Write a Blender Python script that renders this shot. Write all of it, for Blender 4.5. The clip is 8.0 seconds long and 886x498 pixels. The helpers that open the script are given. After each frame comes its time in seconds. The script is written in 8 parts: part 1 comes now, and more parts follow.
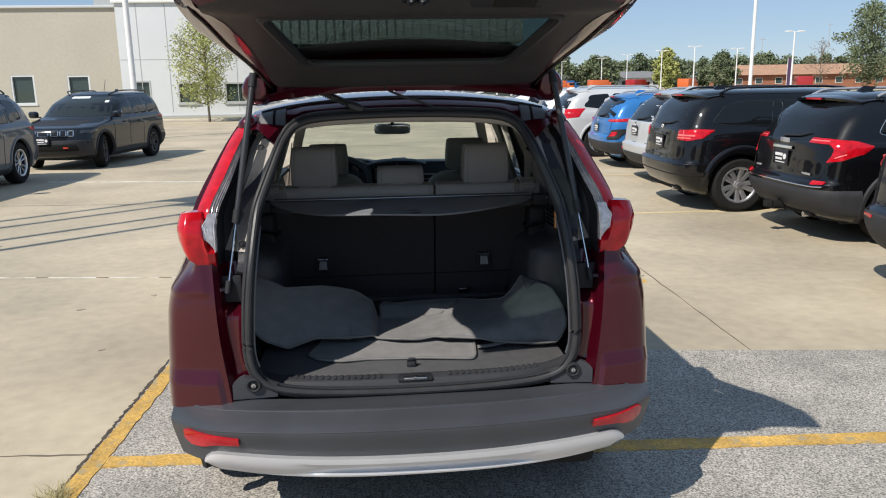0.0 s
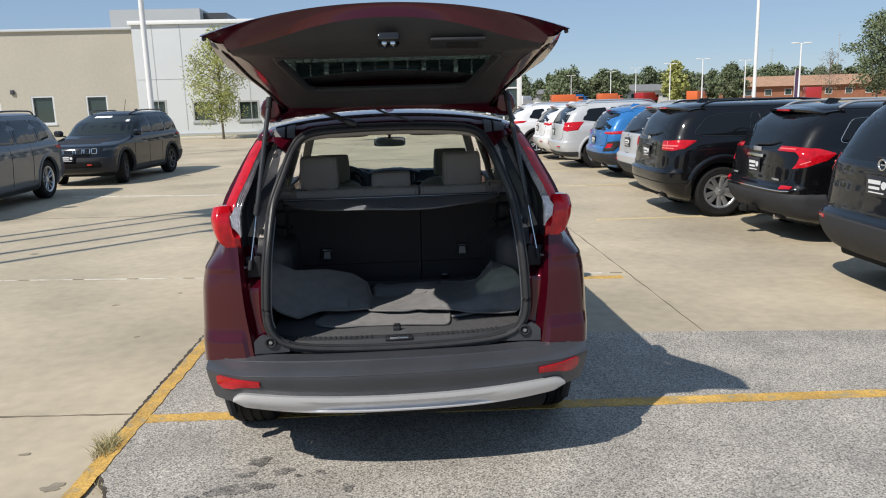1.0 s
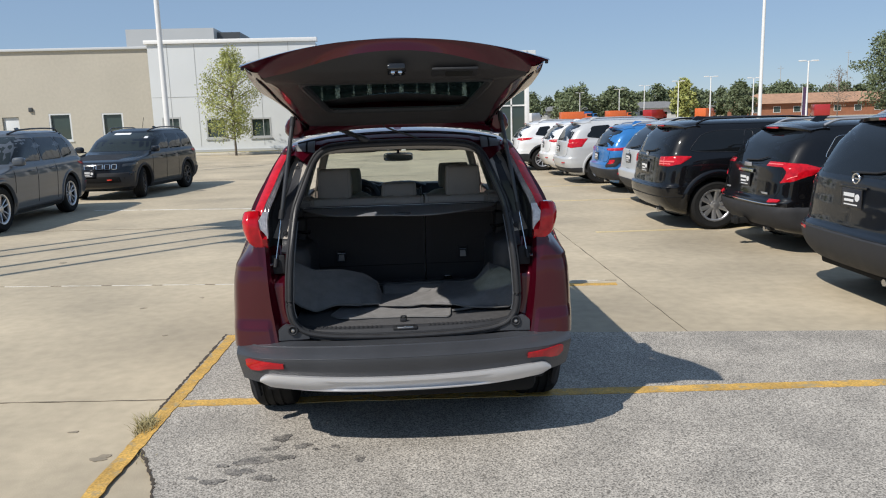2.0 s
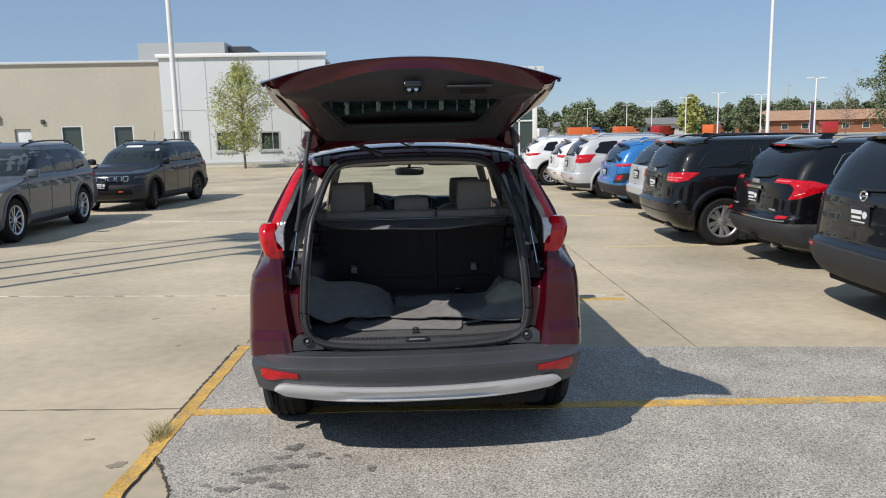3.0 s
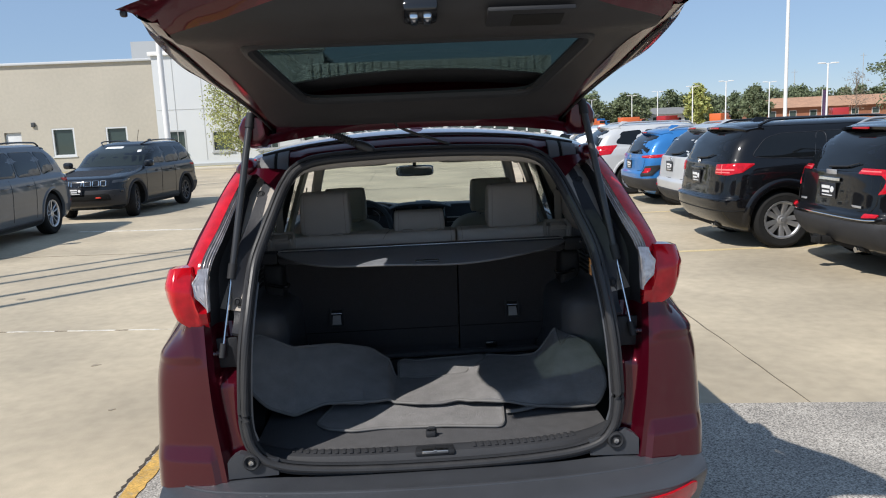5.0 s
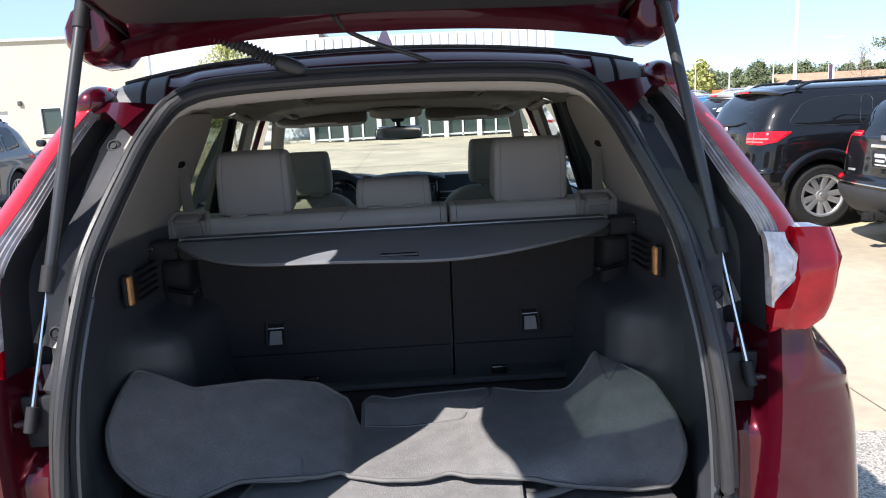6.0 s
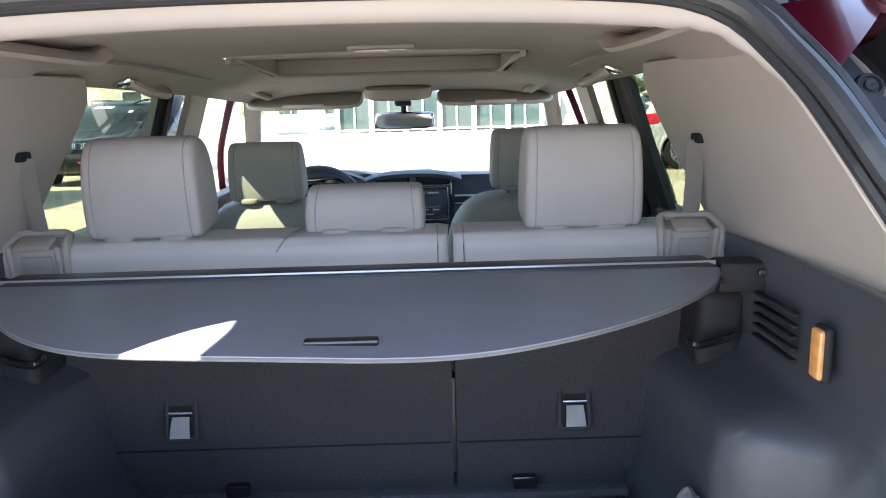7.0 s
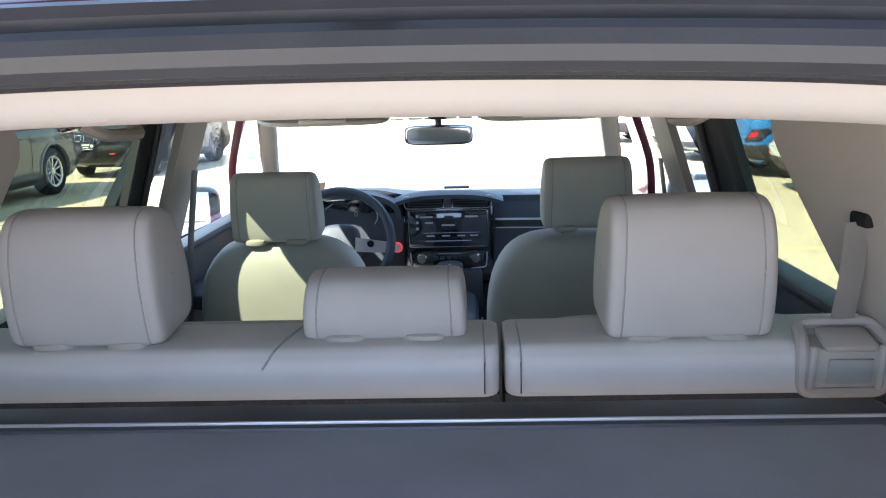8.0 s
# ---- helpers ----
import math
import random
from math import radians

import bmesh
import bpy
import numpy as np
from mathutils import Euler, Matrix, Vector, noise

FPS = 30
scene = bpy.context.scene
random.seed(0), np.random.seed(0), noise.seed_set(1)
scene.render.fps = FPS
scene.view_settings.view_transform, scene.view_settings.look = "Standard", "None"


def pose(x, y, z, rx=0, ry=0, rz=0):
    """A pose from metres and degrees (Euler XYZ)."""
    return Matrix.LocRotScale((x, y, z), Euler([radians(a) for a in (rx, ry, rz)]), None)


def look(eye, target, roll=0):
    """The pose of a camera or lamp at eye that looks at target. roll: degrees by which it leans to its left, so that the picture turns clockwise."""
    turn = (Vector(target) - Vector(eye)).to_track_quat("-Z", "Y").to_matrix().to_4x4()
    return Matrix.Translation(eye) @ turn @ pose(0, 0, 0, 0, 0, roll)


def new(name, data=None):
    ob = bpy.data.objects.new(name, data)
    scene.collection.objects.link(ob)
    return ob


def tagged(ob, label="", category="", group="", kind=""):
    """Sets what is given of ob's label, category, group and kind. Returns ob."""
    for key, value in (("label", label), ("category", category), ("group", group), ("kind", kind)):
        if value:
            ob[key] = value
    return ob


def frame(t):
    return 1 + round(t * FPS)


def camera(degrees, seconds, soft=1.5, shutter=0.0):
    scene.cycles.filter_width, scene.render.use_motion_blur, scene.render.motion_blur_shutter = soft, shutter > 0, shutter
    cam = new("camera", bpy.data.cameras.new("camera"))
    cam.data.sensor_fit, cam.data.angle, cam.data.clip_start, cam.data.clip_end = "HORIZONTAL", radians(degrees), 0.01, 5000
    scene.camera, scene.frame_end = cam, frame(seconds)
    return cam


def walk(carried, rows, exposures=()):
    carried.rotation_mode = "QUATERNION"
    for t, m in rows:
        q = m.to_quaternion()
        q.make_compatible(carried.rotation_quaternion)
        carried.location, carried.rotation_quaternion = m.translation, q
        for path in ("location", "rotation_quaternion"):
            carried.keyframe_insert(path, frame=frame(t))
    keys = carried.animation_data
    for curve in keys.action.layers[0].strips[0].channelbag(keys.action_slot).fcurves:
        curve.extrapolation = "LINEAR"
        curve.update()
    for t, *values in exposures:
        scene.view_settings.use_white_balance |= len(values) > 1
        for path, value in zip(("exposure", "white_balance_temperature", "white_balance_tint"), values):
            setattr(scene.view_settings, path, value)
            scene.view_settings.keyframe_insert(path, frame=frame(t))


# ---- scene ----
cam = camera(61.4, 8.0, 1.1)
PATH = [
    (0, (-0.119, -2.538, 1.703), (0.052, -0.592, 1.274), -0.9),
    (0.5, (-0.112, -2.914, 1.719), (0.044, -0.964, 1.306), -1.3),
    (1, (-0.023, -3.269, 1.719), (0.117, -1.313, 1.329), -1.6),
    (1.5, (-0.005, -3.596, 1.723), (0.121, -1.634, 1.356), -1.7),
    (3, (-0.052, -3.83, 1.736), (0.049, -1.857, 1.428), -1.2),
    (3.5, (-0.018, -3.542, 1.737), (0.074, -1.566, 1.442), -1.1),
    (4, (-0.043, -3.15, 1.719), (0.04, -1.173, 1.425), -1.4),
    (4.2, (-0.089, -2.971, 1.712), (-0.005, -0.995, 1.415), -1.5),
    (5.3, (-0.019, -1.917, 1.632), (0.07, 0.053, 1.294), -2.8),
    (5.5, (-0.001, -1.696, 1.577), (0.09, 0.27, 1.224), -2.9),
    (6, (0.043, -1.202, 1.527), (0.125, 0.761, 1.154), -2.8),
    (6.5, (0.111, -0.746, 1.482), (0.168, 1.216, 1.095), -2.2),
    (7, (0.132, -0.365, 1.478), (0.146, 1.597, 1.09), -1.6),
    (7.5, (0.113, -0.064, 1.515), (0.069, 1.891, 1.099), -1.4),
    (8, (0.118, 0.052, 1.577), (0.042, 2.005, 1.153), -1.7),
]
EXPOSURES = [(0, 0.40, 6450, 10), (1.5, 0.24, 6400, 10), (4.2, 0.22, 6350, 10), (5.5, 0.76, 6250, 12), (6.1, 1.60, 6250, 14), (6.6, 2.95, 6350, 15), (7.1, 3.40, 6350, 16), (8.0, 3.40, 6200, 16)]
walk(cam, [(t, look(eye, target, roll)) for t, eye, target, roll in PATH], EXPOSURES)

# ---- light ----
world = bpy.data.worlds.new("sky")
scene.world = world
world.use_nodes = True
wn = world.node_tree
sky = wn.nodes.new("ShaderNodeTexSky")
sky.sky_type = "NISHITA"
sky.sun_disc = False
SUN_DIR = Vector((1.385, 1.25, -1.94)).normalized()      # the way the sunlight travels
sky.sun_elevation = math.asin(-SUN_DIR.z)
sky.sun_rotation = math.atan2(-SUN_DIR.x, -SUN_DIR.y)
sky.air_density, sky.dust_density, sky.ozone_density = 1.0, 0.0, 2.5
sky.altitude = 1200
haze = wn.nodes.new("ShaderNodeMixRGB")               # thin summer haze evens the blue out
haze.inputs[0].default_value = 0.76
haze.inputs[2].default_value = (1.80, 2.55, 3.65, 1)
wn.links.new(sky.outputs[0], haze.inputs[1])
wn.nodes["Background"].inputs[1].default_value = 0.12
wn.links.new(haze.outputs[0], wn.nodes["Background"].inputs[0])
sun_data = bpy.data.lights.new("sun", "SUN")
sun_data.energy, sun_data.angle, sun_data.color = 3.9, radians(0.5), (1.0, 0.94, 0.85)
sun = new("sun", sun_data)
sun.matrix_world = look((-30, -30, 40), Vector((-30, -30, 40)) + SUN_DIR)

# ---- mesh tools ----
def smooth_keys(keys):
    """A smooth curve through (u, value) keys, with no overshoot."""
    u = [k[0] for k in keys]
    v = [k[1] for k in keys]
    n = len(u)
    d = [(v[i + 1] - v[i]) / (u[i + 1] - u[i]) for i in range(n - 1)]
    m = [d[0]] + [0.0 if d[i - 1] * d[i] <= 0 else 2 * d[i - 1] * d[i] / (d[i - 1] + d[i]) for i in range(1, n - 1)] + [d[-1]]

    def f(x):
        if x <= u[0]:
            return v[0]
        if x >= u[-1]:
            return v[-1]
        i = 0
        while x > u[i + 1]:
            i += 1
        h = u[i + 1] - u[i]
        t = (x - u[i]) / h
        return ((1 + 2 * t) * (1 - t) ** 2 * v[i] + t * (1 - t) ** 2 * h * m[i]
                + t * t * (3 - 2 * t) * v[i + 1] + t * t * (t - 1) * h * m[i + 1])
    return f


def rounded_path(pts, r=0.03, n=5, closed=False):
    """A path of corners, its corners rounded by the radius r."""
    pts = [Vector(p) for p in pts]
    out = []
    k = len(pts)
    for i, p in enumerate(pts):
        if not closed and i in (0, k - 1):
            out.append(p)
            continue
        a, b = pts[i - 1] - p, pts[(i + 1) % k] - p
        ra = min(r, a.length * 0.49)
        rb = min(r, b.length * 0.49)
        s, e = p + a.normalized() * ra, p + b.normalized() * rb
        for j in range(n + 1):
            t = j / n
            out.append(s * (1 - t) ** 2 + p * 2 * t * (1 - t) + e * t * t)
    return out


def smooth_line(pts, step, closed=False):
    """A smooth curve through the points (Catmull-Rom), in short steps."""
    pts = [Vector(p) for p in pts]
    k = len(pts)
    out = []
    for i in range(k if closed else k - 1):
        a, b = pts[i], pts[(i + 1) % k]
        p = pts[i - 1] if (i or closed) else a * 2 - b
        q = pts[(i + 2) % k] if (i < k - 2 or closed) else b * 2 - a
        n = max(1, round((b - a).length / step))
        for j in range(n):
            t = j / n
            out.append(0.5 * (2 * a + (b - p) * t + (2 * p - 5 * a + 4 * b - q) * t * t + (3 * a - p - 3 * b + q) * t ** 3))
    return out if closed else out + [pts[-1]]


class M:
    """A mesh under construction."""

    def __init__(self):
        self.v, self.f = [], []

    def add(self, verts, faces, m=None):
        o = len(self.v)
        self.v += [tuple(m @ Vector(p)) if m else tuple(p) for p in verts]
        self.f += [tuple(i + o for i in q) for q in faces]
        return self

    def box(self, c, s, b=0.0, rot=(0, 0, 0), seg=2):
        bm = bmesh.new()
        bmesh.ops.create_cube(bm, size=1.0, matrix=Matrix.Diagonal((*s, 1)))
        if b > 0:
            bmesh.ops.bevel(bm, geom=list(bm.edges), offset=min(b, min(s) * 0.49), segments=seg, profile=0.5, affect="EDGES")
        bm.verts.index_update()
        m = pose(*c, *rot)
        self.add([p.co for p in bm.verts], [[q.index for q in f.verts] for f in bm.faces], m)
        bm.free()
        return self

    def cyl(self, a, b, r0, r1=None, n=16, caps=True):
        a, b = Vector(a), Vector(b)
        r1 = r0 if r1 is None else r1
        q = (b - a).to_track_quat("Z", "Y").to_matrix()
        vs, fs = [], []
        for k, (p, r) in enumerate(((a, r0), (b, r1))):
            for i in range(n):
                w = 2 * math.pi * i / n
                vs.append(p + q @ Vector((r * math.cos(w), r * math.sin(w), 0)))
        for i in range(n):
            j = (i + 1) % n
            fs.append((i, j, n + j, n + i))
        if caps:
            fs += [tuple(range(n - 1, -1, -1)), tuple(range(n, 2 * n))]
        return self.add(vs, fs)

    def tube(self, pts, r, n=8, closed=False, flat=1.0, up=(0, 0, 1), caps=True):
        """A tube along a path; flat squeezes it across the way up."""
        pts = [Vector(p) for p in pts]
        k = len(pts)
        vs, fs = [], []
        for i, p in enumerate(pts):
            a = pts[i - 1] if (i or closed) else p
            b = pts[(i + 1) % k] if (i < k - 1 or closed) else p
            t = (b - a).normalized()
            s = t.cross(Vector(up))
            s = s.normalized() if s.length > 1e-4 else t.cross(Vector((1, 0, 0))).normalized()
            w = s.cross(t)
            rr = r(i / max(1, k - 1)) if callable(r) else r
            for j in range(n):
                c = 2 * math.pi * j / n
                vs.append(p + s * rr * math.cos(c) + w * rr * flat * math.sin(c))
        for i in range(k if closed else k - 1):
            for j in range(n):
                a, b = i * n, ((i + 1) % k) * n
                fs.append((a + j, a + (j + 1) % n, b + (j + 1) % n, b + j))
        if caps and not closed:
            fs += [tuple(range(n - 1, -1, -1)), tuple(range((k - 1) * n, k * n))]
        return self.add(vs, fs)

    def grid(self, fn, nu, nv, wrap_u=False, flip=False):
        """A surface fn(u, v) over the unit square."""
        vs = [fn(i / nu, j / nv) for i in range(nu if wrap_u else nu + 1) for j in range(nv + 1)]
        fs = []
        k = nv + 1
        cols = nu if wrap_u else nu + 1
        for i in range(nu):
            for j in range(nv):
                a, b = i * k + j, ((i + 1) % cols) * k + j
                q = (a, b, b + 1, a + 1)
                fs.append(q[::-1] if flip else q)
        return self.add(vs, fs)

    def slab(self, fn, nu, nv, t, flip=False):
        """A surface fn(u, v) given the thickness t on its back (t is a vector, or metres along the normal)."""
        top = M().grid(fn, nu, nv)
        k = nv + 1
        vs = [Vector(p) for p in top.v]
        if isinstance(t, (int, float)):
            nrm = [Vector((0, 0, 0)) for _ in vs]
            for q in top.f:
                c = (vs[q[1]] - vs[q[0]]).cross(vs[q[3]] - vs[q[0]])
                c2 = (vs[q[2]] - vs[q[1]]).cross(vs[q[3]] - vs[q[2]])
                for i in q:
                    nrm[i] += c + c2
            back = [p - n.normalized() * t for p, n in zip(vs, nrm)]
        else:
            back = [p + Vector(t) for p in vs]
        n = len(vs)
        fs = list(top.f) + [tuple(i + n for i in reversed(q)) for q in top.f]
        rim = [i * k for i in range(nu + 1)] + [nu * k + j for j in range(1, nv + 1)]
        rim += [i * k + nv for i in range(nu - 1, -1, -1)] + [j for j in range(nv - 1, 0, -1)]
        for a, b in zip(rim, rim[1:] + rim[:1]):
            fs.append((b, a, a + n, b + n))
        if flip:
            fs = [q[::-1] for q in fs]
        return self.add(vs + back, fs)

    def prism(self, poly, m, depth):
        """A flat outline of (a, b) pairs in the plane of the pose m, pushed out along its z by depth."""
        n = len(poly)
        vs = [(a, b, 0) for a, b in poly] + [(a, b, depth) for a, b in poly]
        fs = [tuple(range(n - 1, -1, -1)), tuple(range(n, 2 * n))]
        fs += [(i, (i + 1) % n, n + (i + 1) % n, n + i) for i in range(n)]
        return self.add(vs, fs, m)

    def lathe(self, prof, m, n=24):
        """A profile of (radius, height) pairs turned round the z of the pose m."""
        vs, fs = [], []
        k = len(prof)
        for i in range(n):
            w = 2 * math.pi * i / n
            vs += [(r * math.cos(w), r * math.sin(w), h) for r, h in prof]
        for i in range(n):
            a, b = i * k, ((i + 1) % n) * k
            for j in range(k - 1):
                fs.append((a + j, b + j, b + j + 1, a + j + 1))
        return self.add(vs, fs, m)

    def cushion(self, c, s, e=3.5, rot=(0, 0, 0), nu=20, nv=28, warp=None):
        """A soft rounded block of the size s; warp(p) bends it."""
        def sp(w, p):
            return math.copysign(abs(w) ** p, w)
        m = pose(*c, *rot)
        vs = []
        p = 2 / e
        for i in range(nu + 1):
            a = -math.pi / 2 + math.pi * i / nu
            for j in range(nv):
                b = 2 * math.pi * j / nv
                q = Vector((s[0] / 2 * sp(math.cos(a), p) * sp(math.cos(b), p), s[1] / 2 * sp(math.cos(a), p) * sp(math.sin(b), p), s[2] / 2 * sp(math.sin(a), p)))
                vs.append(warp(q) if warp else q)
        fs = [(i * nv + j, i * nv + (j + 1) % nv, (i + 1) * nv + (j + 1) % nv, (i + 1) * nv + j) for i in range(nu) for j in range(nv)]
        return self.add(vs, fs, m)

    def mirror(self):
        """Adds the mirror image across the plane x = 0."""
        n = len(self.v)
        self.v += [(-x, y, z) for x, y, z in self.v]
        self.f += [tuple(i + n for i in reversed(q)) for q in self.f]
        return self

    def flipped(self):
        """The mirror image alone."""
        o = M()
        o.v = [(-x, y, z) for x, y, z in self.v]
        o.f = [tuple(reversed(q)) for q in self.f]
        return o


def part(name, m, material, parent=None, label="", smooth=True, angle=35, bevel=0.0):
    """One mesh object, under a thing or a part when that is given."""
    me = bpy.data.meshes.new(name)
    me.from_pydata([tuple(p) for p in m.v], [], m.f)
    bm = bmesh.new()
    bm.from_mesh(me)
    bmesh.ops.remove_doubles(bm, verts=list(bm.verts), dist=1e-5)
    bmesh.ops.recalc_face_normals(bm, faces=list(bm.faces))
    for f in bm.faces:
        f.smooth = smooth
    if smooth:
        lim = radians(angle)
        for e in bm.edges:
            if len(e.link_faces) == 2 and e.calc_face_angle(0) > lim:
                e.smooth = False
    bm.to_mesh(me)
    bm.free()
    for one in (material if isinstance(material, (list, tuple)) else [material]):
        me.materials.append(one)
    ob = new(name, me)
    if bevel:
        b = ob.modifiers.new("bevel", "BEVEL")
        b.width, b.segments, b.limit_method = bevel, 2, "ANGLE"
    if parent:
        ob.parent = parent
    if label:
        tagged(ob, label)
    return ob


def thing(name, label, category, group="", kind="", at=None):
    """A top-level Empty that carries a thing's parts."""
    ob = tagged(new(name), label, category, group, kind)
    ob.empty_display_size = 0.2
    if at is not None:
        ob.matrix_world = at
    return ob


def solid(name, m, material, label, category, group="", kind="", **kw):
    """A thing that is one mesh."""
    return tagged(part(name, m, material, None, "", **kw), label, category, group, kind)


# ---- materials ----
def mat(name, col, rough=0.5, metal=0.0, var=0.08, scale=6.0, bump=0.0, bscale=120.0, coat=0.0, fine=0.0, fscale=300.0, glow=None, spec=0.5, rand=0.0, trans=0.0, ior=1.45):
    """A surface with broad stains (var), fine grain (fine) and relief (bump)."""
    m = bpy.data.materials.new(name)
    m.use_nodes = True
    nt = m.node_tree
    p = nt.nodes["Principled BSDF"]
    p.inputs["Roughness"].default_value = rough
    p.inputs["Metallic"].default_value = metal
    p.inputs["Coat Weight"].default_value = coat
    p.inputs["Coat Roughness"].default_value = 0.04
    p.inputs["Specular IOR Level"].default_value = spec
    p.inputs["Transmission Weight"].default_value = trans
    p.inputs["IOR"].default_value = ior
    tc = nt.nodes.new("ShaderNodeTexCoord")
    rgb = nt.nodes.new("ShaderNodeRGB")
    rgb.outputs[0].default_value = (*col, 1)
    src = rgb.outputs[0]

    def wobble(src, size, detail, amount):
        nz = nt.nodes.new("ShaderNodeTexNoise")
        nz.inputs["Scale"].default_value = size
        nz.inputs["Detail"].default_value = detail
        nt.links.new(tc.outputs["Object"], nz.inputs["Vector"])
        mr = nt.nodes.new("ShaderNodeMapRange")
        mr.inputs["From Min"].default_value, mr.inputs["From Max"].default_value = 0.3, 0.7
        mr.inputs["To Min"].default_value, mr.inputs["To Max"].default_value = 1 - amount, 1 + amount
        nt.links.new(nz.outputs[0], mr.inputs["Value"])
        mul = nt.nodes.new("ShaderNodeVectorMath")
        mul.operation = "SCALE"
        nt.links.new(src, mul.inputs[0])
        nt.links.new(mr.outputs[0], mul.inputs["Scale"])
        return mul.outputs[0], nz.outputs[0]
    if var:
        src, nz = wobble(src, scale, 5, var)
        rr = nt.nodes.new("ShaderNodeMapRange")
        rr.inputs["From Min"].default_value, rr.inputs["From Max"].default_value = 0.3, 0.7
        rr.inputs["To Min"].default_value, rr.inputs["To Max"].default_value = rough * (1 - var), min(1, rough * (1 + var))
        nt.links.new(nz, rr.inputs["Value"])
        nt.links.new(rr.outputs[0], p.inputs["Roughness"])
    if fine:
        src, _ = wobble(src, fscale, 3, fine)
    if rand:
        oi = nt.nodes.new("ShaderNodeObjectInfo")
        mr = nt.nodes.new("ShaderNodeMapRange")
        mr.inputs["To Min"].default_value, mr.inputs["To Max"].default_value = 1 - rand, 1 + rand
        nt.links.new(oi.outputs["Random"], mr.inputs["Value"])
        mul = nt.nodes.new("ShaderNodeVectorMath")
        mul.operation = "SCALE"
        nt.links.new(src, mul.inputs[0])
        nt.links.new(mr.outputs[0], mul.inputs["Scale"])
        src = mul.outputs[0]
    nt.links.new(src, p.inputs["Base Color"])
    if bump:
        nz = nt.nodes.new("ShaderNodeTexNoise")
        nz.inputs["Scale"].default_value, nz.inputs["Detail"].default_value = bscale, 4
        nt.links.new(tc.outputs["Object"], nz.inputs["Vector"])
        bp = nt.nodes.new("ShaderNodeBump")
        bp.inputs["Strength"].default_value = bump
        bp.inputs["Distance"].default_value = 0.004
        nt.links.new(nz.outputs[0], bp.inputs["Height"])
        nt.links.new(bp.outputs[0], p.inputs["Normal"])
    if glow:
        p.inputs["Emission Color"].default_value = (*glow[:3], 1)
        p.inputs["Emission Strength"].default_value = glow[3]
    return m


def worn(m, bare, scale=9.0, amount=0.46):
    """Lets a bare colour show through the paint in ragged patches."""
    nt = m.node_tree
    p = nt.nodes["Principled BSDF"]
    src = p.inputs["Base Color"].links[0].from_socket
    tc = nt.nodes.new("ShaderNodeTexCoord")
    nz = nt.nodes.new("ShaderNodeTexNoise")
    nz.inputs["Scale"].default_value, nz.inputs["Detail"].default_value, nz.inputs["Roughness"].default_value = scale, 9, 0.75
    nt.links.new(tc.outputs["Object"], nz.inputs["Vector"])
    mr = nt.nodes.new("ShaderNodeMapRange")
    mr.inputs["From Min"].default_value, mr.inputs["From Max"].default_value = amount - 0.05, amount + 0.05
    nt.links.new(nz.outputs[0], mr.inputs["Value"])
    mx = nt.nodes.new("ShaderNodeMixRGB")
    mx.inputs[1].default_value = (*bare, 1)
    nt.links.new(mr.outputs[0], mx.inputs[0])
    nt.links.new(src, mx.inputs[2])
    nt.links.new(mx.outputs[0], p.inputs["Base Color"])
    return m


def paint(name, col, flake=0.15, metal=0.1):
    return mat(name, col, rough=0.40, metal=metal, spec=0.12, var=0.05, scale=2, coat=0.9, fine=flake, fscale=900)


def half_well(m, x0, x1, y, z, r, n=22):
    """The liner of a wheel arch: a half drum open below, closed towards the car's middle (x0)."""
    arc = [(y + r * math.cos(a), z + r * math.sin(a)) for a in np.linspace(-0.25, math.pi + 0.25, n)]
    vs = [(x0, p, q) for p, q in arc] + [(x1, p, q) for p, q in arc]
    fs = [(i, i + 1, n + i + 1, n + i) for i in range(n - 1)] + [tuple(range(n))]
    return m.add(vs, fs)


def glass(name, col, rough=0.0, gloss=1.0):
    """A thin pane: tinted see-through, with a mirror gloss by Fresnel."""
    m = bpy.data.materials.new(name)
    m.use_nodes = True
    nt = m.node_tree
    out = nt.nodes["Material Output"]
    nt.nodes.remove(nt.nodes["Principled BSDF"])
    tr = nt.nodes.new("ShaderNodeBsdfTransparent")
    tr.inputs[0].default_value = (*col, 1)
    gl = nt.nodes.new("ShaderNodeBsdfGlossy")
    gl.inputs["Roughness"].default_value = rough
    fr = nt.nodes.new("ShaderNodeLayerWeight")
    fr.inputs[0].default_value = 0.5
    pw = nt.nodes.new("ShaderNodeMath")
    pw.operation = "POWER"
    pw.inputs[1].default_value = 5.0
    k = nt.nodes.new("ShaderNodeMath")
    k.operation = "MULTIPLY_ADD"
    k.inputs[1].default_value = 0.9 * gloss
    k.inputs[2].default_value = 0.035 * gloss
    mx = nt.nodes.new("ShaderNodeMixShader")
    nt.links.new(fr.outputs["Facing"], pw.inputs[0])
    nt.links.new(pw.outputs[0], k.inputs[0])
    nt.links.new(k.outputs[0], mx.inputs[0])
    nt.links.new(tr.outputs[0], mx.inputs[1])
    nt.links.new(gl.outputs[0], mx.inputs[2])
    nt.links.new(mx.outputs[0], out.inputs[0])
    return m


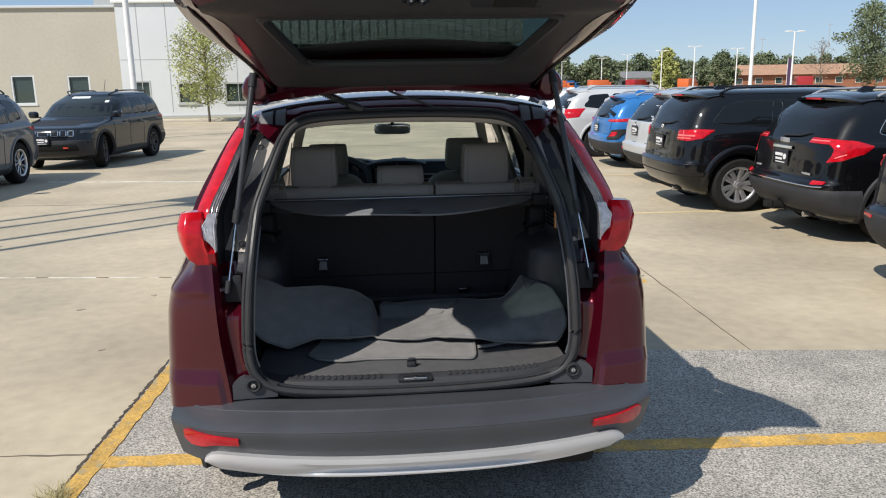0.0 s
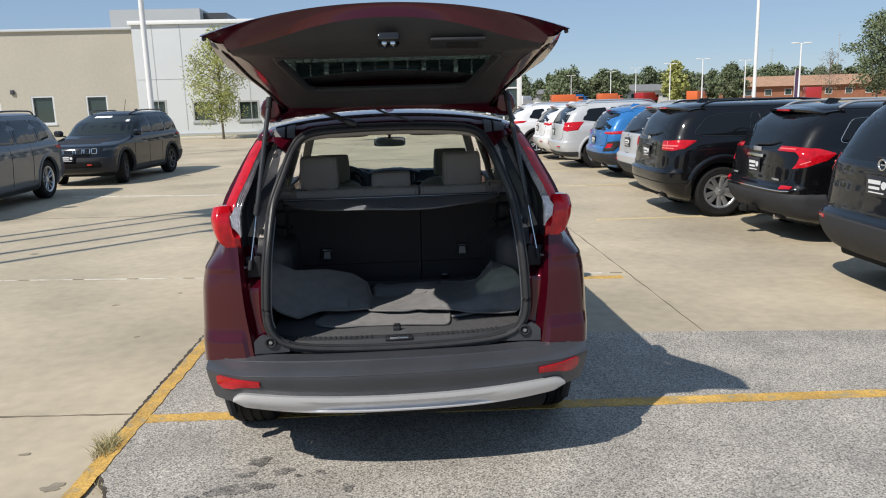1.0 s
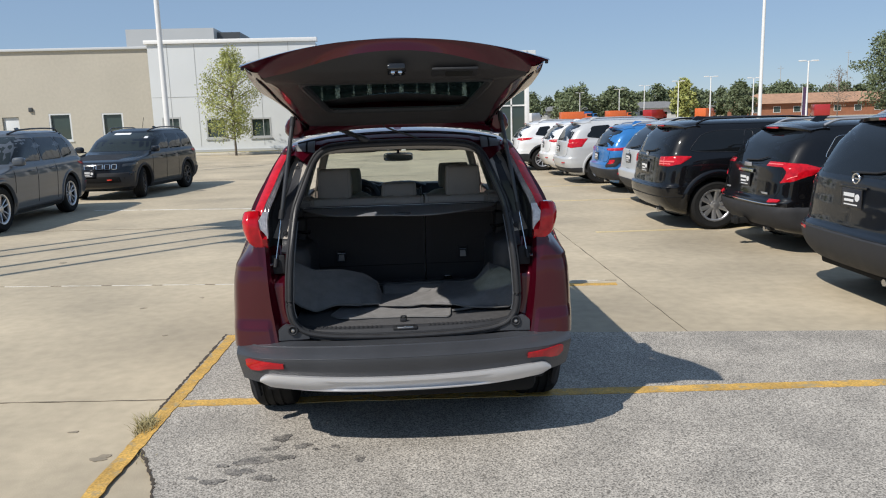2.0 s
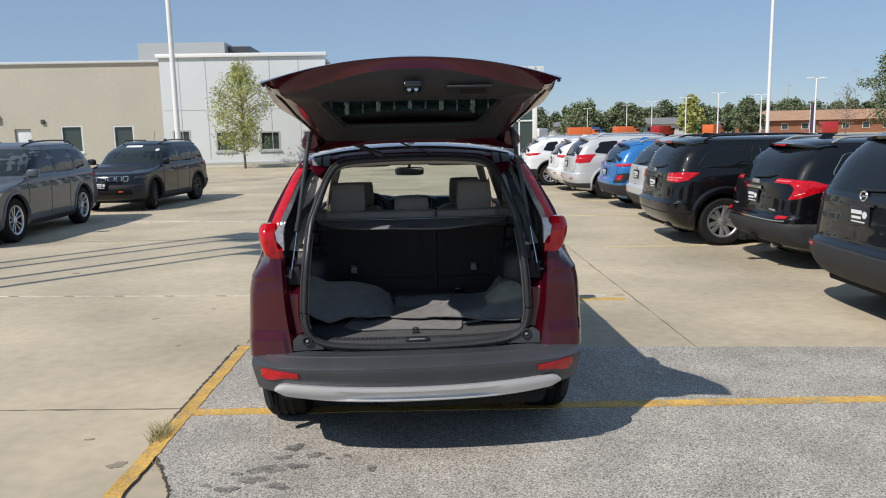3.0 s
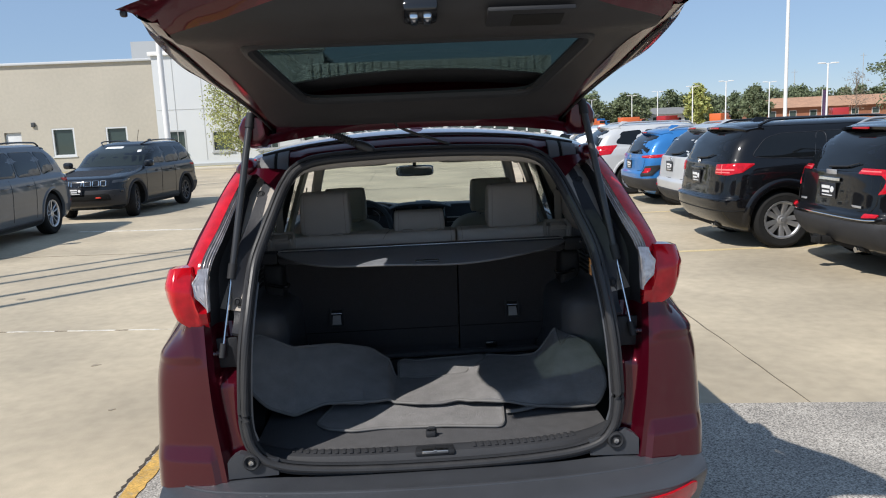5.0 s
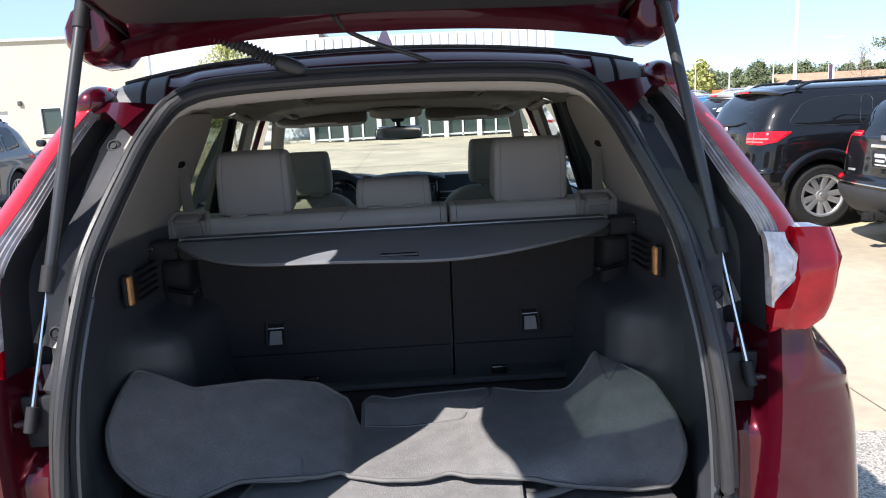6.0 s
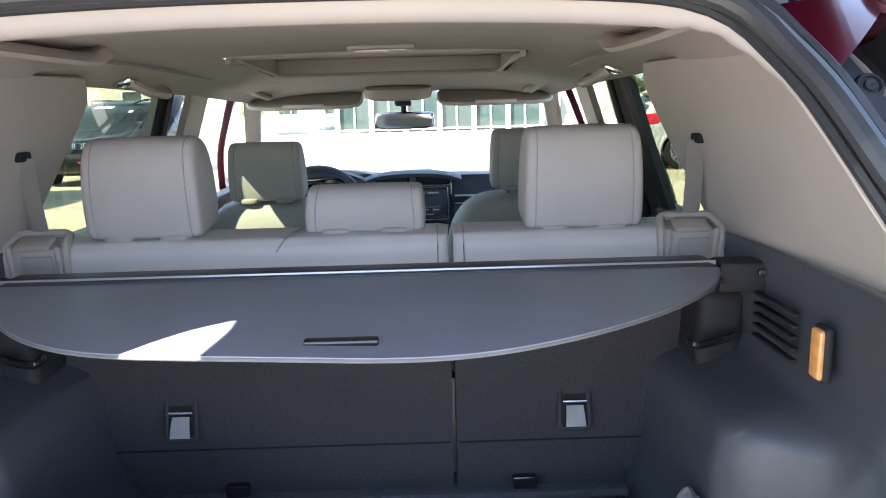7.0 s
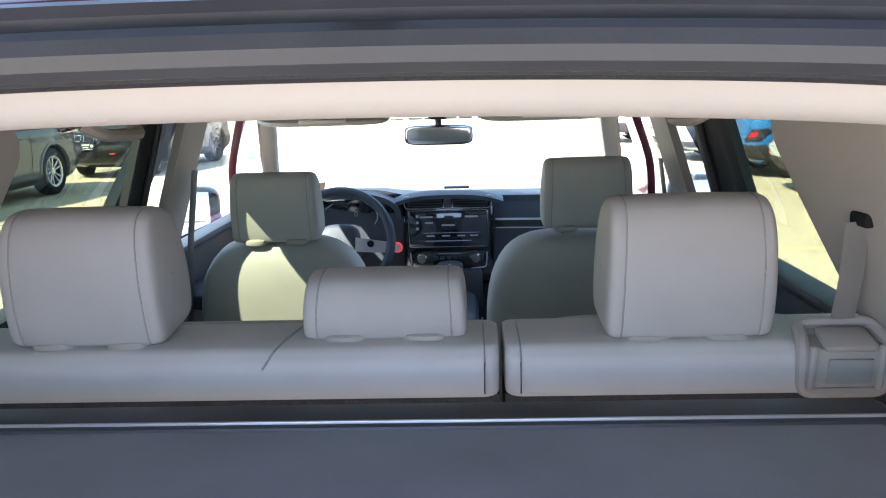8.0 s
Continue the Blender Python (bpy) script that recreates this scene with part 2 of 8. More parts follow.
CONCRETE = mat("concrete", (0.432, 0.366, 0.264), 0.85, var=0.20, scale=0.6, bump=0.3, bscale=90, fine=0.08, fscale=9)
CONCRETE_PALE = mat("concrete_pale", (0.54, 0.50, 0.42), 0.85, var=0.08, scale=0.8, bump=0.2, fine=0.06, fscale=40)
ASPHALT = mat("asphalt", (0.335, 0.308, 0.27), 0.9, var=0.18, scale=2.2, bump=0.7, bscale=110, fine=0.75, fscale=115)
LINE_YELLOW = worn(mat("line_paint_yellow", (0.56, 0.34, 0.085), 0.7, var=0.22, scale=5, bump=0.5, bscale=140, fine=0.3, fscale=90), (0.36, 0.29, 0.17), 14.0, 0.42)
LINE_FADED = mat("line_paint_faded", (0.57, 0.46, 0.26), 0.8, var=0.15, scale=4, bump=0.3, fine=0.2, fscale=60)
LINE_WHITE = worn(mat("line_paint_white", (0.65, 0.62, 0.55), 0.7, var=0.2, scale=5, bump=0.3, fine=0.15, fscale=60), (0.40, 0.345, 0.255), 3.0, 0.44)
JOINT = mat("joint_sealant", (0.16, 0.135, 0.10), 0.9, var=0.3, scale=4)
TAN_WALL = mat("tan_wall", (0.47, 0.435, 0.365), 0.85, var=0.05, scale=0.3, bump=0.1, fine=0.04, fscale=6)
WHITE_PANEL = mat("white_panel", (0.62, 0.64, 0.65), 0.4, var=0.03, scale=0.4)
GREY_PANEL = mat("grey_panel", (0.42, 0.43, 0.43), 0.5, var=0.04, scale=0.4)
DARK_PANEL = mat("dark_panel", (0.06, 0.065, 0.07), 0.4, var=0.05)
BRICK_RED = mat("brick_wall", (0.30, 0.13, 0.075), 0.85, var=0.12, scale=1.5, fine=0.2, fscale=8)
ROOF_BROWN = mat("shingle_roof", (0.40, 0.235, 0.15), 0.9, var=0.15, scale=1.0, fine=0.2, fscale=5)
ROOF_GREY = mat("grey_shingles", (0.20, 0.20, 0.20), 0.9, var=0.1, scale=1.0)
POLE_WHITE = mat("white_pole_paint", (0.75, 0.75, 0.74), 0.45, var=0.04)
BARK = mat("bark", (0.19, 0.155, 0.12), 0.9, var=0.25, scale=12, bump=0.5)
LEAF = mat("leaf_light", (0.33, 0.35, 0.11), 0.6, var=0.25, scale=1.2, rand=0.1)
# far-tree green, paled and greyed in its colour to imitate distance haze
LEAF_HAZED = mat("leaf_hazed", (0.135, 0.165, 0.085), 0.7, var=0.35, scale=0.25)
GRASS_DRY = mat("dry_weed", (0.30, 0.26, 0.13), 0.9, var=0.25, scale=30)
SLAB_STAIN = mat("slab_stain", (0.27, 0.23, 0.17), 0.85, var=0.3, scale=14)
CRACK = mat("crack_dirt", (0.07, 0.055, 0.04), 0.95, var=0.4, scale=20)
BANNER = mat("banner_cloth", (0.09, 0.05, 0.11), 0.8, var=0.1)
OIL = worn(mat("oil_stain", (0.17, 0.157, 0.142), 0.85, var=0.3, scale=25, bump=0.7, bscale=110, fine=0.95, fscale=115), (0.27, 0.25, 0.22), 30.0, 0.42)
TYRE = mat("tyre_rubber", (0.014, 0.014, 0.014), 0.8, spec=0.2, var=0.15, scale=20, bump=0.2)
RIM = mat("alloy_rim", (0.62, 0.62, 0.63), 0.3, metal=0.85, var=0.05)
RIM_DARK = mat("dark_rim", (0.06, 0.06, 0.065), 0.35, metal=0.6, var=0.05)
PLASTIC = mat("black_plastic", (0.026, 0.027, 0.030), 0.55, spec=0.25, var=0.12, scale=8, bump=0.25, bscale=700)
PLASTIC_GREY = mat("grey_black_plastic", (0.036, 0.037, 0.041), 0.6, spec=0.3, var=0.12, scale=8, bump=0.25, bscale=700)
PLASTIC_GLOSS = mat("gloss_black", (0.012, 0.012, 0.013), 0.12, var=0.05, coat=0.5)
CHROME = mat("chrome", (0.80, 0.80, 0.80), 0.1, metal=1.0, var=0.03)
SILVER = mat("silver_trim", (0.50, 0.50, 0.51), 0.35, metal=0.6, var=0.04)
STEEL = mat("zinc_steel", (0.55, 0.55, 0.56), 0.28, metal=1.0, var=0.06)
TAIL_RED = mat("tail_lamp_red", (0.45, 0.004, 0.011), 0.10, var=0.25, scale=26, coat=0.7, spec=0.3)
TAIL_BRIGHT = mat("tail_lamp_bright", (0.80, 0.16, 0.15), 0.15, var=0.1, scale=18, coat=1.0)
HOOK_RED = mat("hook_red", (0.55, 0.04, 0.02), 0.4, var=0.1)
LAMP_DARK = mat("dark_head_lamp", (0.05, 0.052, 0.056), 0.08, metal=0.3, var=0.1, scale=25, coat=1.0)
TAIL_CLEAR = mat("clear_lens", (0.36, 0.32, 0.32), 0.2, metal=0.3, var=0.22, scale=40, coat=1.0)
REVERSE_LENS = mat("reversing_lens", (0.56, 0.51, 0.51), 0.12, metal=0.3, var=0.25, scale=60, coat=1.0)
LAMP_CLEAR = mat("head_lamp_lens", (0.45, 0.46, 0.48), 0.08, metal=0.4, var=0.1, scale=25, coat=1.0)
DARK_GLASS = mat("privacy_glass", (0.006, 0.007, 0.008), 0.03, var=0.02, spec=0.55)
SHADE_GLASS = mat("windscreen_dark", (0.02, 0.026, 0.026), 0.03, var=0.02, spec=0.6)
PLATE = mat("plate_dark", (0.02, 0.022, 0.03), 0.35, var=0.05)
PLATE_WHITE = mat("plate_print", (0.75, 0.75, 0.75), 0.5, var=0.03)
EMBLEM = mat("emblem_chrome", (0.75, 0.75, 0.76), 0.15, metal=1.0, var=0.03)
BURGUNDY = mat("burgundy_paint", (0.058, 0.0018, 0.0080), rough=0.30, metal=0.40, spec=0.12, var=0.05, scale=2, coat=1.0, fine=0.2, fscale=900)
CAR_BLACK = paint("black_paint", (0.0035, 0.0035, 0.0045), 0.05)
CAR_NAVY = paint("blue_black_paint", (0.006, 0.008, 0.012), 0.1)
CAR_GREY = paint("grey_paint", (0.085, 0.095, 0.11), 0.1)
CAR_WHITE = paint("white_paint", (0.72, 0.72, 0.72), 0.02)
CAR_SILVER = paint("silver_paint", (0.48, 0.49, 0.50), 0.08)
CAR_BLUE = paint("bright_blue_paint", (0.03, 0.16, 0.42), 0.08)
CAR_ORANGE = mat("orange_paint", (0.62, 0.13, 0.03), 0.4, var=0.06, coat=0.5)
CAR_RED = mat("red_paint", (0.35, 0.02, 0.02), 0.35, var=0.05, coat=0.6)
WINDOW_DARK = mat("window_pane", (0.04, 0.06, 0.055), 0.04, var=0.04, spec=0.8)

# ---- ground ----
def sheet(name, poly, z, thick, material, label, kind="structure", category="ground", group=""):
    m = M().prism(poly, pose(0, 0, z - thick), thick)
    return solid(name, m, material, label, category, group, kind, smooth=False)


def rough_strip(a, b, w, z, seed, n=60, edge=0.006):
    """A worn painted line, or a joint, with uneven edges."""
    rnd = random.Random(seed)
    a, b = Vector((*a, z)), Vector((*b, z))
    s = (b - a).normalized().cross(Vector((0, 0, 1))) * w / 2
    l = [a.lerp(b, i / n) for i in range(n + 1)]
    m = M()
    vs = [p + s * (1 + rnd.uniform(-1, 1) * edge / w * 2) for p in l] + [p - s * (1 + rnd.uniform(-1, 1) * edge / w * 2) for p in l]
    vs += [p - Vector((0, 0, 0.004)) for p in vs]
    k = n + 1
    fs = []
    for i in range(n):
        fs += [(i, i + 1, k + i + 1, k + i), (i, 2 * k + i, 2 * k + i + 1, i + 1), (k + i, k + i + 1, 3 * k + i + 1, 3 * k + i)]
    return m.add(vs, fs)


far = M()
R = 1500.0
far.add([(-R, -R, 0), (R, -R, 0), (R, R, 0), (-R, R, 0)], [(0, 1, 2, 3)])
solid("ground", far, CONCRETE, "pale buff concrete car lot, dry and sunlit", "ground", kind="structure", smooth=False)


def edge_y(x):
    return 1.92 - 0.135 * (x - 1.42)


ASPH_EDGE = [(-0.96, -30), (-1.05, -3.0), (-1.10, -1.2), (-1.19, -0.60), (-1.255, -0.29), (-1.38, -0.02), (-1.50, 0.22), (-1.540, 0.36), (-1.515, 1.05), (-1.470, edge_y(-1.470))]
asph = [(40, edge_y(40)), (40, -30)] + ASPH_EDGE
sheet("pavement_asphalt", asph, 0.012, 0.03, ASPHALT, "weathered grey asphalt strip with coarse pale aggregate", category="asphalt")
solid("line_bay_side", rough_strip((-1.84, -8), (-1.403, edge_y(-1.4) - 0.03), 0.090, 0.0165, 1, 200), LINE_YELLOW, "worn yellow parking line along the asphalt edge", "parking line", "painted lines", "structure", smooth=False)
solid("line_bay_end", rough_strip((-1.42, 0.772), (12, 0.05), 0.10, 0.0165, 2, 260), LINE_YELLOW, "worn yellow parking line across the asphalt", "parking line", "painted lines", "structure", smooth=False)
solid("line_bay_far", rough_strip((-1.0, 3.98), (2.2, 3.60), 0.10, 0.0045, 3), LINE_YELLOW, "faded yellow parking line on concrete", "parking line", "painted lines", "structure", smooth=False)
for i, yy in enumerate((9.0, 13.2, 16.4)):
    solid("line_bay_row", rough_strip((2.9, yy - 2.0), (8.6, yy - 2.2), 0.09, 0.0045, 30 + i), LINE_FADED, "faded yellow parking line on concrete", "parking line", "painted lines", "structure", smooth=False)
solid("line_lane", rough_strip((-6.4, 12.35), (-2.2, 11.55), 0.09, 0.0045, 4), LINE_WHITE, "faded white line on concrete", "parking line", "painted lines", "structure", smooth=False)
JOINTS = [((-9, 1.51), (-1.53, 0.878), 0.008), ((2.25, 1.82), (2.95, 30), 0.006), ((-9, 9.6), (2.2, 8.5), 0.008),
           ((-1.42, 2.4), (-1.3, 30), 0.007), ((-9, 20.4), (30, 16.6), 0.012), ((-9, 29), (30, 26), 0.012)]
for i, (a, b, w) in enumerate(JOINTS):
    solid("joint", rough_strip(a, b, w, 0.004, 50 + i, 120, 0.006), JOINT, "dark narrow joint between concrete slabs", "slab joint", "slab joints", "structure", smooth=False)
rnd = random.Random(8)
xx = -9.0
while xx < 2.2:
    x1 = xx + rnd.uniform(0.25, 0.7)
    for kind_mat, za, zb, ww in ((LINE_WHITE, xx, x1, 0.020), (JOINT, x1, x1 + 0.12, 0.007)):
        solid("joint_sealed", rough_strip((za, 4.08 - 0.138 * za), (zb, 4.08 - 0.138 * zb), ww, 0.0045, round(xx * 10), 10, 0.006), kind_mat, "pale sealed joint between concrete slabs", "slab joint", "slab joints", "structure", smooth=False)
    xx = x1 + 0.12
crack = M()
for a, b in zip(ASPH_EDGE[1:], ASPH_EDGE[2:]):
    piece = rough_strip(a, b, 0.015, 0.0145, round(a[1] * 100), max(4, int(abs(b[1] - a[1]) / 0.02)), 0.008)
    crack.add(piece.v, piece.f)
solid("joint_asphalt", crack, CRACK, "dark ragged crack where asphalt meets concrete", "slab joint", "slab joints", "structure", smooth=False)


def blob(c, r, seed, z):
    rnd = random.Random(seed)
    ph = [rnd.uniform(0, 6.3) for _ in range(4)]
    n = 28
    poly = []
    for i in range(n):
        w = 2 * math.pi * i / n
        q = 1 + 0.25 * math.sin(2 * w + ph[0]) + 0.18 * math.sin(3 * w + ph[1]) + 0.12 * math.sin(5 * w + ph[2]) + 0.08 * math.sin(9 * w + ph[3])
        poly.append((c[0] + r * q * math.cos(w), c[1] + r * q * 0.7 * math.sin(w)))
    return M().prism(poly, pose(0, 0, z - 0.003), 0.003)


STAINS = ((-0.70, 0.165, 0.055), (-0.745, 0.04, 0.04), (-0.575, 0.05, 0.045), (-0.81, -0.10, 0.075), (-0.86, -0.22, 0.06), (-0.40, 0.02, 0.028), (-0.26, -0.15, 0.03), (-0.66, -0.08, 0.05), (-0.97, -0.31, 0.05), (-0.96, -0.14, 0.03), (-0.50, 0.0, 0.02), (-1.08, -0.26, 0.025), (-0.72, -0.30, 0.05))
for i, (x, y, r) in enumerate(STAINS):
    solid("oil_stain", blob((x, y), r, i, 0.0155), OIL, "dark oil stain soaked into the asphalt", "stain", "oil stains", "structure", smooth=False)
for i, (x, y, r) in enumerate(((-1.64, 0.057, 0.05), (-1.93, 0.43, 0.022), (-2.5, 3.4, 0.03), (-2.0, 2.4, 0.02), (-2.03, 3.75, 0.025), (-3.6, 2.6, 0.03), (-4.4, 6.1, 0.05))):
    solid("slab_stain", blob((x, y), r, 20 + i, 0.0035), SLAB_STAIN, "small dark stain on the concrete", "stain", "slab stains", "structure", smooth=False)

# a tuft of dry weed grows in the crack, with a trail of seedlings along it
rnd = random.Random(5)
tuft = M()
for i in range(330):
    spread = i > 210
    k = rnd.uniform(-0.45, 0.30) if spread else rnd.gauss(0, 0.045)
    bx, by = -1.515 + rnd.gauss(0, 0.020) + max(0.0, -k - 0.10) * 0.42, 0.40 + k
    lean, w, h = rnd.uniform(0, 6.28), rnd.uniform(0.001, 0.0025), rnd.uniform(0.010, 0.028) if spread else rnd.uniform(0.03, 0.10)
    dx, dy = math.cos(lean) * h * 0.8, math.sin(lean) * h * 0.8
    tuft.add([(bx - w, by, 0.004), (bx + w, by, 0.004), (bx + dx * 0.5 + w, by + dy * 0.5, h * 0.7), (bx + dx * 0.5 - w, by + dy * 0.5, h * 0.7), (bx + dx, by + dy, h)], [(0, 1, 2, 3), (3, 2, 4)])
solid("weed_tuft", tuft, GRASS_DRY, "straw-coloured dry weed growing in the asphalt crack", "weed", kind="stuff", smooth=False)


# ---- buildings ----
def wall_with_openings(name, x0, x1, y, z0, z1, thick, openings, material, parent, label=""):
    """A wall in the plane y with rectangular openings (xa, xb, za, zb) right through it."""
    xs = sorted({x0, x1, *[o[0] for o in openings], *[o[1] for o in openings]})
    zs = sorted({z0, z1, *[o[2] for o in openings], *[o[3] for o in openings]})
    m = M()
    for xa, xb in zip(xs, xs[1:]):
        for za, zb in zip(zs, zs[1:]):
            cx, cz = (xa + xb) / 2, (za + zb) / 2
            if any(o[0] < cx < o[1] and o[2] < cz < o[3] for o in openings):
                continue
            m.box((cx, y + thick / 2, cz), (xb - xa, thick, zb - za))
    return part(name, m, material, parent, label, smooth=False)


def window(parent, xa, xb, za, zb, y, frame_mat, mullions=()):
    f = M()
    t = 0.09
    f.box(((xa + xb) / 2, y + 0.03, zb - t / 2), (xb - xa, 0.14, t))
    f.box(((xa + xb) / 2, y + 0.03, za + t / 2), (xb - xa, 0.14, t))
    for x in (xa + t / 2, xb - t / 2, *mullions):
        f.box((x, y + 0.03, (za + zb) / 2), (t, 0.136, zb - za - 2 * t))
    w = part("window", f, frame_mat, parent, smooth=False)
    p = M().box(((xa + xb) / 2, y + 0.10, (za + zb) / 2), (xb - xa - t, 0.02, zb - za - t))
    part("pane", p, WINDOW_DARK, w, smooth=False)
    s = M().box(((xa + xb) / 2, y + 0.0, za - 0.04), (xb - xa + 0.1, 0.2, 0.07))
    part("sill", s, frame_mat, w, smooth=False)
    return w


BY = 42.0
BX = 0.45                                            # the whole front stands a little to the right
tan = thing("dealership_building", "single-storey tan stucco building with a white roof edge", "building", at=pose(BX, 0, 0.1))
ops = [(-20.65, -19.38, 0.9, 2.5), (-17.62, -16.4, 0.9, 2.45), (-23.3, -22.35, 0.0, 2.35), (-27.0, -25.6, 0.9, 2.5)]
wall_with_openings("wall", -60, -14.6, BY, 0, 6.05, 0.4, ops, TAN_WALL, tan)
for o in (ops[0], ops[1], ops[3]):
    window(tan, *o, BY + 0.05, WHITE_PANEL)
part("door", M().box((-22.82, BY + 0.15, 1.17), (0.93, 0.06, 2.33), 0.01), WHITE_PANEL, tan, "white steel door")
part("coping", M().box((-37.3, BY + 0.15, 6.12), (45.5, 0.6, 0.14), 0.02), WHITE_PANEL, tan, "white metal roof edge")
part("roof", M().box((-37.3, BY + 12, 5.9), (45.4, 23, 0.2)), GREY_PANEL, tan, smooth=False)
part("side_wall", M().box((-14.8, BY + 12, 2.9), (0.4, 23.1, 5.7)), TAN_WALL, tan, smooth=False)
part("roof_vent", M().cyl((-22.6, BY + 3, 6.0), (-22.6, BY + 3, 6.35), 0.25).cyl((-22.6, BY + 3, 6.35), (-22.6, BY + 3, 6.5), 0.35, 0.1), DARK_PANEL, tan, "dark roof ventilator")
part("wall_lamp", M().box((-21.6, BY - 0.06, 2.75), (0.2, 0.12, 0.25), 0.02), DARK_PANEL, tan, "small dark wall lamp")
part("wall_lamp", M().box((-24.2, BY - 0.08, 3.0), (0.3, 0.16, 0.4), 0.03), DARK_PANEL, tan, "small dark wall lamp")

white = thing("showroom_wing", "white metal-panelled showroom wing with low windows", "building", at=pose(BX, 0, 0))
ops = [(-14.05, -13.0, 0.9, 2.2), (-11.55, -10.35, 0.9, 2.1), (-8.95, -7.75, 0.9, 2.05), (-6.4, -5.3, 0.9, 2.05)]
wall_with_openings("wall", -14.55, -4.9, BY - 0.35, 0.25, 6.35, 0.12, ops, WHITE_PANEL, white)
for i, x in enumerate((-13.45, -11.9, -10.0, -8.2, -6.5)):
    part("panel_joint", M().box((x, BY - 0.352, 3.4), (0.035, 0.02, 5.9)), GREY_PANEL, white, smooth=False)
part("panel_joint", M().box((-9.7, BY - 0.352, 3.35), (9.6, 0.02, 0.03)), GREY_PANEL, white, smooth=False)
for o in ops:
    window(white, *o, BY - 0.33, GREY_PANEL)
part("coping", M().box((-9.75, BY - 0.2, 6.47), (9.9, 0.6, 0.22), 0.02), POLE_WHITE, white, "bright white roof edge")
part("plinth", M().box((-9.7, BY - 0.34, 0.13), (9.6, 0.3, 0.25)), GREY_PANEL, white, smooth=False)
part("roof", M().box((-9.7, BY + 5, 6.2), (9.5, 10, 0.2)), GREY_PANEL, white, smooth=False)
pent = M().box((-15.8, BY + 12, 6.9), (6.0, 6, 2.9))
part("roof_screen", pent, GREY_PANEL, white, "light grey plant screen on the roof", smooth=False)
# dark panel colour stands in for the screen's shaded side
part("roof_screen", M().box((-12.0, BY + 13, 6.8), (1.6, 6, 2.7)), DARK_PANEL, white, "grey plant screen side, shade put into its dark colour", smooth=False)

GX0, GX1, GY = -4.9, 7.5, 38.0
show = thing("glass_showroom", "glass-fronted showroom with white columns and panelled fascia", "building")
part("fascia", M().box(((GX0 + GX1) / 2, GY + 0.3, 4.55), (GX1 - GX0 + 0.6, 1.4, 1.35), 0.03), WHITE_PANEL, show, "white ribbed metal fascia")
for i in range(28):
    x = GX0 + 0.2 + i * (GX1 - GX0 - 0.4) / 27
    part("fascia_rib", M().box((x, GY - 0.42, 4.55), (0.07, 0.06, 1.31)), GREY_PANEL, show, smooth=False)
for i in range(8):
    x = GX0 + 0.15 + i * (GX1 - GX0 - 0.3) / 7
    part("column", M().box((x, GY, 2.15), (0.24, 0.24, 4.3), 0.01), POLE_WHITE, show)
for i in range(7):
    w = (GX1 - GX0 - 0.3) / 7
    x = GX0 + 0.15 + (i + 0.5) * w
    f = M()
    for zz in (0.15, 2.3, 4.2):
        f.box((x, GY + 0.05, zz), (w - 0.24, 0.1, 0.08))
    f.box((x, GY + 0.05, 2.1), (0.08, 0.1, 4.1))
    win = part("window", f, POLE_WHITE, show, smooth=False)
    part("pane", M().box((x, GY + 0.08, 2.15), (w - 0.24, 0.02, 4.2)), WINDOW_DARK, win, smooth=False)
part("roof", M().box(((GX0 + GX1) / 2, GY + 6.5, 5.05), (GX1 - GX0, 12, 0.3)), GREY_PANEL, show, smooth=False)
part("side_wall", M().box((GX1 - 0.15, GY + 6.4, 2.5), (0.2, 12, 5.0)), WINDOW_DARK, show, "green-tinted glass side wall", smooth=False)
for i in range(5):
    part("mullion", M().box((GX1 - 0.02, GY + 1.0 + i * 2.6, 2.5), (0.12, 0.1, 5.0)), GREY_PANEL, show, smooth=False)
for zz in (1.5, 3.0, 4.5):
    part("mullion", M().box((GX1 - 0.02, GY + 6.4, zz), (0.1, 12, 0.08)), GREY_PANEL, show, smooth=False)
solid("kerb", M().box((-8, BY - 2.6, 0.07), (40, 0.3, 0.15), 0.03), CONCRETE_PALE, "pale concrete kerb before the building", "kerb", kind="structure")
solid("verge", M().box((-24, BY - 1.2, 0.06), (42, 2.3, 0.12)), GRASS_DRY, "dry planted verge along the building", "verge", kind="structure", smooth=False)


# ---- lamps, poles ----
def lot_lamp(x, y, h, arms=2, group="car lot lamps", heading=0.0):
    ob = thing("lot_lamp", "white steel car-lot lamp post with flat heads", "lamp post", group, at=pose(x, y, 0, 0, 0, heading))
    part("base", M().cyl((0, 0, 0), (0, 0, 0.75), 0.28, n=20), CONCRETE_PALE, ob, "concrete lamp base")
    part("pole", M().cyl((0, 0, 0.74), (0, 0, h), 0.105, 0.08, 12), POLE_WHITE, ob)
    for s in ((-1, 1) if arms == 2 else (1,)):
        part("arm", M().cyl((0, 0, h - 0.1), (s * 0.5, 0, h - 0.02), 0.035, n=8), POLE_WHITE, ob)
        part("lamp_head", M().box((s * 0.75, 0, h), (0.75, 0.4, 0.13), 0.03), POLE_WHITE, ob)
    return ob


lot_lamp(21.65, 40.0, 12.5)
lot_lamp(-8.45, 25.0, 12.0)
for x, k, z70 in ((41.046, 1.15, 0), (30.8, 1.62, 0), (27.5, 1.83, 0), (24.07, 2.09, 0), (21.56, 2.35, 0), (17.7, 2.64, 0), (16.54, 2.84, 0), (35.0, 1.75, 0)):
    lot_lamp(x * k, 70 * k, 7.0)
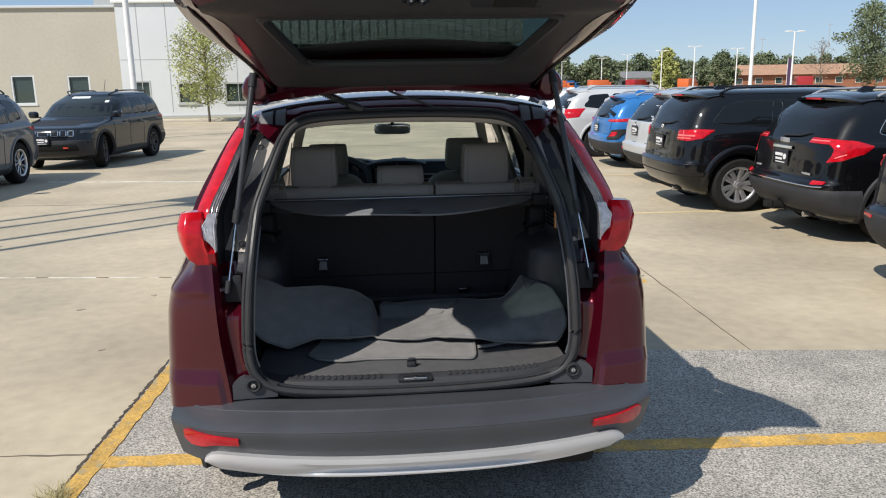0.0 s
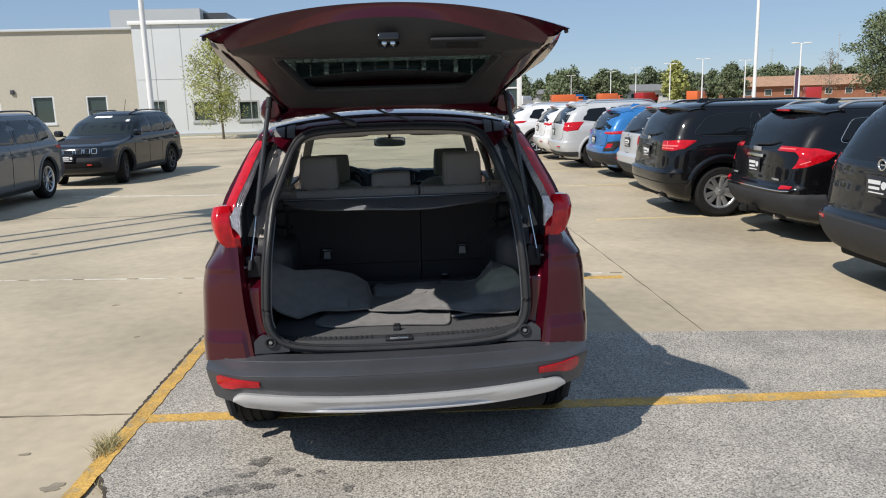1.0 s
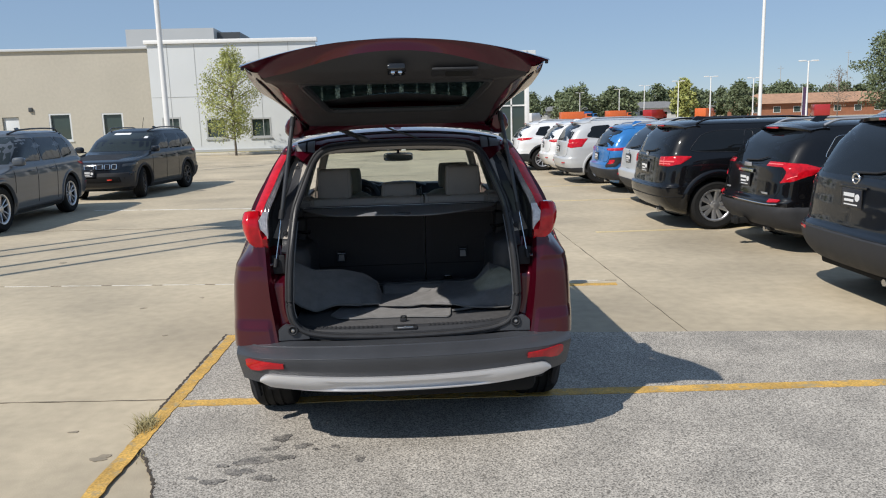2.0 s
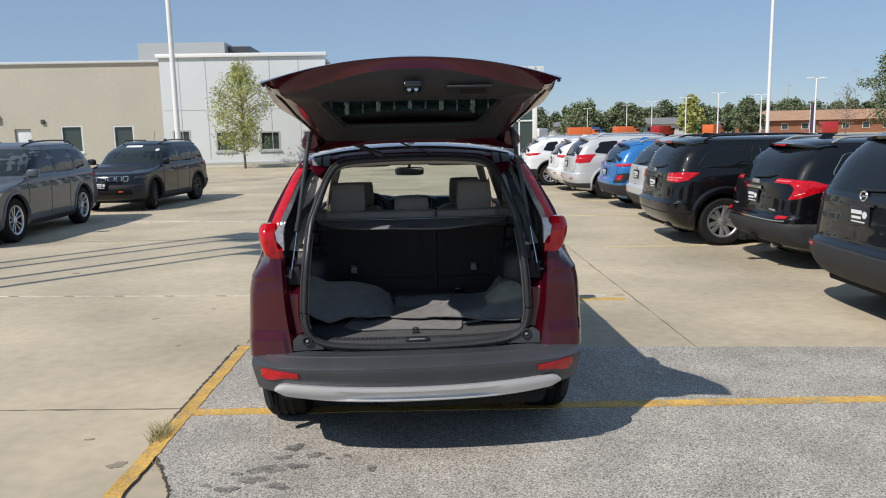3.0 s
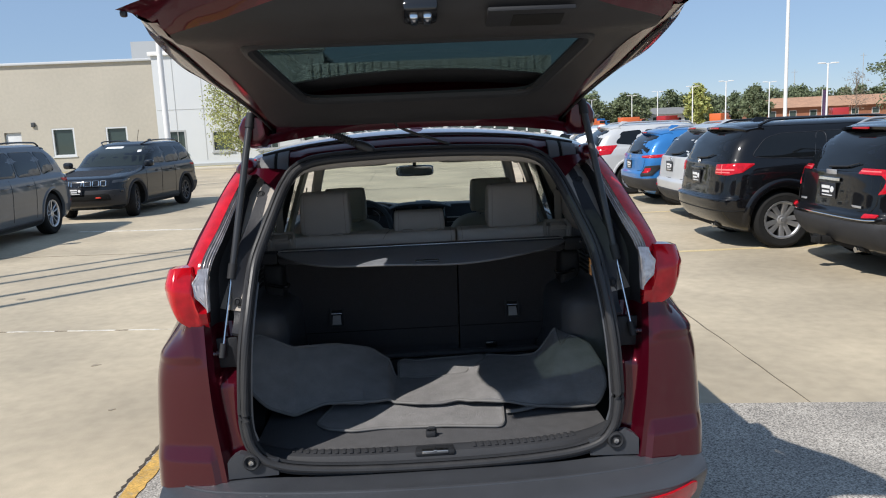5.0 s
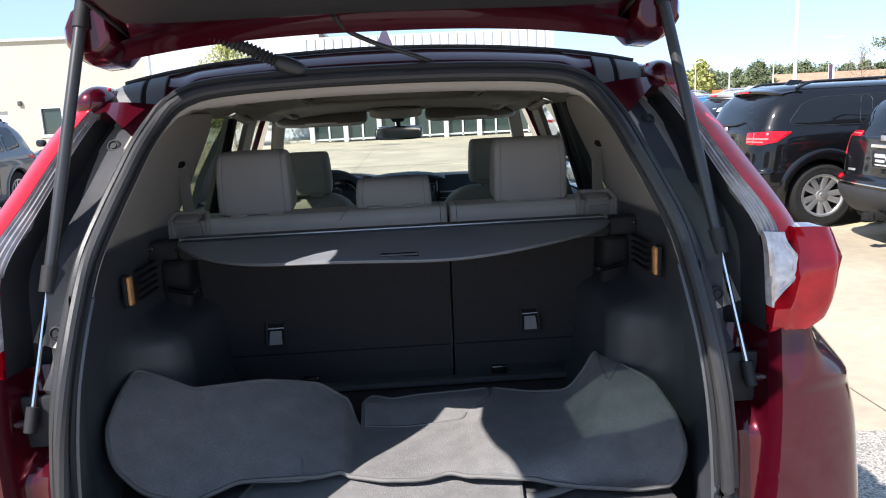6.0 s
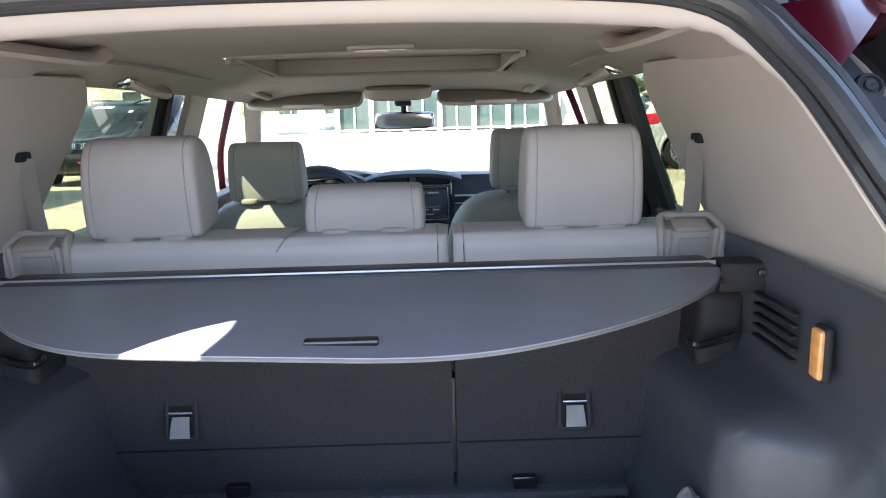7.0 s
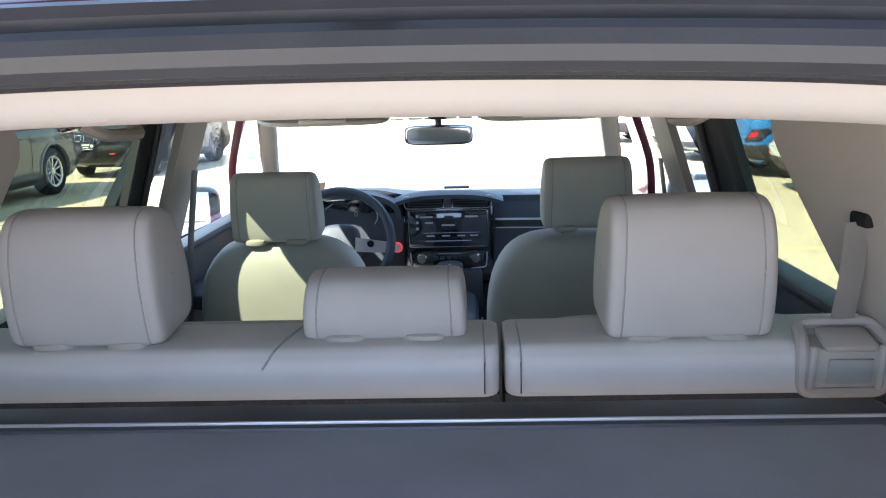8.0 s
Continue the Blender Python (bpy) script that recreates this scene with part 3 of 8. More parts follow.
# four unseen poles with flags, added to cast the shadow lines on the lot
for off, h, slim in ((0.0, 9.4, 0), (0.55, 9.3, 0), (1.45, 9.0, 0), (2.07, 8.7, 0)):
    fp = thing("shadow_pole", "unseen tall white pole added to cast shadow on the lot", "flag pole", "flag poles", at=pose(-9.7 + 0.675 * off, 3.8 - 0.738 * off, 0))
    part("pole", M().cyl((0, 0, 0), (0, 0, h), 0.075, 0.05, 12), POLE_WHITE, fp)
    part("flag", M().slab(lambda u, v: (0.05 + 0.75 * u, 0.08 * math.sin(5 * u), h - 0.1 - 0.9 * v), 8, 4, 0.004), CAR_RED, fp, "cloth flag added on the unseen pole")
    part("finial", M().cushion((0, 0, h + 0.05), (0.14, 0.14, 0.14), 2), CHROME, fp)

# power poles far off
for x, y, h in ((150, 240, 20), (122, 230, 15)):
    ob = thing("power_pole", "grey timber power pole with a cross arm", "power pole", "power poles", at=pose(x, y, 0))
    part("pole", M().cyl((0, 0, 0), (0, 0, h), 0.16, 0.09, 8), GREY_PANEL, ob)
    part("cross_arm", M().box((0, 0, h - 0.8), (2.0, 0.12, 0.12)), GREY_PANEL, ob, smooth=False)


# ---- far buildings, trees ----
def low_house(x, y, w, d, h, wall_mat, roof_mat, label, turn=0):
    ob = thing("house", label, "house", "far houses", at=pose(x, y, 0, 0, 0, turn))
    part("wall", M().box((0, 0, h / 2), (w, d, h)), wall_mat, ob, smooth=False)
    e = 0.9
    r = M().add([(-w / 2 - e, -d / 2 - e, h), (w / 2 + e, -d / 2 - e, h), (w / 2 + e, d / 2 + e, h), (-w / 2 - e, d / 2 + e, h),
                 (-w / 2 + d * 0.3, 0, h + d * 0.16), (w / 2 - d * 0.3, 0, h + d * 0.16)],
                [(0, 1, 5, 4), (1, 2, 5), (2, 3, 4, 5), (3, 0, 4), (3, 2, 1, 0)])
    part("roof", r, roof_mat, ob, smooth=False)
    n = int(w // 4)
    for i in range(n):
        xx = -w / 2 + (i + 0.5) * w / n
        win = part("window", M().box((xx, -d / 2 - 0.02, h * 0.55), (1.5, 0.08, 1.3)), POLE_WHITE, ob, smooth=False)
        part("pane", M().box((xx, -d / 2 - 0.07, h * 0.55), (1.3, 0.03, 1.1)), WINDOW_DARK, win, smooth=False)
    return ob


low_house(98, 160, 42, 14, 2.8, BRICK_RED, ROOF_BROWN, "low red-brown building with a wide shingled roof", -8)
low_house(74, 200, 22, 11, 2.8, WHITE_PANEL, ROOF_GREY, "low pale building with a grey roof", 5)
low_house(52, 225, 15, 9, 2.8, GREY_PANEL, ROOF_GREY, "low grey house with a hipped roof", 10)
fl = thing("flag_banner", "dark purple feather banner on a pole", "banner", at=pose(47.5, 82, 0))
part("pole", M().cyl((0, 0, 0), (0, 0, 4.2), 0.03, n=6), POLE_WHITE, fl)
part("banner", M().slab(lambda u, v: (0.05 + 0.75 * u * (1 - 0.3 * v), 0.05 * math.sin(4 * v), 0.9 + 3.2 * v), 4, 8, 0.01), BANNER, fl, "dark purple cloth")
for i, (x, y, w, col) in enumerate(((34, 140, 6.5, CAR_ORANGE), (42, 138, 5, CAR_ORANGE), (38.5, 150, 5.5, CAR_BLUE), (50, 140, 5, CAR_RED), (58, 135, 4.5, CAR_ORANGE), (28, 150, 5, CAR_WHITE), (21, 155, 4.5, CAR_SILVER), (66, 110, 4.5, CAR_RED))):
    ob = thing("far_truck", "small distant parked truck beyond the lot", "truck", "far trucks", at=pose(x, y, 0, 0, 0, 10 * i))
    part("cargo_box", M().box((0, 0, 1.35), (w * 0.68, 2.2, 1.7), 0.05), col, ob)
    part("cab", M().box((w * 0.45, 0, 1.15), (w * 0.25, 2.0, 1.3), 0.15), col, ob)
    part("windscreen", M().box((w * 0.5, 0, 1.5), (w * 0.16, 2.02, 0.45), 0.05), DARK_GLASS, ob)
    for sx in (-0.25, 0.42):
        part("wheel", M().cyl((w * sx, -1.05, 0.4), (w * sx, 1.05, 0.4), 0.4, n=14), TYRE, ob)


def leaf_cloud(rnd, clumps, per, size):
    """Many small leaves round clump centres (x, y, z, r)."""
    m = M()
    vs, fs = [], []
    for cx, cy, cz, r in clumps:
        for _ in range(per):
            d = Vector((rnd.gauss(0, 1), rnd.gauss(0, 1), rnd.gauss(0, 0.8))).normalized() * r * rnd.uniform(0.35, 1.0)
            p = Vector((cx, cy, cz)) + d
            a = Vector((rnd.uniform(-1, 1), rnd.uniform(-1, 1), rnd.uniform(-1, 1))).normalized()
            b = a.cross(Vector((rnd.uniform(-1, 1), rnd.uniform(-1, 1), rnd.uniform(-1, 1)))).normalized()
            s = size * rnd.uniform(0.6, 1.3)
            o = len(vs)
            vs += [p - a * s, p + b * s * 0.55, p + a * s, p - b * s * 0.55]
            fs.append((o, o + 1, o + 2, o + 3))
    return m.add(vs, fs)


def tree(x, y, h, w, seed, leaf, label, group, clumps=34, per=60, size=0.16, trunk_h=0.3, name="tree"):
    rnd = random.Random(seed)
    ob = thing(name, label, "tree", group, at=pose(x, y, 0))
    t = M().tube([(0, 0, 0), (0.03 * h * 0.1, 0, h * 0.35), (0, 0.02 * h, h * 0.9)], lambda u: h * 0.012 * (1 - 0.85 * u) + 0.01, 8)
    cl = []
    for i in range(clumps):
        v = trunk_h + (1 - trunk_h) * (i + rnd.random()) / clumps
        k = math.sin(math.pi * min(1, (v - trunk_h) / (1 - trunk_h) * 0.86 + 0.14)) ** 0.8
        a = rnd.uniform(0, 6.28)
        q = w / 2 * k * rnd.uniform(0.15, 0.95)
        c = (q * math.cos(a), q * math.sin(a), h * v)
        cl.append((*c, w * 0.17 * rnd.uniform(0.7, 1.2)))
        if i % 2 == 0:
            t.tube([(0, 0, h * v * 0.8), tuple(0.6 * Vector((c[0], c[1], 0)) + Vector((0, 0, h * v * 0.93))), c], lambda u: h * 0.005 * (1 - 0.8 * u) + 0.004, 5)
    part("trunk", t, BARK, ob)
    part("crown", leaf_cloud(rnd, cl, per, size), leaf, ob, smooth=False)
    return ob


tree(-8.75, 38.2, 5.5, 3.5, 11, LEAF, "slender young tree with sparse yellow-green leaves", "", 120, 75, 0.058, 0.2)
rnd = random.Random(3)
for i in range(104):
    x = 12 + i * 2.3 + rnd.uniform(-2, 2)
    tree(x, 205 + rnd.uniform(-20, 45), rnd.uniform(5.0, 8.6), rnd.uniform(8, 13), 100 + i, LEAF_HAZED, "broad dark green tree in the far row", "far trees", 30, 90, 0.40, 0.02, "far_tree")
for i, (x, y, h, w) in enumerate(((90, 130, 14.5, 12), (101, 134, 16.5, 13), (114, 140, 15, 12), (56, 140, 7.5, 5), (72, 150, 7.0, 6))):
    tree(x, y, h, w, 200 + i, LEAF_HAZED if i != 3 else LEAF, "tall leafy tree beyond the lot", "far trees", 60, 110, 0.26, 0.12, "far_tree")
tree(79, 127, 8.5, 6, 260, BARK, "thin half-bare tree beyond the lot", "far trees", 46, 14, 0.12, 0.25, "far_tree")
for i in range(16):
    tree(-120 + i * 6.5, 150 + rnd.uniform(-8, 8), 5, 9, 300 + i, LEAF_HAZED, "broad dark green tree in the far row", "far trees", 18, 50, 0.5, 0.12, "far_tree")

# ---- parked cars ----
def wheel(parent, x, y, r, w, side, rim_mat, spokes, barrel=None, fork=0.13, thick=0.016, turn=0.0):
    """A wheel with tyre, barrel, spokes and hub; side is +1 or -1, the way its face looks; turn steers it."""
    m = pose(x, y, r, 0, 0, turn) @ pose(0, 0, 0, 0, 90 * side, 0)
    prof = [(r * 0.66, -w), (r * 0.88, -w), (r * 0.965, -w * 0.95), (r * 0.99, -w * 0.86)]
    for g in (0.72, 0.52, 0.32):
        prof += [(r, -w * (g + 0.035)), (r * 0.978, -w * (g + 0.03)), (r * 0.978, -w * (g - 0.03)), (r, -w * (g - 0.035))]
    prof += [(r * 0.99, -w * 0.14), (r * 0.965, -w * 0.05), (r * 0.9, 0.010), (r * 0.86, 0.012), (r * 0.855, 0.009), (r * 0.75, 0.006), (r * 0.70, 0.004), (r * 0.655, -0.02)]
    wh = part("wheel", M().lathe(prof, m, 40), TYRE, parent)
    part("rim", M().lathe([(r * 0.675, -0.010), (r * 0.665, -0.002), (r * 0.64, -0.002), (r * 0.625, -0.02), (r * 0.60, -w * 0.6), (0.02, -w * 0.6)], m, 36), barrel or rim_mat, wh)
    f = M()
    for i in range(spokes):
        q = m @ pose(0, 0, 0, 0, 0, 360 * i / spokes + 12)
        for s in (-1, 1):
            a, b, k = 0.045, r * 0.645, 6
            vs, fs = [], []
            for j in range(k + 1):
                t = j / k
                px = a + (b - a) * t
                cy = s * (0.012 + (r * fork - 0.012) * t ** 0.8)
                hw = thick * (0.8 + 0.35 * t)
                h = -0.030 + 0.024 * t ** 1.5
                vs += [(px, cy - hw, h - 0.006), (px, cy, h), (px, cy + hw, h - 0.006), (px, cy + hw * 0.8, h - 0.05), (px, cy - hw * 0.8, h - 0.05)]
            for j in range(k):
                for n in range(5):
                    fs.append((j * 5 + n, j * 5 + (n + 1) % 5, (j + 1) * 5 + (n + 1) % 5, (j + 1) * 5 + n))
            f.add(vs, fs, q)
    f.lathe([(0.001, -0.014), (0.03, -0.014), (0.034, -0.020), (0.062, -0.024), (0.068, -0.07)], m, 18)
    f.lathe([(r * 0.672, -0.006), (r * 0.66, 0.001), (r * 0.62, -0.001), (r * 0.585, -0.012), (r * 0.575, -0.035)], m, 32)
    part("spokes", f, rim_mat, wh)
    return wh


class CarShape:
    """The outer skin of a car as level outlines: rear at y = 0, front at y = L."""

    def __init__(self, L, W, H, belt=1.05, hood=1.0, wb=0.86, base=2.7, clear=0.22, slope=0.40, roof=0.775, nose=0.86, ry=0.36, rn=3.4, fy=0.55, fn=2.5, step=0.045):
        self.L, self.W, self.H, self.belt, self.clear = L, W, H, belt, clear
        self.y_rear, self.y_front, self.slope = wb, wb + base, slope
        self.ry, self.rn, self.fy, self.fn = ry, rn, fy, fn
        mid = (belt + H) / 2
        rows = [(clear, 0.86, 0.30, L - 0.34), (clear + 0.07, 0.94, 0.17, L - 0.16), (0.42, 0.98, 0.05, L - 0.04), (0.54, 1.0, 0.005, L), (0.63, 1.0, 0.0, L - 0.005),
                (0.68, 0.997, step, L - 0.015), (0.78, 0.995, step + 0.015, L - 0.035), (nose, 0.992, step + 0.022, L - 0.10), (nose + 0.06, 0.985, step + 0.03, L - 0.38),
                (hood, 0.972, step + 0.04, L * 0.80), (hood + 0.05, 0.955, step + 0.05, L * 0.745), (belt + 0.04, 0.935, step + 0.07, L * 0.722),
                (mid + 0.02, 0.865, step + 0.07 + (slope - step - 0.07) * 0.5, L * 0.645), (H - 0.13, roof, slope, L * 0.565), (H - 0.065, roof - 0.055, slope + 0.06, L * 0.535),
                (H - 0.025, roof - 0.16, slope + 0.18, L * 0.49), (H - 0.006, roof - 0.33, slope + 0.36, L * 0.475), (H, roof - 0.5, slope + 0.5, L * 0.465)]
        n = len(rows)
        t = np.linspace(0, n - 1, 4 * (n - 1) + 1)
        self.z, self.w, self.yr, self.yf = [np.array([smooth_keys([(i, rows[i][c]) for i in range(n)])(q) for q in t]) for c in range(4)]

    def level(self, z):
        return [float(np.interp(z, self.z, a)) for a in (self.w, self.yr, self.yf)]

    def rear(self, x, z):
        w, yr, yf = self.level(z)
        k = min(1.0, abs(x) / (w * self.W / 2))
        return yr + self.ry * (1 - (1 - k ** self.rn) ** (1 / self.rn))

    def side(self, y, z):
        """Half width of the skin at (y, z)."""
        w, yr, yf = self.level(z)
        w *= self.W / 2
        bow = 1 - 0.035 * ((y - self.L * 0.5) / (self.L * 0.5)) ** 2
        scallop = 0.016 * math.exp(-((z - 0.58) / 0.13) ** 2) * (1 if 1.0 < y < self.L - 1.2 else 0.3)
        crease = 0.005 * math.exp(-((z - self.belt + 0.13) / 0.06) ** 2)
        k = 1.0
        if y < yr + self.ry:
            k = (1 - max(0.0, 1 - max(0.0, y - yr) / self.ry) ** self.rn) ** (1 / self.rn)
        elif y > yf - self.fy:
            k = (1 - max(0.0, 1 - max(0.0, yf - y) / self.fy) ** self.fn) ** (1 / self.fn)
        return (w * bow - scallop + crease) * k

    def skin(self, c, z):
        """A point of the skin: c runs from the middle of the rear (0) round the corner (1) and on along the flank in metres; below 0 on the other side."""
        s = -1 if c < 0 else 1
        c = abs(c)
        w, yr, yf = self.level(z)
        if c <= 1:
            a = c * math.pi / 2
            y = yr + self.ry * (1 - max(0.0, math.cos(a)) ** (2 / self.rn))
            x = w * self.W / 2 * math.sin(a) ** (2 / self.rn) if c < 0.8 else self.side(y, z)
            if 0.5 < c < 0.8:
                x += (self.side(y, z) - x) * (c - 0.5) / 0.3
        else:
            y = yr + self.ry + c - 1
            x = self.side(y, z)
        return Vector((s * x, y, z))

    def nose(self, c, z):
        """A point of the front skin, c from the middle (0) to the corner (1)."""
        s = -1 if c < 0 else 1
        w, yr, yf = self.level(z)
        a = abs(c) * math.pi / 2
        y = yf - self.fy * (1 - max(0.0, math.cos(a)) ** (2 / self.fn))
        x = w * self.W / 2 * math.sin(a) ** (2 / self.fn)
        if abs(c) > 0.5:
            x += (self.side(y, z) - x) * (abs(c) - 0.5) / 0.5
        return Vector((s * x, y, z))

    def flank(self, y, z):
        return Vector((self.side(y, z), y, z))

    def body(self, wheel_r):
        NR, NF, NN = 12, 48, 12
        R = wheel_r + 0.06
        half = []
        for z, yr, yf in zip(self.z, self.yr, self.yf):
            row = [self.skin(i / NR, z) for i in range(NR + 1)]
            y0, y1 = yr + self.ry, yf - self.fy
            row += [self.flank(y0 + (y1 - y0) * i / NF, z) for i in range(1, NF)]
            row += [self.nose(1 - i / NN, z) for i in range(NN + 1)]
            half.append(row)
        k = len(half[0])
        hub = [(self.y_rear, wheel_r), (self.y_front, wheel_r)]

        def inside(p):
            return any((p.y - a) ** 2 + (p.z - b) ** 2 < R * R for a, b in hub)
        keep, edge = [], {}
        for i in range(len(half) - 1):
            for j in range(k - 1):
                q = [(i, j), (i, j + 1), (i + 1, j + 1), (i + 1, j)]
                c = sum((half[a][b] for a, b in q), Vector()) / 4
                if c.x > self.W * 0.3 and inside(c):
                    for n in q:
                        edge[n] = edge.get(n, 0) | 1
                else:
                    keep.append(q)
                    for n in q:
                        edge[n] = edge.get(n, 0) | 2
        for (i, j), e in edge.items():
            if e == 3:
                p = half[i][j]
                a, b = min(hub, key=lambda h: abs(h[0] - p.y))
                d = Vector((p.y - a, p.z - b)).normalized() * R
                y, z = a + d.x, max(self.clear, b + d.y)
                half[i][j] = Vector((self.side(y, z), y, z))
        m = M()
        vs = [p for row in half for p in row]
        n = len(vs)
        fs = [tuple(a * k + b for a, b in q) for q in keep]
        m.add(vs + [(-p.x, p.y, p.z) for p in vs], fs + [tuple(i + n for i in reversed(q)) for q in fs])
        top = (len(half) - 1) * k
        m.f += [(top + j, top + j + 1, n + top + j + 1, n + top + j) for j in range(k - 1)]
        return m

    def decal(self, outline, where, off=0.006, rim=0.014, centre=None):
        """A raised piece of the given outline laid on the skin; where maps (a, b) to a point."""
        pts = [Vector(p) for p in outline]
        c = Vector(centre) if centre else sum(pts, Vector((0, 0))) / len(pts)

        def lift(p, d):
            e = 0.004
            o = where(p.x, p.y)
            nrm = (where(p.x + e, p.y) - where(p.x - e, p.y)).cross(where(p.x, p.y + e) - where(p.x, p.y - e))
            nrm = nrm.normalized() if nrm.length > 1e-12 else Vector((0, 0, 1))
            if nrm.dot(o - Vector((0, self.L * 0.45, 0.75))) < 0:
                nrm = -nrm
            return o + nrm * d
        n = len(pts)
        m = M()
        vs, fs = [lift(c, off)], []
        rings = [(0.25, off), (0.5, off), (0.75, off), (0.96, off), (1.0, off * 0.6), (1.0, off - rim)]
        for k, d in rings:
            vs += [lift(c.lerp(p, k), d) for p in pts]
        for i in range(n):
            j = (i + 1) % n
            fs.append((0, 1 + i, 1 + j))
            for r in range(len(rings) - 1):
                a, b = 1 + r * n, 1 + (r + 1) * n
                fs.append((a + i, b + i, b + j, a + j))
        return m.add(vs, fs)

    def band(self, c0, c1, lo, hi, off=0.01, nu=30, nv=6, rim=0.02, bulge=0.0):
        """A strip of the skin between two heights (numbers or functions of c), both halves."""
        lo_f = lo if callable(lo) else (lambda c: lo)
        hi_f = hi if callable(hi) else (lambda c: hi)
        m = M()

        def fn(u, v):
            c = c0 + (c1 - c0) * u
            z = lo_f(c) + (hi_f(c) - lo_f(c)) * v
            p = self.skin(c, z)
            w, yr, yf = self.level(z)
            o = Vector((p.x / (self.W / 2), (p.y - yr - self.ry) / self.ry if c < 1 else 0, 0))
            e = 0.0 if v in (0, 1) else 1.0
            return p + o.normalized() * ((off + bulge * math.sin(math.pi * v)) if e else off - rim)
        m.grid(fn, nu, nv + 2)
        return m.mirror() if c0 == 0 else m


def soft(pts, r=0.04, n=4):
    """An outline with rounded corners, evened out."""
    out = rounded_path([(a, b, 0) for a, b in pts], r, n, True)
    fine = []
    for i, p in enumerate(out):
        q = out[(i + 1) % len(out)]
        k = max(1, int((q - p).length / 0.12))
        fine += [p.lerp(q, j / k) for j in range(k)]
    return [(p.x, p.y) for p in fine]


def plate(parent, y, z, facing=-1, x=0.0, tilt=0.0):
    """A dealer's plate: dark, with a pale disc and two pale bars of print."""
    p = part("plate", M().box((x, y, z), (0.30, 0.012, 0.155), 0.005, (tilt, 0, 0)), PLATE, parent, "dark dealer plate with pale print")
    for dx, dz, w, h in ((-0.03, 0.03, 0.16, 0.032), (-0.03, -0.018, 0.14, 0.022), (0, -0.055, 0.2, 0.010)):
        part("print_bar", M().box((x - facing * dx, y + facing * 0.008, z + dz), (w, 0.004, h)), PLATE_WHITE, p, smooth=False)
    part("print_disc", M().cyl((x - facing * 0.095, y + facing * 0.006, z + 0.01), (x - facing * 0.095, y + facing * 0.010, z + 0.01), 0.032), PLATE_WHITE, p)
    part("plate_frame", M().tube([(x - 0.155, y, z - 0.08), (x + 0.155, y, z - 0.08), (x + 0.155, y, z + 0.08), (x - 0.155, y, z + 0.08)], 0.006, 6, True, up=(0, 1, 0)), PLASTIC_GLOSS, p)
    return p


def both(fn):
    for s in (1, -1):
        fn((lambda m: m) if s > 0 else (lambda m: m.flipped()))


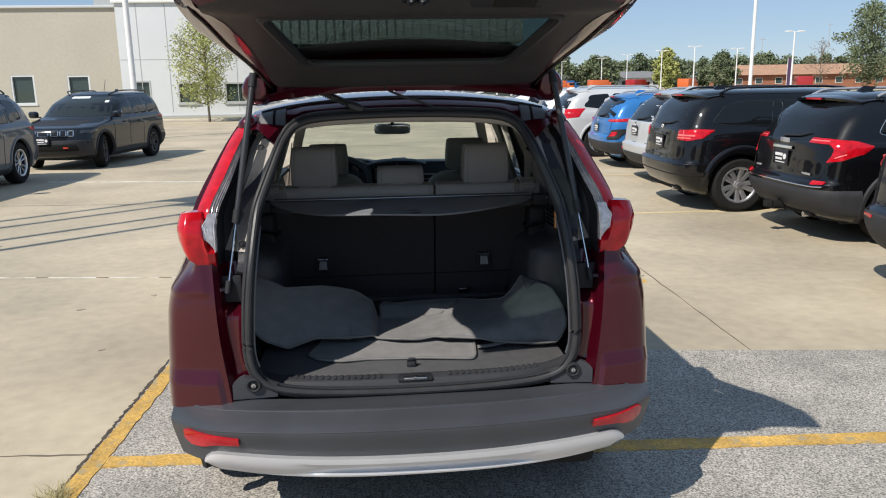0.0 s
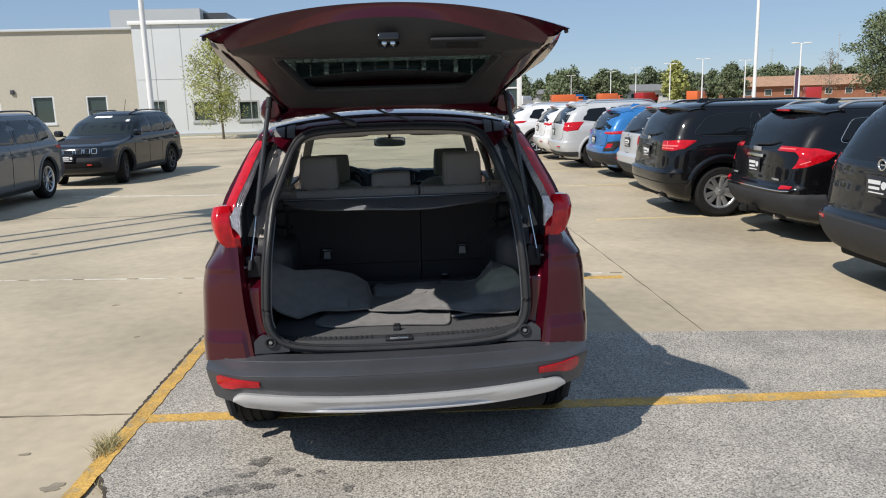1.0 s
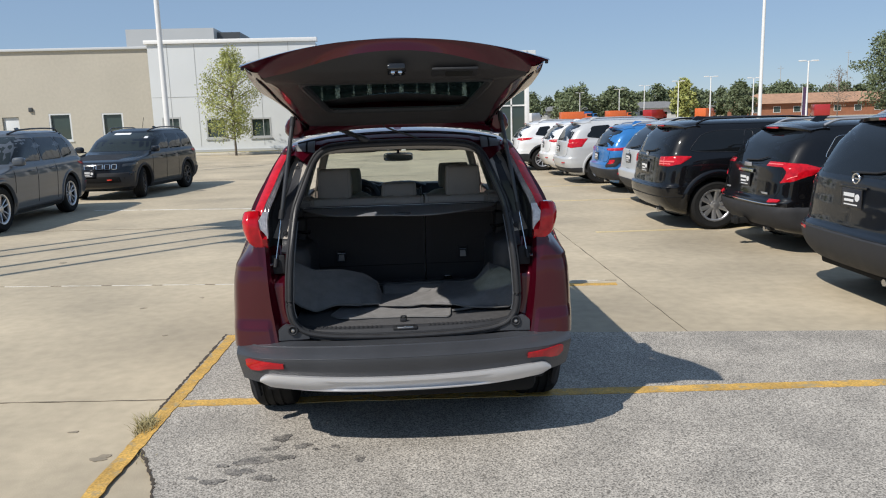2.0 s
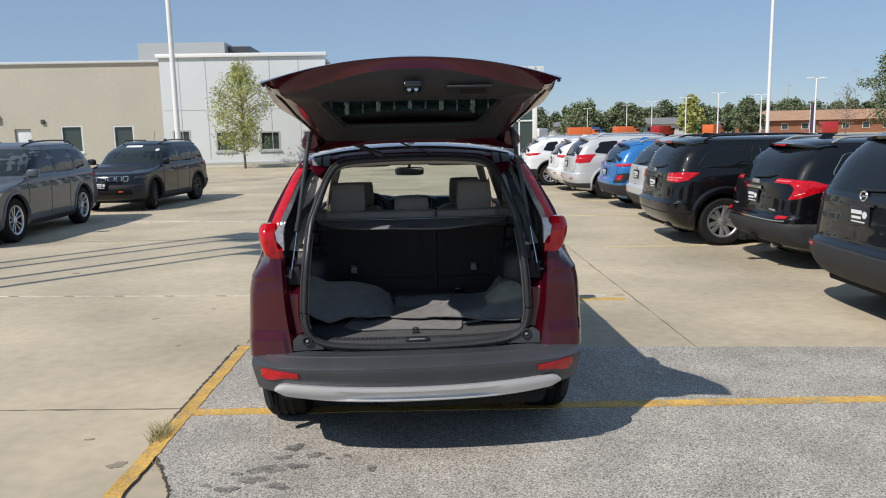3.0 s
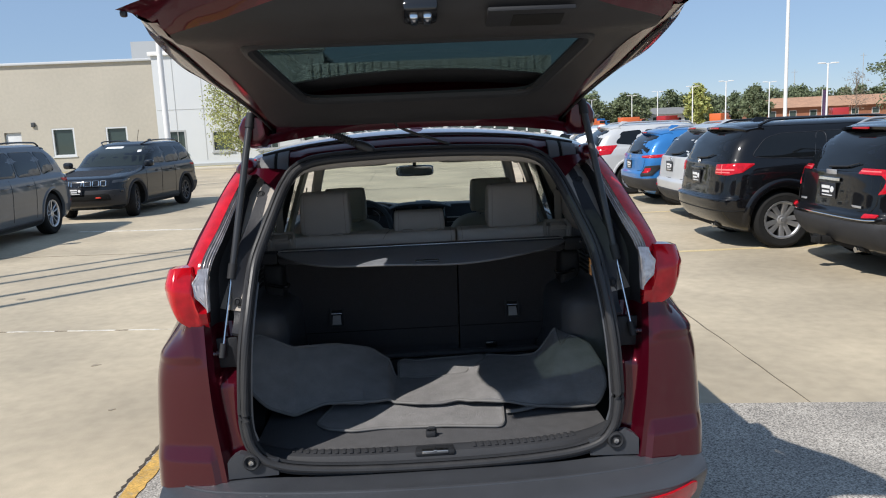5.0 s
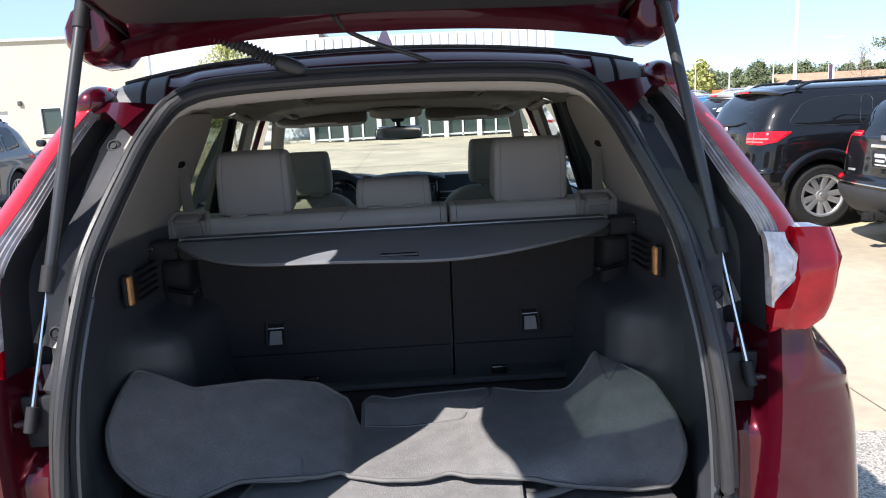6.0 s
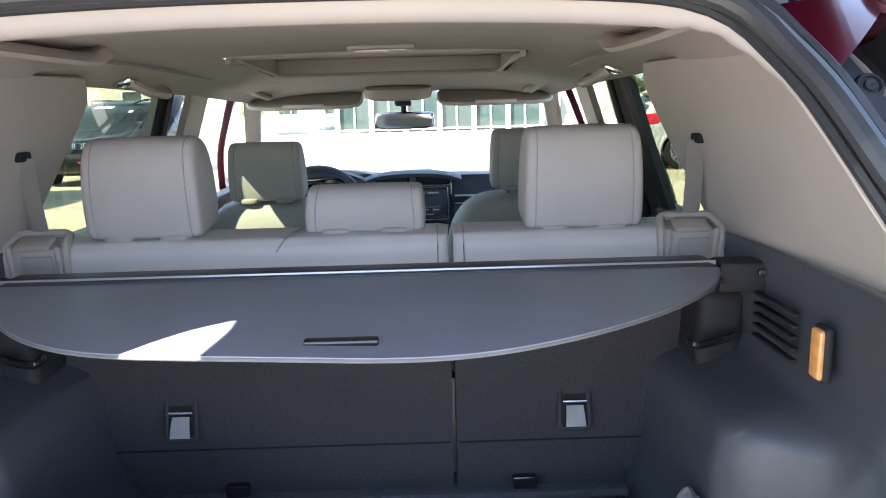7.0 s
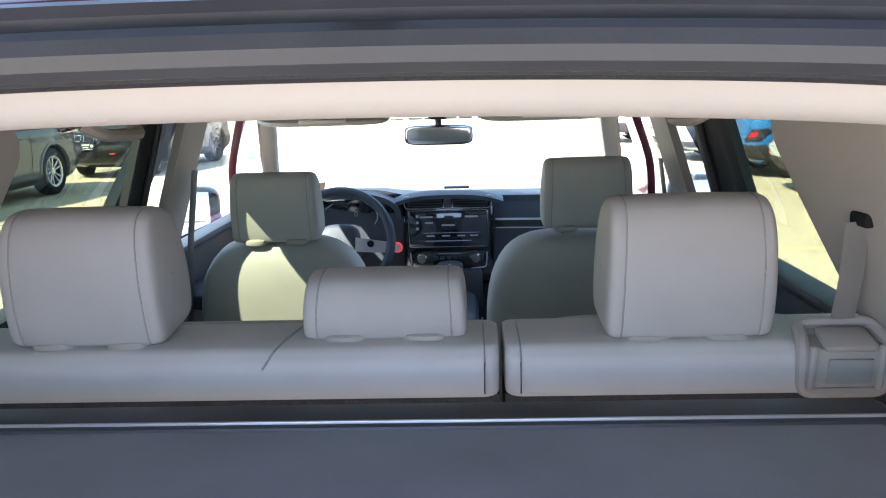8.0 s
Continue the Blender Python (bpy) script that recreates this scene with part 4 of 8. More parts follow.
def make_car(name, at, sh, colour, label, group, wheel_r=0.36, rim=None, spokes=5, barrel=None, fork=0.13, thick=0.016, windows=(), window_trim=None, tail=None, lower=None, lower_z=0.60, front=None, rails=SILVER, flare=None, flare_w=0.075, turn=0.0, glass_c=0.60, sill=PLASTIC):
    ob = thing(name, label, "car", group, at=at)
    part("body", sh.body(wheel_r), colour, ob, angle=28)
    part("underbody", M().box((0, sh.L / 2, sh.clear + 0.03), (sh.W * 0.8, sh.L - 0.75, 0.08), 0.03), TYRE, ob)
    R = wheel_r + 0.055
    for yw in (sh.y_rear, sh.y_front):
        def one(side):
            s = 1 if side(M().add([(1, 0, 0)], [])).v[0][0] > 0 else -1
            xo = sh.side(yw, wheel_r)
            part("wheel_well", side(half_well(M(), xo - 0.40, xo - 0.02, yw, wheel_r, R + 0.02)), TYRE, ob)
            wheel(ob, s * (xo - 0.012), yw, wheel_r, 0.225, s, rim or RIM, spokes, barrel, fork, thick, turn if yw == sh.y_front else 0.0)

            def lip(u, v):
                a = math.radians(-19 + 218 * u)
                rr = R - 0.012 + flare_w * v
                yy, zz = yw + rr * math.cos(a), max(sh.clear + 0.01, wheel_r + rr * math.sin(a))
                d = (-0.03, 0.016, 0.022, 0.018, -0.006)[round(v * 4)]
                return Vector((sh.side(yy, zz) + d, yy, zz))
            part("wheel_arch", side(M().grid(lip, 30, 4)), flare or colour, ob)
        both(one)
    b, H, L = sh.belt, sh.H, sh.L
    y0, y1 = sh.y_rear + R + 0.05, sh.y_front - R - 0.05

    def flank(side):
        part("sill", side(M().grid(lambda u, v: sh.flank(y0 + (y1 - y0) * u, sh.clear + 0.005 + 0.13 * v) + Vector(((-0.02, 0.014, 0.014, 0.012, -0.008)[round(v * 4)], 0, 0)), 24, 4)), sill, ob)
        for pts in windows:
            w = part("side_window", side(sh.decal(soft(pts, 0.07), sh.flank, 0.003)), DARK_GLASS, ob)
            if window_trim:
                ring = [sh.flank(*p) + Vector((0.004, 0, 0)) for p in soft([(c + (p - c) * 1.02, q) for c in [sum(e[0] for e in pts) / len(pts)] for p, q in pts], 0.07)]
                part("window_trim", side(M().tube(ring, 0.0035, 5, True, up=(1, 0, 0))), window_trim, w)
        for yd in (L * 0.345, L * 0.515, L * 0.69):
            part("door_gap", side(M().tube([sh.flank(yd + 0.02 * math.sin(z * 5), z) + Vector((0.0005, 0, 0)) for z in np.linspace(sh.clear + 0.17, b + 0.02, 9)], 0.005, 5)), TYRE, ob)
        for yd in (L * 0.365, L * 0.54):
            part("door_handle", side(M().tube([sh.flank(yd + d, b - 0.10) + Vector((o, 0, 0)) for d, o in ((0, -0.01), (0.03, 0.03), (0.10, 0.036), (0.17, 0.03), (0.20, -0.01))], 0.012, 8, flat=1.3)), colour, ob)
        yv = L * 0.68
        x0 = sh.side(yv, b)
        mir = part("door_mirror", side(M().cushion((x0 + 0.13, yv, b + 0.09), (0.22, 0.13, 0.16), 3, nu=12, nv=16).box((x0 + 0.02, yv, b + 0.03), (0.10, 0.07, 0.03), 0.01)), colour, ob)
        part("mirror_glass", side(M().box((x0 + 0.135, yv - 0.062, b + 0.09), (0.17, 0.006, 0.115), 0.003)), CHROME, mir)
        part("gate_gap", side(M().tube([sh.skin(c, z) for c, z in ((0.0, 0.69), (0.3, 0.69), (0.46, 0.70), (0.52, 0.76), (0.56, b - 0.06), (0.60, b + 0.05))], 0.005, 5)), TYRE, ob)
    both(flank)
    # glass of the rear and of the front
    g = glass_c
    part("rear_window", sh.decal(soft([(-g, b + 0.07), (-g * 0.5, b + 0.035), (g * 0.5, b + 0.035), (g, b + 0.07), (g, H - 0.14), (g * 0.5, H - 0.125), (-g * 0.5, H - 0.125), (-g, H - 0.14)], 0.05), sh.skin, 0.003), DARK_GLASS, ob)
    part("windscreen", sh.decal(soft([(-0.72, sh.level(0)[0] * 0 + b + 0.05), (0.72, b + 0.05), (0.66, H - 0.12), (-0.66, H - 0.12)], 0.05), sh.nose, 0.003), SHADE_GLASS, ob)
    sl = sh.slope

    def spo(u, v):
        a = u * 2 - 1
        x = a * sh.side(sl + 0.5, H - 0.13) * (0.98 - 0.06 * v)
        return Vector((x, sl + 0.26 - v * (0.30 - 0.10 * a * a) + 0.05 * a ** 4, H - 0.032 - 0.045 * abs(a) ** 3 - 0.028 * v * v))
    sp = part("spoiler", M().slab(spo, 20, 8, (0, 0.012, -0.028)), colour, ob)
    part("brake_lamp", M().box((0, sl - 0.042, H - 0.076), (0.30, 0.014, 0.022), 0.004), TAIL_RED, sp)
    part("wiper", M().tube([sh.skin(c, z) + Vector((0, -0.018, 0.01)) for c, z in ((-0.01, b + 0.06), (0.08, b + 0.075), (0.2, b + 0.115))], lambda u: 0.013 - 0.006 * u, 6), PLASTIC, ob)
    if lower:
        ce = 1 + sh.y_rear - R - sh.ry - sh.level(0.5)[1] - 0.03
        part("rear_bumper", sh.band(0, ce, sh.clear + 0.06, lower_z, 0.012, 34, 6), lower, ob, "unpainted dark grey bumper")
    part("rear_valance", M().box((0, 0.22, sh.clear + 0.10), (sh.W * 0.6, 0.16, 0.12), 0.04), TYRE, ob)
    part("exhaust", M().cyl((0.45, 0.12, sh.clear + 0.06), (0.45, 0.4, sh.clear + 0.07), 0.03), STEEL, ob)
    if tail:
        tail(ob, sh)
    if rails:
        for s in (-1, 1):
            pts = [(s * (sh.side(y, H - 0.09) - 0.045), y, float(np.interp(sh.side(y, H - 0.09) - 0.045, [0, sh.W], [H, H])) - 0.05 + dz) for y, dz in ((sl + 0.28, 0.0), (sl + 0.42, 0.065), (1.5, 0.075), (2.0, 0.072), (L * 0.49, 0.05), (L * 0.52, -0.02))]
            part("roof_rail", M().tube(rounded_path(pts, 0.08), 0.016, 8), rails, ob)
    part("roof_fin", M().slab(lambda u, v: (0.05 * (u - 0.5) * (1 - 0.85 * v), sl + 0.42 + 0.09 * v, H - 0.02 + 0.075 * v), 4, 5, (0, 0.15, -0.01)), colour, ob)
    if front:
        front(ob, sh)
    return ob


def suv_windows(sh, y0=0.52, dz=0.0):
    """Outlines of the quarter, rear door and front door windows."""
    L, b, t = sh.L, sh.belt + 0.06 + dz, sh.H - 0.145
    return [[(y0, b + 0.06), (L * 0.245, b), (L * 0.255, t), (y0 + 0.16, t - 0.03)], [(L * 0.262, b), (L * 0.435, b), (L * 0.435, t), (L * 0.272, t)], [(L * 0.45, b), (L * 0.655, b + 0.02), (L * 0.55, t - 0.01), (L * 0.45, t)]]


def tail_lamps(ob, sh, outline, centre=None, inner=(), bright=()):
    """A lamp at each rear corner, with its bright strips."""
    def one(side):
        lamp = part("tail_lamp", side(sh.decal(soft(outline, 0.025, 3), sh.skin, 0.010, 0.03, centre)), TAIL_RED, ob)
        for o in inner:
            part("lamp_arm", side(sh.decal(soft(o, 0.015, 3), sh.skin, 0.009, 0.025)), TAIL_RED, lamp)
        for o in bright:
            part("lamp_strip", side(sh.decal(soft(o, 0.006, 2), sh.skin, 0.0125, 0.006)), TAIL_BRIGHT, lamp)
    both(one)


def reflectors(ob, sh, z, c0=0.34, c1=0.52, h=0.032):
    def one(side):
        part("reflector", side(sh.decal(soft([(c0, z), (c1, z + 0.01), (c1, z + h), (c0, z + h)], 0.01, 2), sh.skin, 0.018, 0.02)), TAIL_RED, ob)
    both(one)


def badge(ob, sh, z, w=0.10, h=0.08):
    """A maker's badge as a plain bright ring."""
    ring = [(w / 2 * math.cos(a), sh.rear(0, z) - 0.008, z + h / 2 * math.sin(a)) for a in np.linspace(0, 2 * math.pi, 20, False)]
    part("badge", M().tube(ring, 0.009, 6, True, up=(0, 1, 0)).box((0, sh.rear(0, z) - 0.006, z), (w * 0.7, 0.008, 0.014), 0.003), EMBLEM, ob)


def tail_black(ob, sh):
    tail_lamps(ob, sh, [(0.31, 0.950), (0.60, 0.940), (0.92, 0.975), (1.04, 1.080), (0.85, 1.092), (0.32, 1.075)],
               bright=[[(0.32, 1.000), (0.76, 1.000), (0.76, 1.020), (0.32, 1.020)], [(0.32, 0.968), (0.66, 0.968), (0.66, 0.984), (0.32, 0.984)], [(0.452, 0.96), (0.468, 0.96), (0.468, 1.075), (0.452, 1.075)]])
    plate(ob, sh.rear(0, 0.90) - 0.012, 0.90)
    badge(ob, sh, 1.10, 0.07, 0.05)
    part("grab_bar", sh.band(0, 0.06, 0.995, 1.025, 0.02, 10, 3), PLASTIC_GLOSS, ob)
    part("bumper_crease", M().tube([sh.skin(c, 0.50) for c in np.linspace(-1.05, 1.05, 30)], 0.008, 6), TYRE, ob)
    part("bumper_ledge", sh.band(0, 0.92, 0.63, 0.662, 0.014, 24, 3), CAR_BLACK, ob)


def tail_terrain(ob, sh):
    tail_lamps(ob, sh, [(0.52, 0.86), (0.80, 0.885), (1.02, 0.95), (1.13, 1.03), (0.95, 1.085), (0.55, 1.10), (0.50, 1.065), (0.64, 1.0), (0.60, 0.93)], (0.80, 1.0),
               [[(0.22, 1.05), (0.56, 1.045), (0.57, 1.10), (0.24, 1.105)]], [[(0.24, 1.068), (0.54, 1.066), (0.54, 1.080), (0.24, 1.082)], [(0.66, 0.905), (0.86, 0.945), (0.86, 0.958), (0.66, 0.918)]])
    plate(ob, sh.rear(0, 0.86) - 0.012, 0.86)
    part("chrome_strip", sh.band(0, 0.05, 0.955, 0.998, 0.02, 12, 4), CHROME, ob)
    part("name_bar", M().box((0, sh.rear(0, 1.05) - 0.006, 1.05), (0.20, 0.008, 0.05), 0.004), SILVER, ob)
    for x, w in ((-0.52, 0.13), (0.52, 0.18)):
        part("name_bar", M().box((x, sh.rear(x, 0.73) - 0.003, 0.73), (w, 0.006, 0.022), 0.002), SILVER, ob)
    part("bumper_trim", M().tube([sh.skin(c, 0.615 + 0.02 * max(0, abs(c) - 0.45) * 2) + Vector((0, -0.012, 0)) for c in np.linspace(-0.62, 0.62, 34)], 0.012, 8, flat=0.7), CHROME, ob)
    reflectors(ob, sh, 0.63, 0.40, 0.62, 0.035)
    part("hitch", M().box((0, 0.06, 0.33), (0.09, 0.30, 0.07), 0.01).box((0, -0.04, 0.34), (0.13, 0.03, 0.10), 0.01), TYRE, ob, "black hitch stub")
    part("tow_bracket", M().box((0, 0.20, 0.36), (0.7, 0.06, 0.06), 0.01), TYRE, ob)


def tail_family(ob, sh):
    tail_lamps(ob, sh, [(0.60, 0.99), (0.80, 0.985), (1.05, 1.03), (1.16, 1.17), (0.90, 1.18), (0.64, 1.15)], bright=[[(0.64, 1.06), (0.98, 1.07), (0.98, 1.085), (0.64, 1.075)]])
    plate(ob, sh.rear(0, 0.94) - 0.012, 0.94)
    badge(ob, sh, 1.11, 0.10, 0.085)
    part("plate_recess", sh.band(0, 0.045, 1.022, 1.05, 0.016, 10, 3), PLASTIC_GLOSS, ob)
    reflectors(ob, sh, 0.58)


def tails_slim(z0, z1, c0, tip=0.03, plate_z=0.88, low=None):
    def fn(ob, sh):
        tail_lamps(ob, sh, [(c0, z0 + tip), (0.75, z0), (1.05, z0 + tip), (1.15, z1 + 0.01), (0.8, z1), (c0, z1 - 0.01)], bright=[[(c0 + 0.05, (z0 + z1) / 2), (0.95, (z0 + z1) / 2 + 0.01), (0.95, (z0 + z1) / 2 + 0.018), (c0 + 0.05, (z0 + z1) / 2 + 0.008)]])
        plate(ob, sh.rear(0, plate_z) - 0.012, plate_z)
        badge(ob, sh, sh.belt - 0.02, 0.09, 0.07)
        if low:
            def one(side):
                lamp = part("low_lamp_housing", side(sh.decal(soft([(0.50, 0.58), (0.95, 0.60), (1.05, 0.80), (0.58, 0.78)], 0.05), sh.skin, 0.014, 0.03)), PLASTIC, ob)
                part("low_lamp", side(sh.decal(soft([(0.58, 0.64), (0.80, 0.65), (0.84, 0.75), (0.60, 0.74)], 0.04), sh.skin, 0.022, 0.02)), TAIL_RED, lamp)
            both(one)
        else:
            reflectors(ob, sh, 0.52)
    return fn


def parked(x, y, heading=-92.0):
    return pose(x, y, 0, 0, 0, heading)


ROW = "cars in the row"
s = CarShape(4.75, 1.83, 1.595, 1.07, hood=1.02, wb=0.86, base=2.89, slope=0.34, roof=0.79)
wins = [[(0.46, 1.165), (0.66, 1.14), (1.36, 1.13), (1.40, 1.445), (0.86, 1.44), (0.64, 1.385)]] + suv_windows(s)[1:]
make_car("parked_car", parked(3.80, 7.72), s, CAR_BLACK, "glossy black seven-seat crossover with silver wheels", ROW, 0.36, RIM, 5, RIM_DARK, 0.16, 0.033, wins, RIM_DARK, tail_black, rails=PLASTIC_GLOSS, flare_w=0.13)
s = CarShape(4.63, 1.84, 1.57, 1.03, hood=1.00, wb=0.93, base=2.73, slope=0.42)
make_car("parked_car", parked(4.36, 5.50), s, CAR_BLACK, "glossy black compact crossover with a grey lower bumper", ROW, 0.36, RIM, 5, RIM_DARK, windows=suv_windows(s, 0.62), window_trim=CHROME, tail=tail_terrain, lower=PLASTIC_GREY, lower_z=0.60, rails=SILVER, flare=PLASTIC)
s = CarShape(4.95, 1.99, 1.69, 1.09, hood=1.04, wb=1.0, base=2.82, slope=0.40, roof=0.80)
make_car("parked_car", parked(3.88, 2.50), s, CAR_NAVY, "dark blue-black family crossover with a grey lower bumper", ROW, 0.38, RIM, 5, RIM_DARK, windows=suv_windows(s), tail=tail_family, lower=PLASTIC_GREY, lower_z=0.66, rails=SILVER, flare=PLASTIC)
s = CarShape(4.55, 1.84, 1.57, 1.01, hood=0.98, wb=0.92, base=2.70, slope=0.48)
make_car("parked_car", parked(4.35, 10.3), s, CAR_SILVER, "silver crossover with narrow tail lamps", ROW, 0.36, RIM, 5, RIM_DARK, windows=suv_windows(s, 0.66), tail=tails_slim(0.96, 1.06, 0.45), lower=PLASTIC_GREY, lower_z=0.52, flare=PLASTIC)
s = CarShape(4.17, 1.80, 1.49, 0.97, hood=0.95, wb=0.80, base=2.60, slope=0.40)
make_car("parked_car", parked(4.45, 12.9), s, CAR_BLUE, "bright blue small crossover with black lower cladding", ROW, 0.34, RIM, 5, RIM_DARK, windows=suv_windows(s, 0.58), tail=tails_slim(0.93, 0.99, 0.40, 0.01, 0.80, True), lower=PLASTIC_GREY, lower_z=0.56, flare=PLASTIC)
s = CarShape(4.77, 1.84, 1.60, 1.04, hood=1.00, wb=0.98, base=2.86, slope=0.44)
make_car("parked_car", parked(4.15, 15.55), s, CAR_SILVER, "pale silver crossover with red corner tail lamps", ROW, 0.37, RIM, 5, RIM_DARK, windows=suv_windows(s, 0.60), tail=tails_slim(0.90, 1.12, 0.52, 0.03), lower=PLASTIC_GREY, lower_z=0.42)
s = CarShape(4.55, 1.84, 1.54, 1.00, hood=0.97, wb=0.9, base=2.7, slope=0.50)
make_car("parked_car", parked(4.25, 18.1), s, CAR_WHITE, "white crossover with narrow tail lamps", ROW, 0.36, RIM, 5, RIM_DARK, windows=suv_windows(s, 0.66), tail=tails_slim(0.96, 1.04, 0.40), rails=None)
make_car("parked_car", parked(3.75, 20.6), s, CAR_WHITE, "white crossover with dark lower cladding", ROW, 0.36, RIM, 5, RIM_DARK, windows=suv_windows(s, 0.66), tail=tails_slim(0.95, 1.03, 0.40), lower=PLASTIC, lower_z=0.56, flare=PLASTIC)


def offroad_front(ob, sh):
    def on(c, z, d):
        return sh.nose(c, z) + Vector((0, d, 0))
    panel = part("grille_panel", sh.decal(soft([(-0.46, 0.735), (0.46, 0.735), (0.50, 0.875), (-0.50, 0.875)], 0.02), sh.nose, 0.008), PLASTIC_GLOSS, ob)
    for i in range(7):
        c = (i - 3) * 0.122
        slot = soft([(c - 0.046, 0.752), (c + 0.046, 0.752), (c + 0.046, 0.862), (c - 0.046, 0.862)], 0.012, 3)
        part("grille_slot", M().tube([on(p, q, 0.012) for p, q in slot], 0.009, 6, True, up=(0, 1, 0)), CHROME, panel)

    def one(side):
        part("head_lamp", side(sh.decal(soft([(0.52, 0.80), (0.78, 0.805), (1.0, 0.83), (1.0, 0.885), (0.78, 0.875), (0.54, 0.865)], 0.02), sh.nose, 0.008)), LAMP_DARK, ob, "slim dark headlamp")
        part("fog_lamp", side(sh.decal(soft([(0.70, 0.60), (0.80, 0.60), (0.80, 0.66), (0.70, 0.66)], 0.02), sh.nose, 0.012)), PLASTIC_GLOSS, ob)
        part("tow_hook", side(M().box(tuple(on(0.28, 0.50, 0.02)), (0.11, 0.05, 0.03), 0.012)), HOOK_RED, ob, "red tow hook")
    both(one)
    part("front_bumper", sh.decal(soft([(-0.86, 0.32), (0.86, 0.32), (0.88, 0.66), (-0.88, 0.66)], 0.05), sh.nose, 0.014), PLASTIC_GREY, ob)
    part("lower_intake", sh.decal(soft([(-0.50, 0.44), (0.50, 0.44), (0.46, 0.58), (-0.46, 0.58)], 0.03), sh.nose, 0.018), TYRE, ob)
    plate(ob, sh.L + 0.035, 0.655, 1)
    part("hood_stripe", sh.decal(soft([(-0.36, 0.955), (0.36, 0.955), (0.40, 1.06), (-0.40, 1.06)], 0.03), sh.nose, 0.002), PLASTIC, ob, "matt black hood panel")
    for c, z, w, h in ((0.06, 1.545, 0.15, 0.022), (-0.50, 1.45, 0.05, 0.025)):
        part("window_sticker", sh.decal(soft([(c - w, z - h), (c + w, z - h), (c + w, z + h), (c - w, z + h)], 0.015), sh.nose, 0.005, 0.002), PLATE_WHITE, ob, "white paper behind the windscreen")
    part("aerial", M().cyl((0.3, 1.0, sh.H - 0.02), (0.3, 0.85, sh.H + 0.30), 0.006), TYRE, ob)


def sleek_front(ob, sh):
    part("grille_panel", sh.decal(soft([(-0.30, 0.46), (0.30, 0.46), (0.48, 0.66), (0.42, 0.84), (-0.42, 0.84), (-0.48, 0.66)], 0.03), sh.nose, 0.008), PLASTIC_GLOSS, ob)

    def one(side):
        lamp = part("head_lamp", side(sh.decal(soft([(0.50, 0.74), (0.80, 0.77), (1.0, 0.84), (1.0, 0.90), (0.75, 0.85), (0.50, 0.80)], 0.02), sh.nose, 0.006)), LAMP_CLEAR, ob)
        part("lower_intake", side(sh.decal(soft([(0.58, 0.36), (0.90, 0.40), (0.92, 0.52), (0.62, 0.48)], 0.03), sh.nose, 0.008)), PLASTIC_GLOSS, ob)
    both(one)


FACING = "cars facing the lane"
s = CarShape(4.62, 1.86, 1.68, 1.08, hood=1.04, wb=0.95, base=2.71, slope=0.36, nose=0.90)
make_car("parked_car", pose(-6.66, 18.9, 0, 0, 0, 173), s, CAR_NAVY, "dark blue-black off-road crossover with a slotted grille", FACING, 0.37, RIM_DARK, 5, TYRE, 0.15, 0.02, suv_windows(s), tail=tails_slim(0.98, 1.06, 0.5), front=offroad_front, rails=RIM_DARK, lower=PLASTIC, flare=PLASTIC_GREY, turn=16)
s = CarShape(5.04, 2.0, 1.72, 1.08, hood=1.04, wb=1.05, base=2.89, slope=0.50, nose=0.88)
make_car("parked_car", pose(-7.79, 13.36, 0, 0, 0, 181), s, CAR_GREY, "grey three-row crossover with two-tone wheels", FACING, 0.39, RIM, 5, RIM_DARK, 0.15, 0.014, suv_windows(s, 0.72), PLASTIC_GLOSS, tail=tails_slim(0.95, 1.03, 0.4), front=sleek_front, rails=RIM_DARK, flare=CAR_GREY)
# ---- the burgundy car: outer skin ----
RUBBER = mat("seal_rubber", (0.030, 0.030, 0.032), 0.45, spec=0.5, var=0.1, scale=20, bump=0.1)
TRIM = mat("grained_black_trim", (0.024, 0.025, 0.028), 0.5, spec=0.25, var=0.08, scale=10, bump=0.3, bscale=900)
PILLAR = mat("satin_pillar_plastic", (0.024, 0.025, 0.030), 0.42, spec=0.45, var=0.08, scale=10, bump=0.3, bscale=900)
STRUT = mat("satin_strut_paint", (0.03, 0.031, 0.034), 0.35, spec=0.6, var=0.06)
SKID = mat("satin_skid_paint", (0.60, 0.60, 0.61), 0.32, metal=0.5, var=0.05, scale=4)
BUMPER = mat("bumper_plastic", (0.048, 0.051, 0.058), 0.32, spec=0.6, var=0.10, scale=5, bump=0.2, bscale=800, fine=0.1, fscale=500)
GATE_TRIM = mat("gate_inner_plastic", (0.030, 0.029, 0.030), 0.5, spec=0.4, var=0.08, scale=10, bump=0.3, bscale=900)
GLASS_CLEAR = glass("clear_glass", (0.90, 0.94, 0.92))
GLASS_TINT = glass("tinted_glass", (0.25, 0.295, 0.278))
GLASS_DOOR = glass("rear_door_glass", (0.52, 0.56, 0.47))

hero = thing("burgundy_suv", "burgundy compact crossover with its tailgate raised", "car")
base_w = smooth_keys([(0.25, 0.86), (0.40, 0.905), (0.70, 0.925), (0.90, 0.918), (0.98, 0.905), (1.08, 0.878), (1.28, 0.815), (1.41, 0.745), (1.54, 0.665), (1.62, 0.60)])
plan_w = smooth_keys([(-0.2, 0.82), (-0.1, 0.87), (0.0, 0.91), (0.1, 0.945), (0.3, 0.985), (0.6, 1.0), (3.3, 1.0), (3.8, 0.965), (4.1, 0.89), (4.37, 0.70)])


def skin(y, z):
    return base_w(z) * plan_w(y)


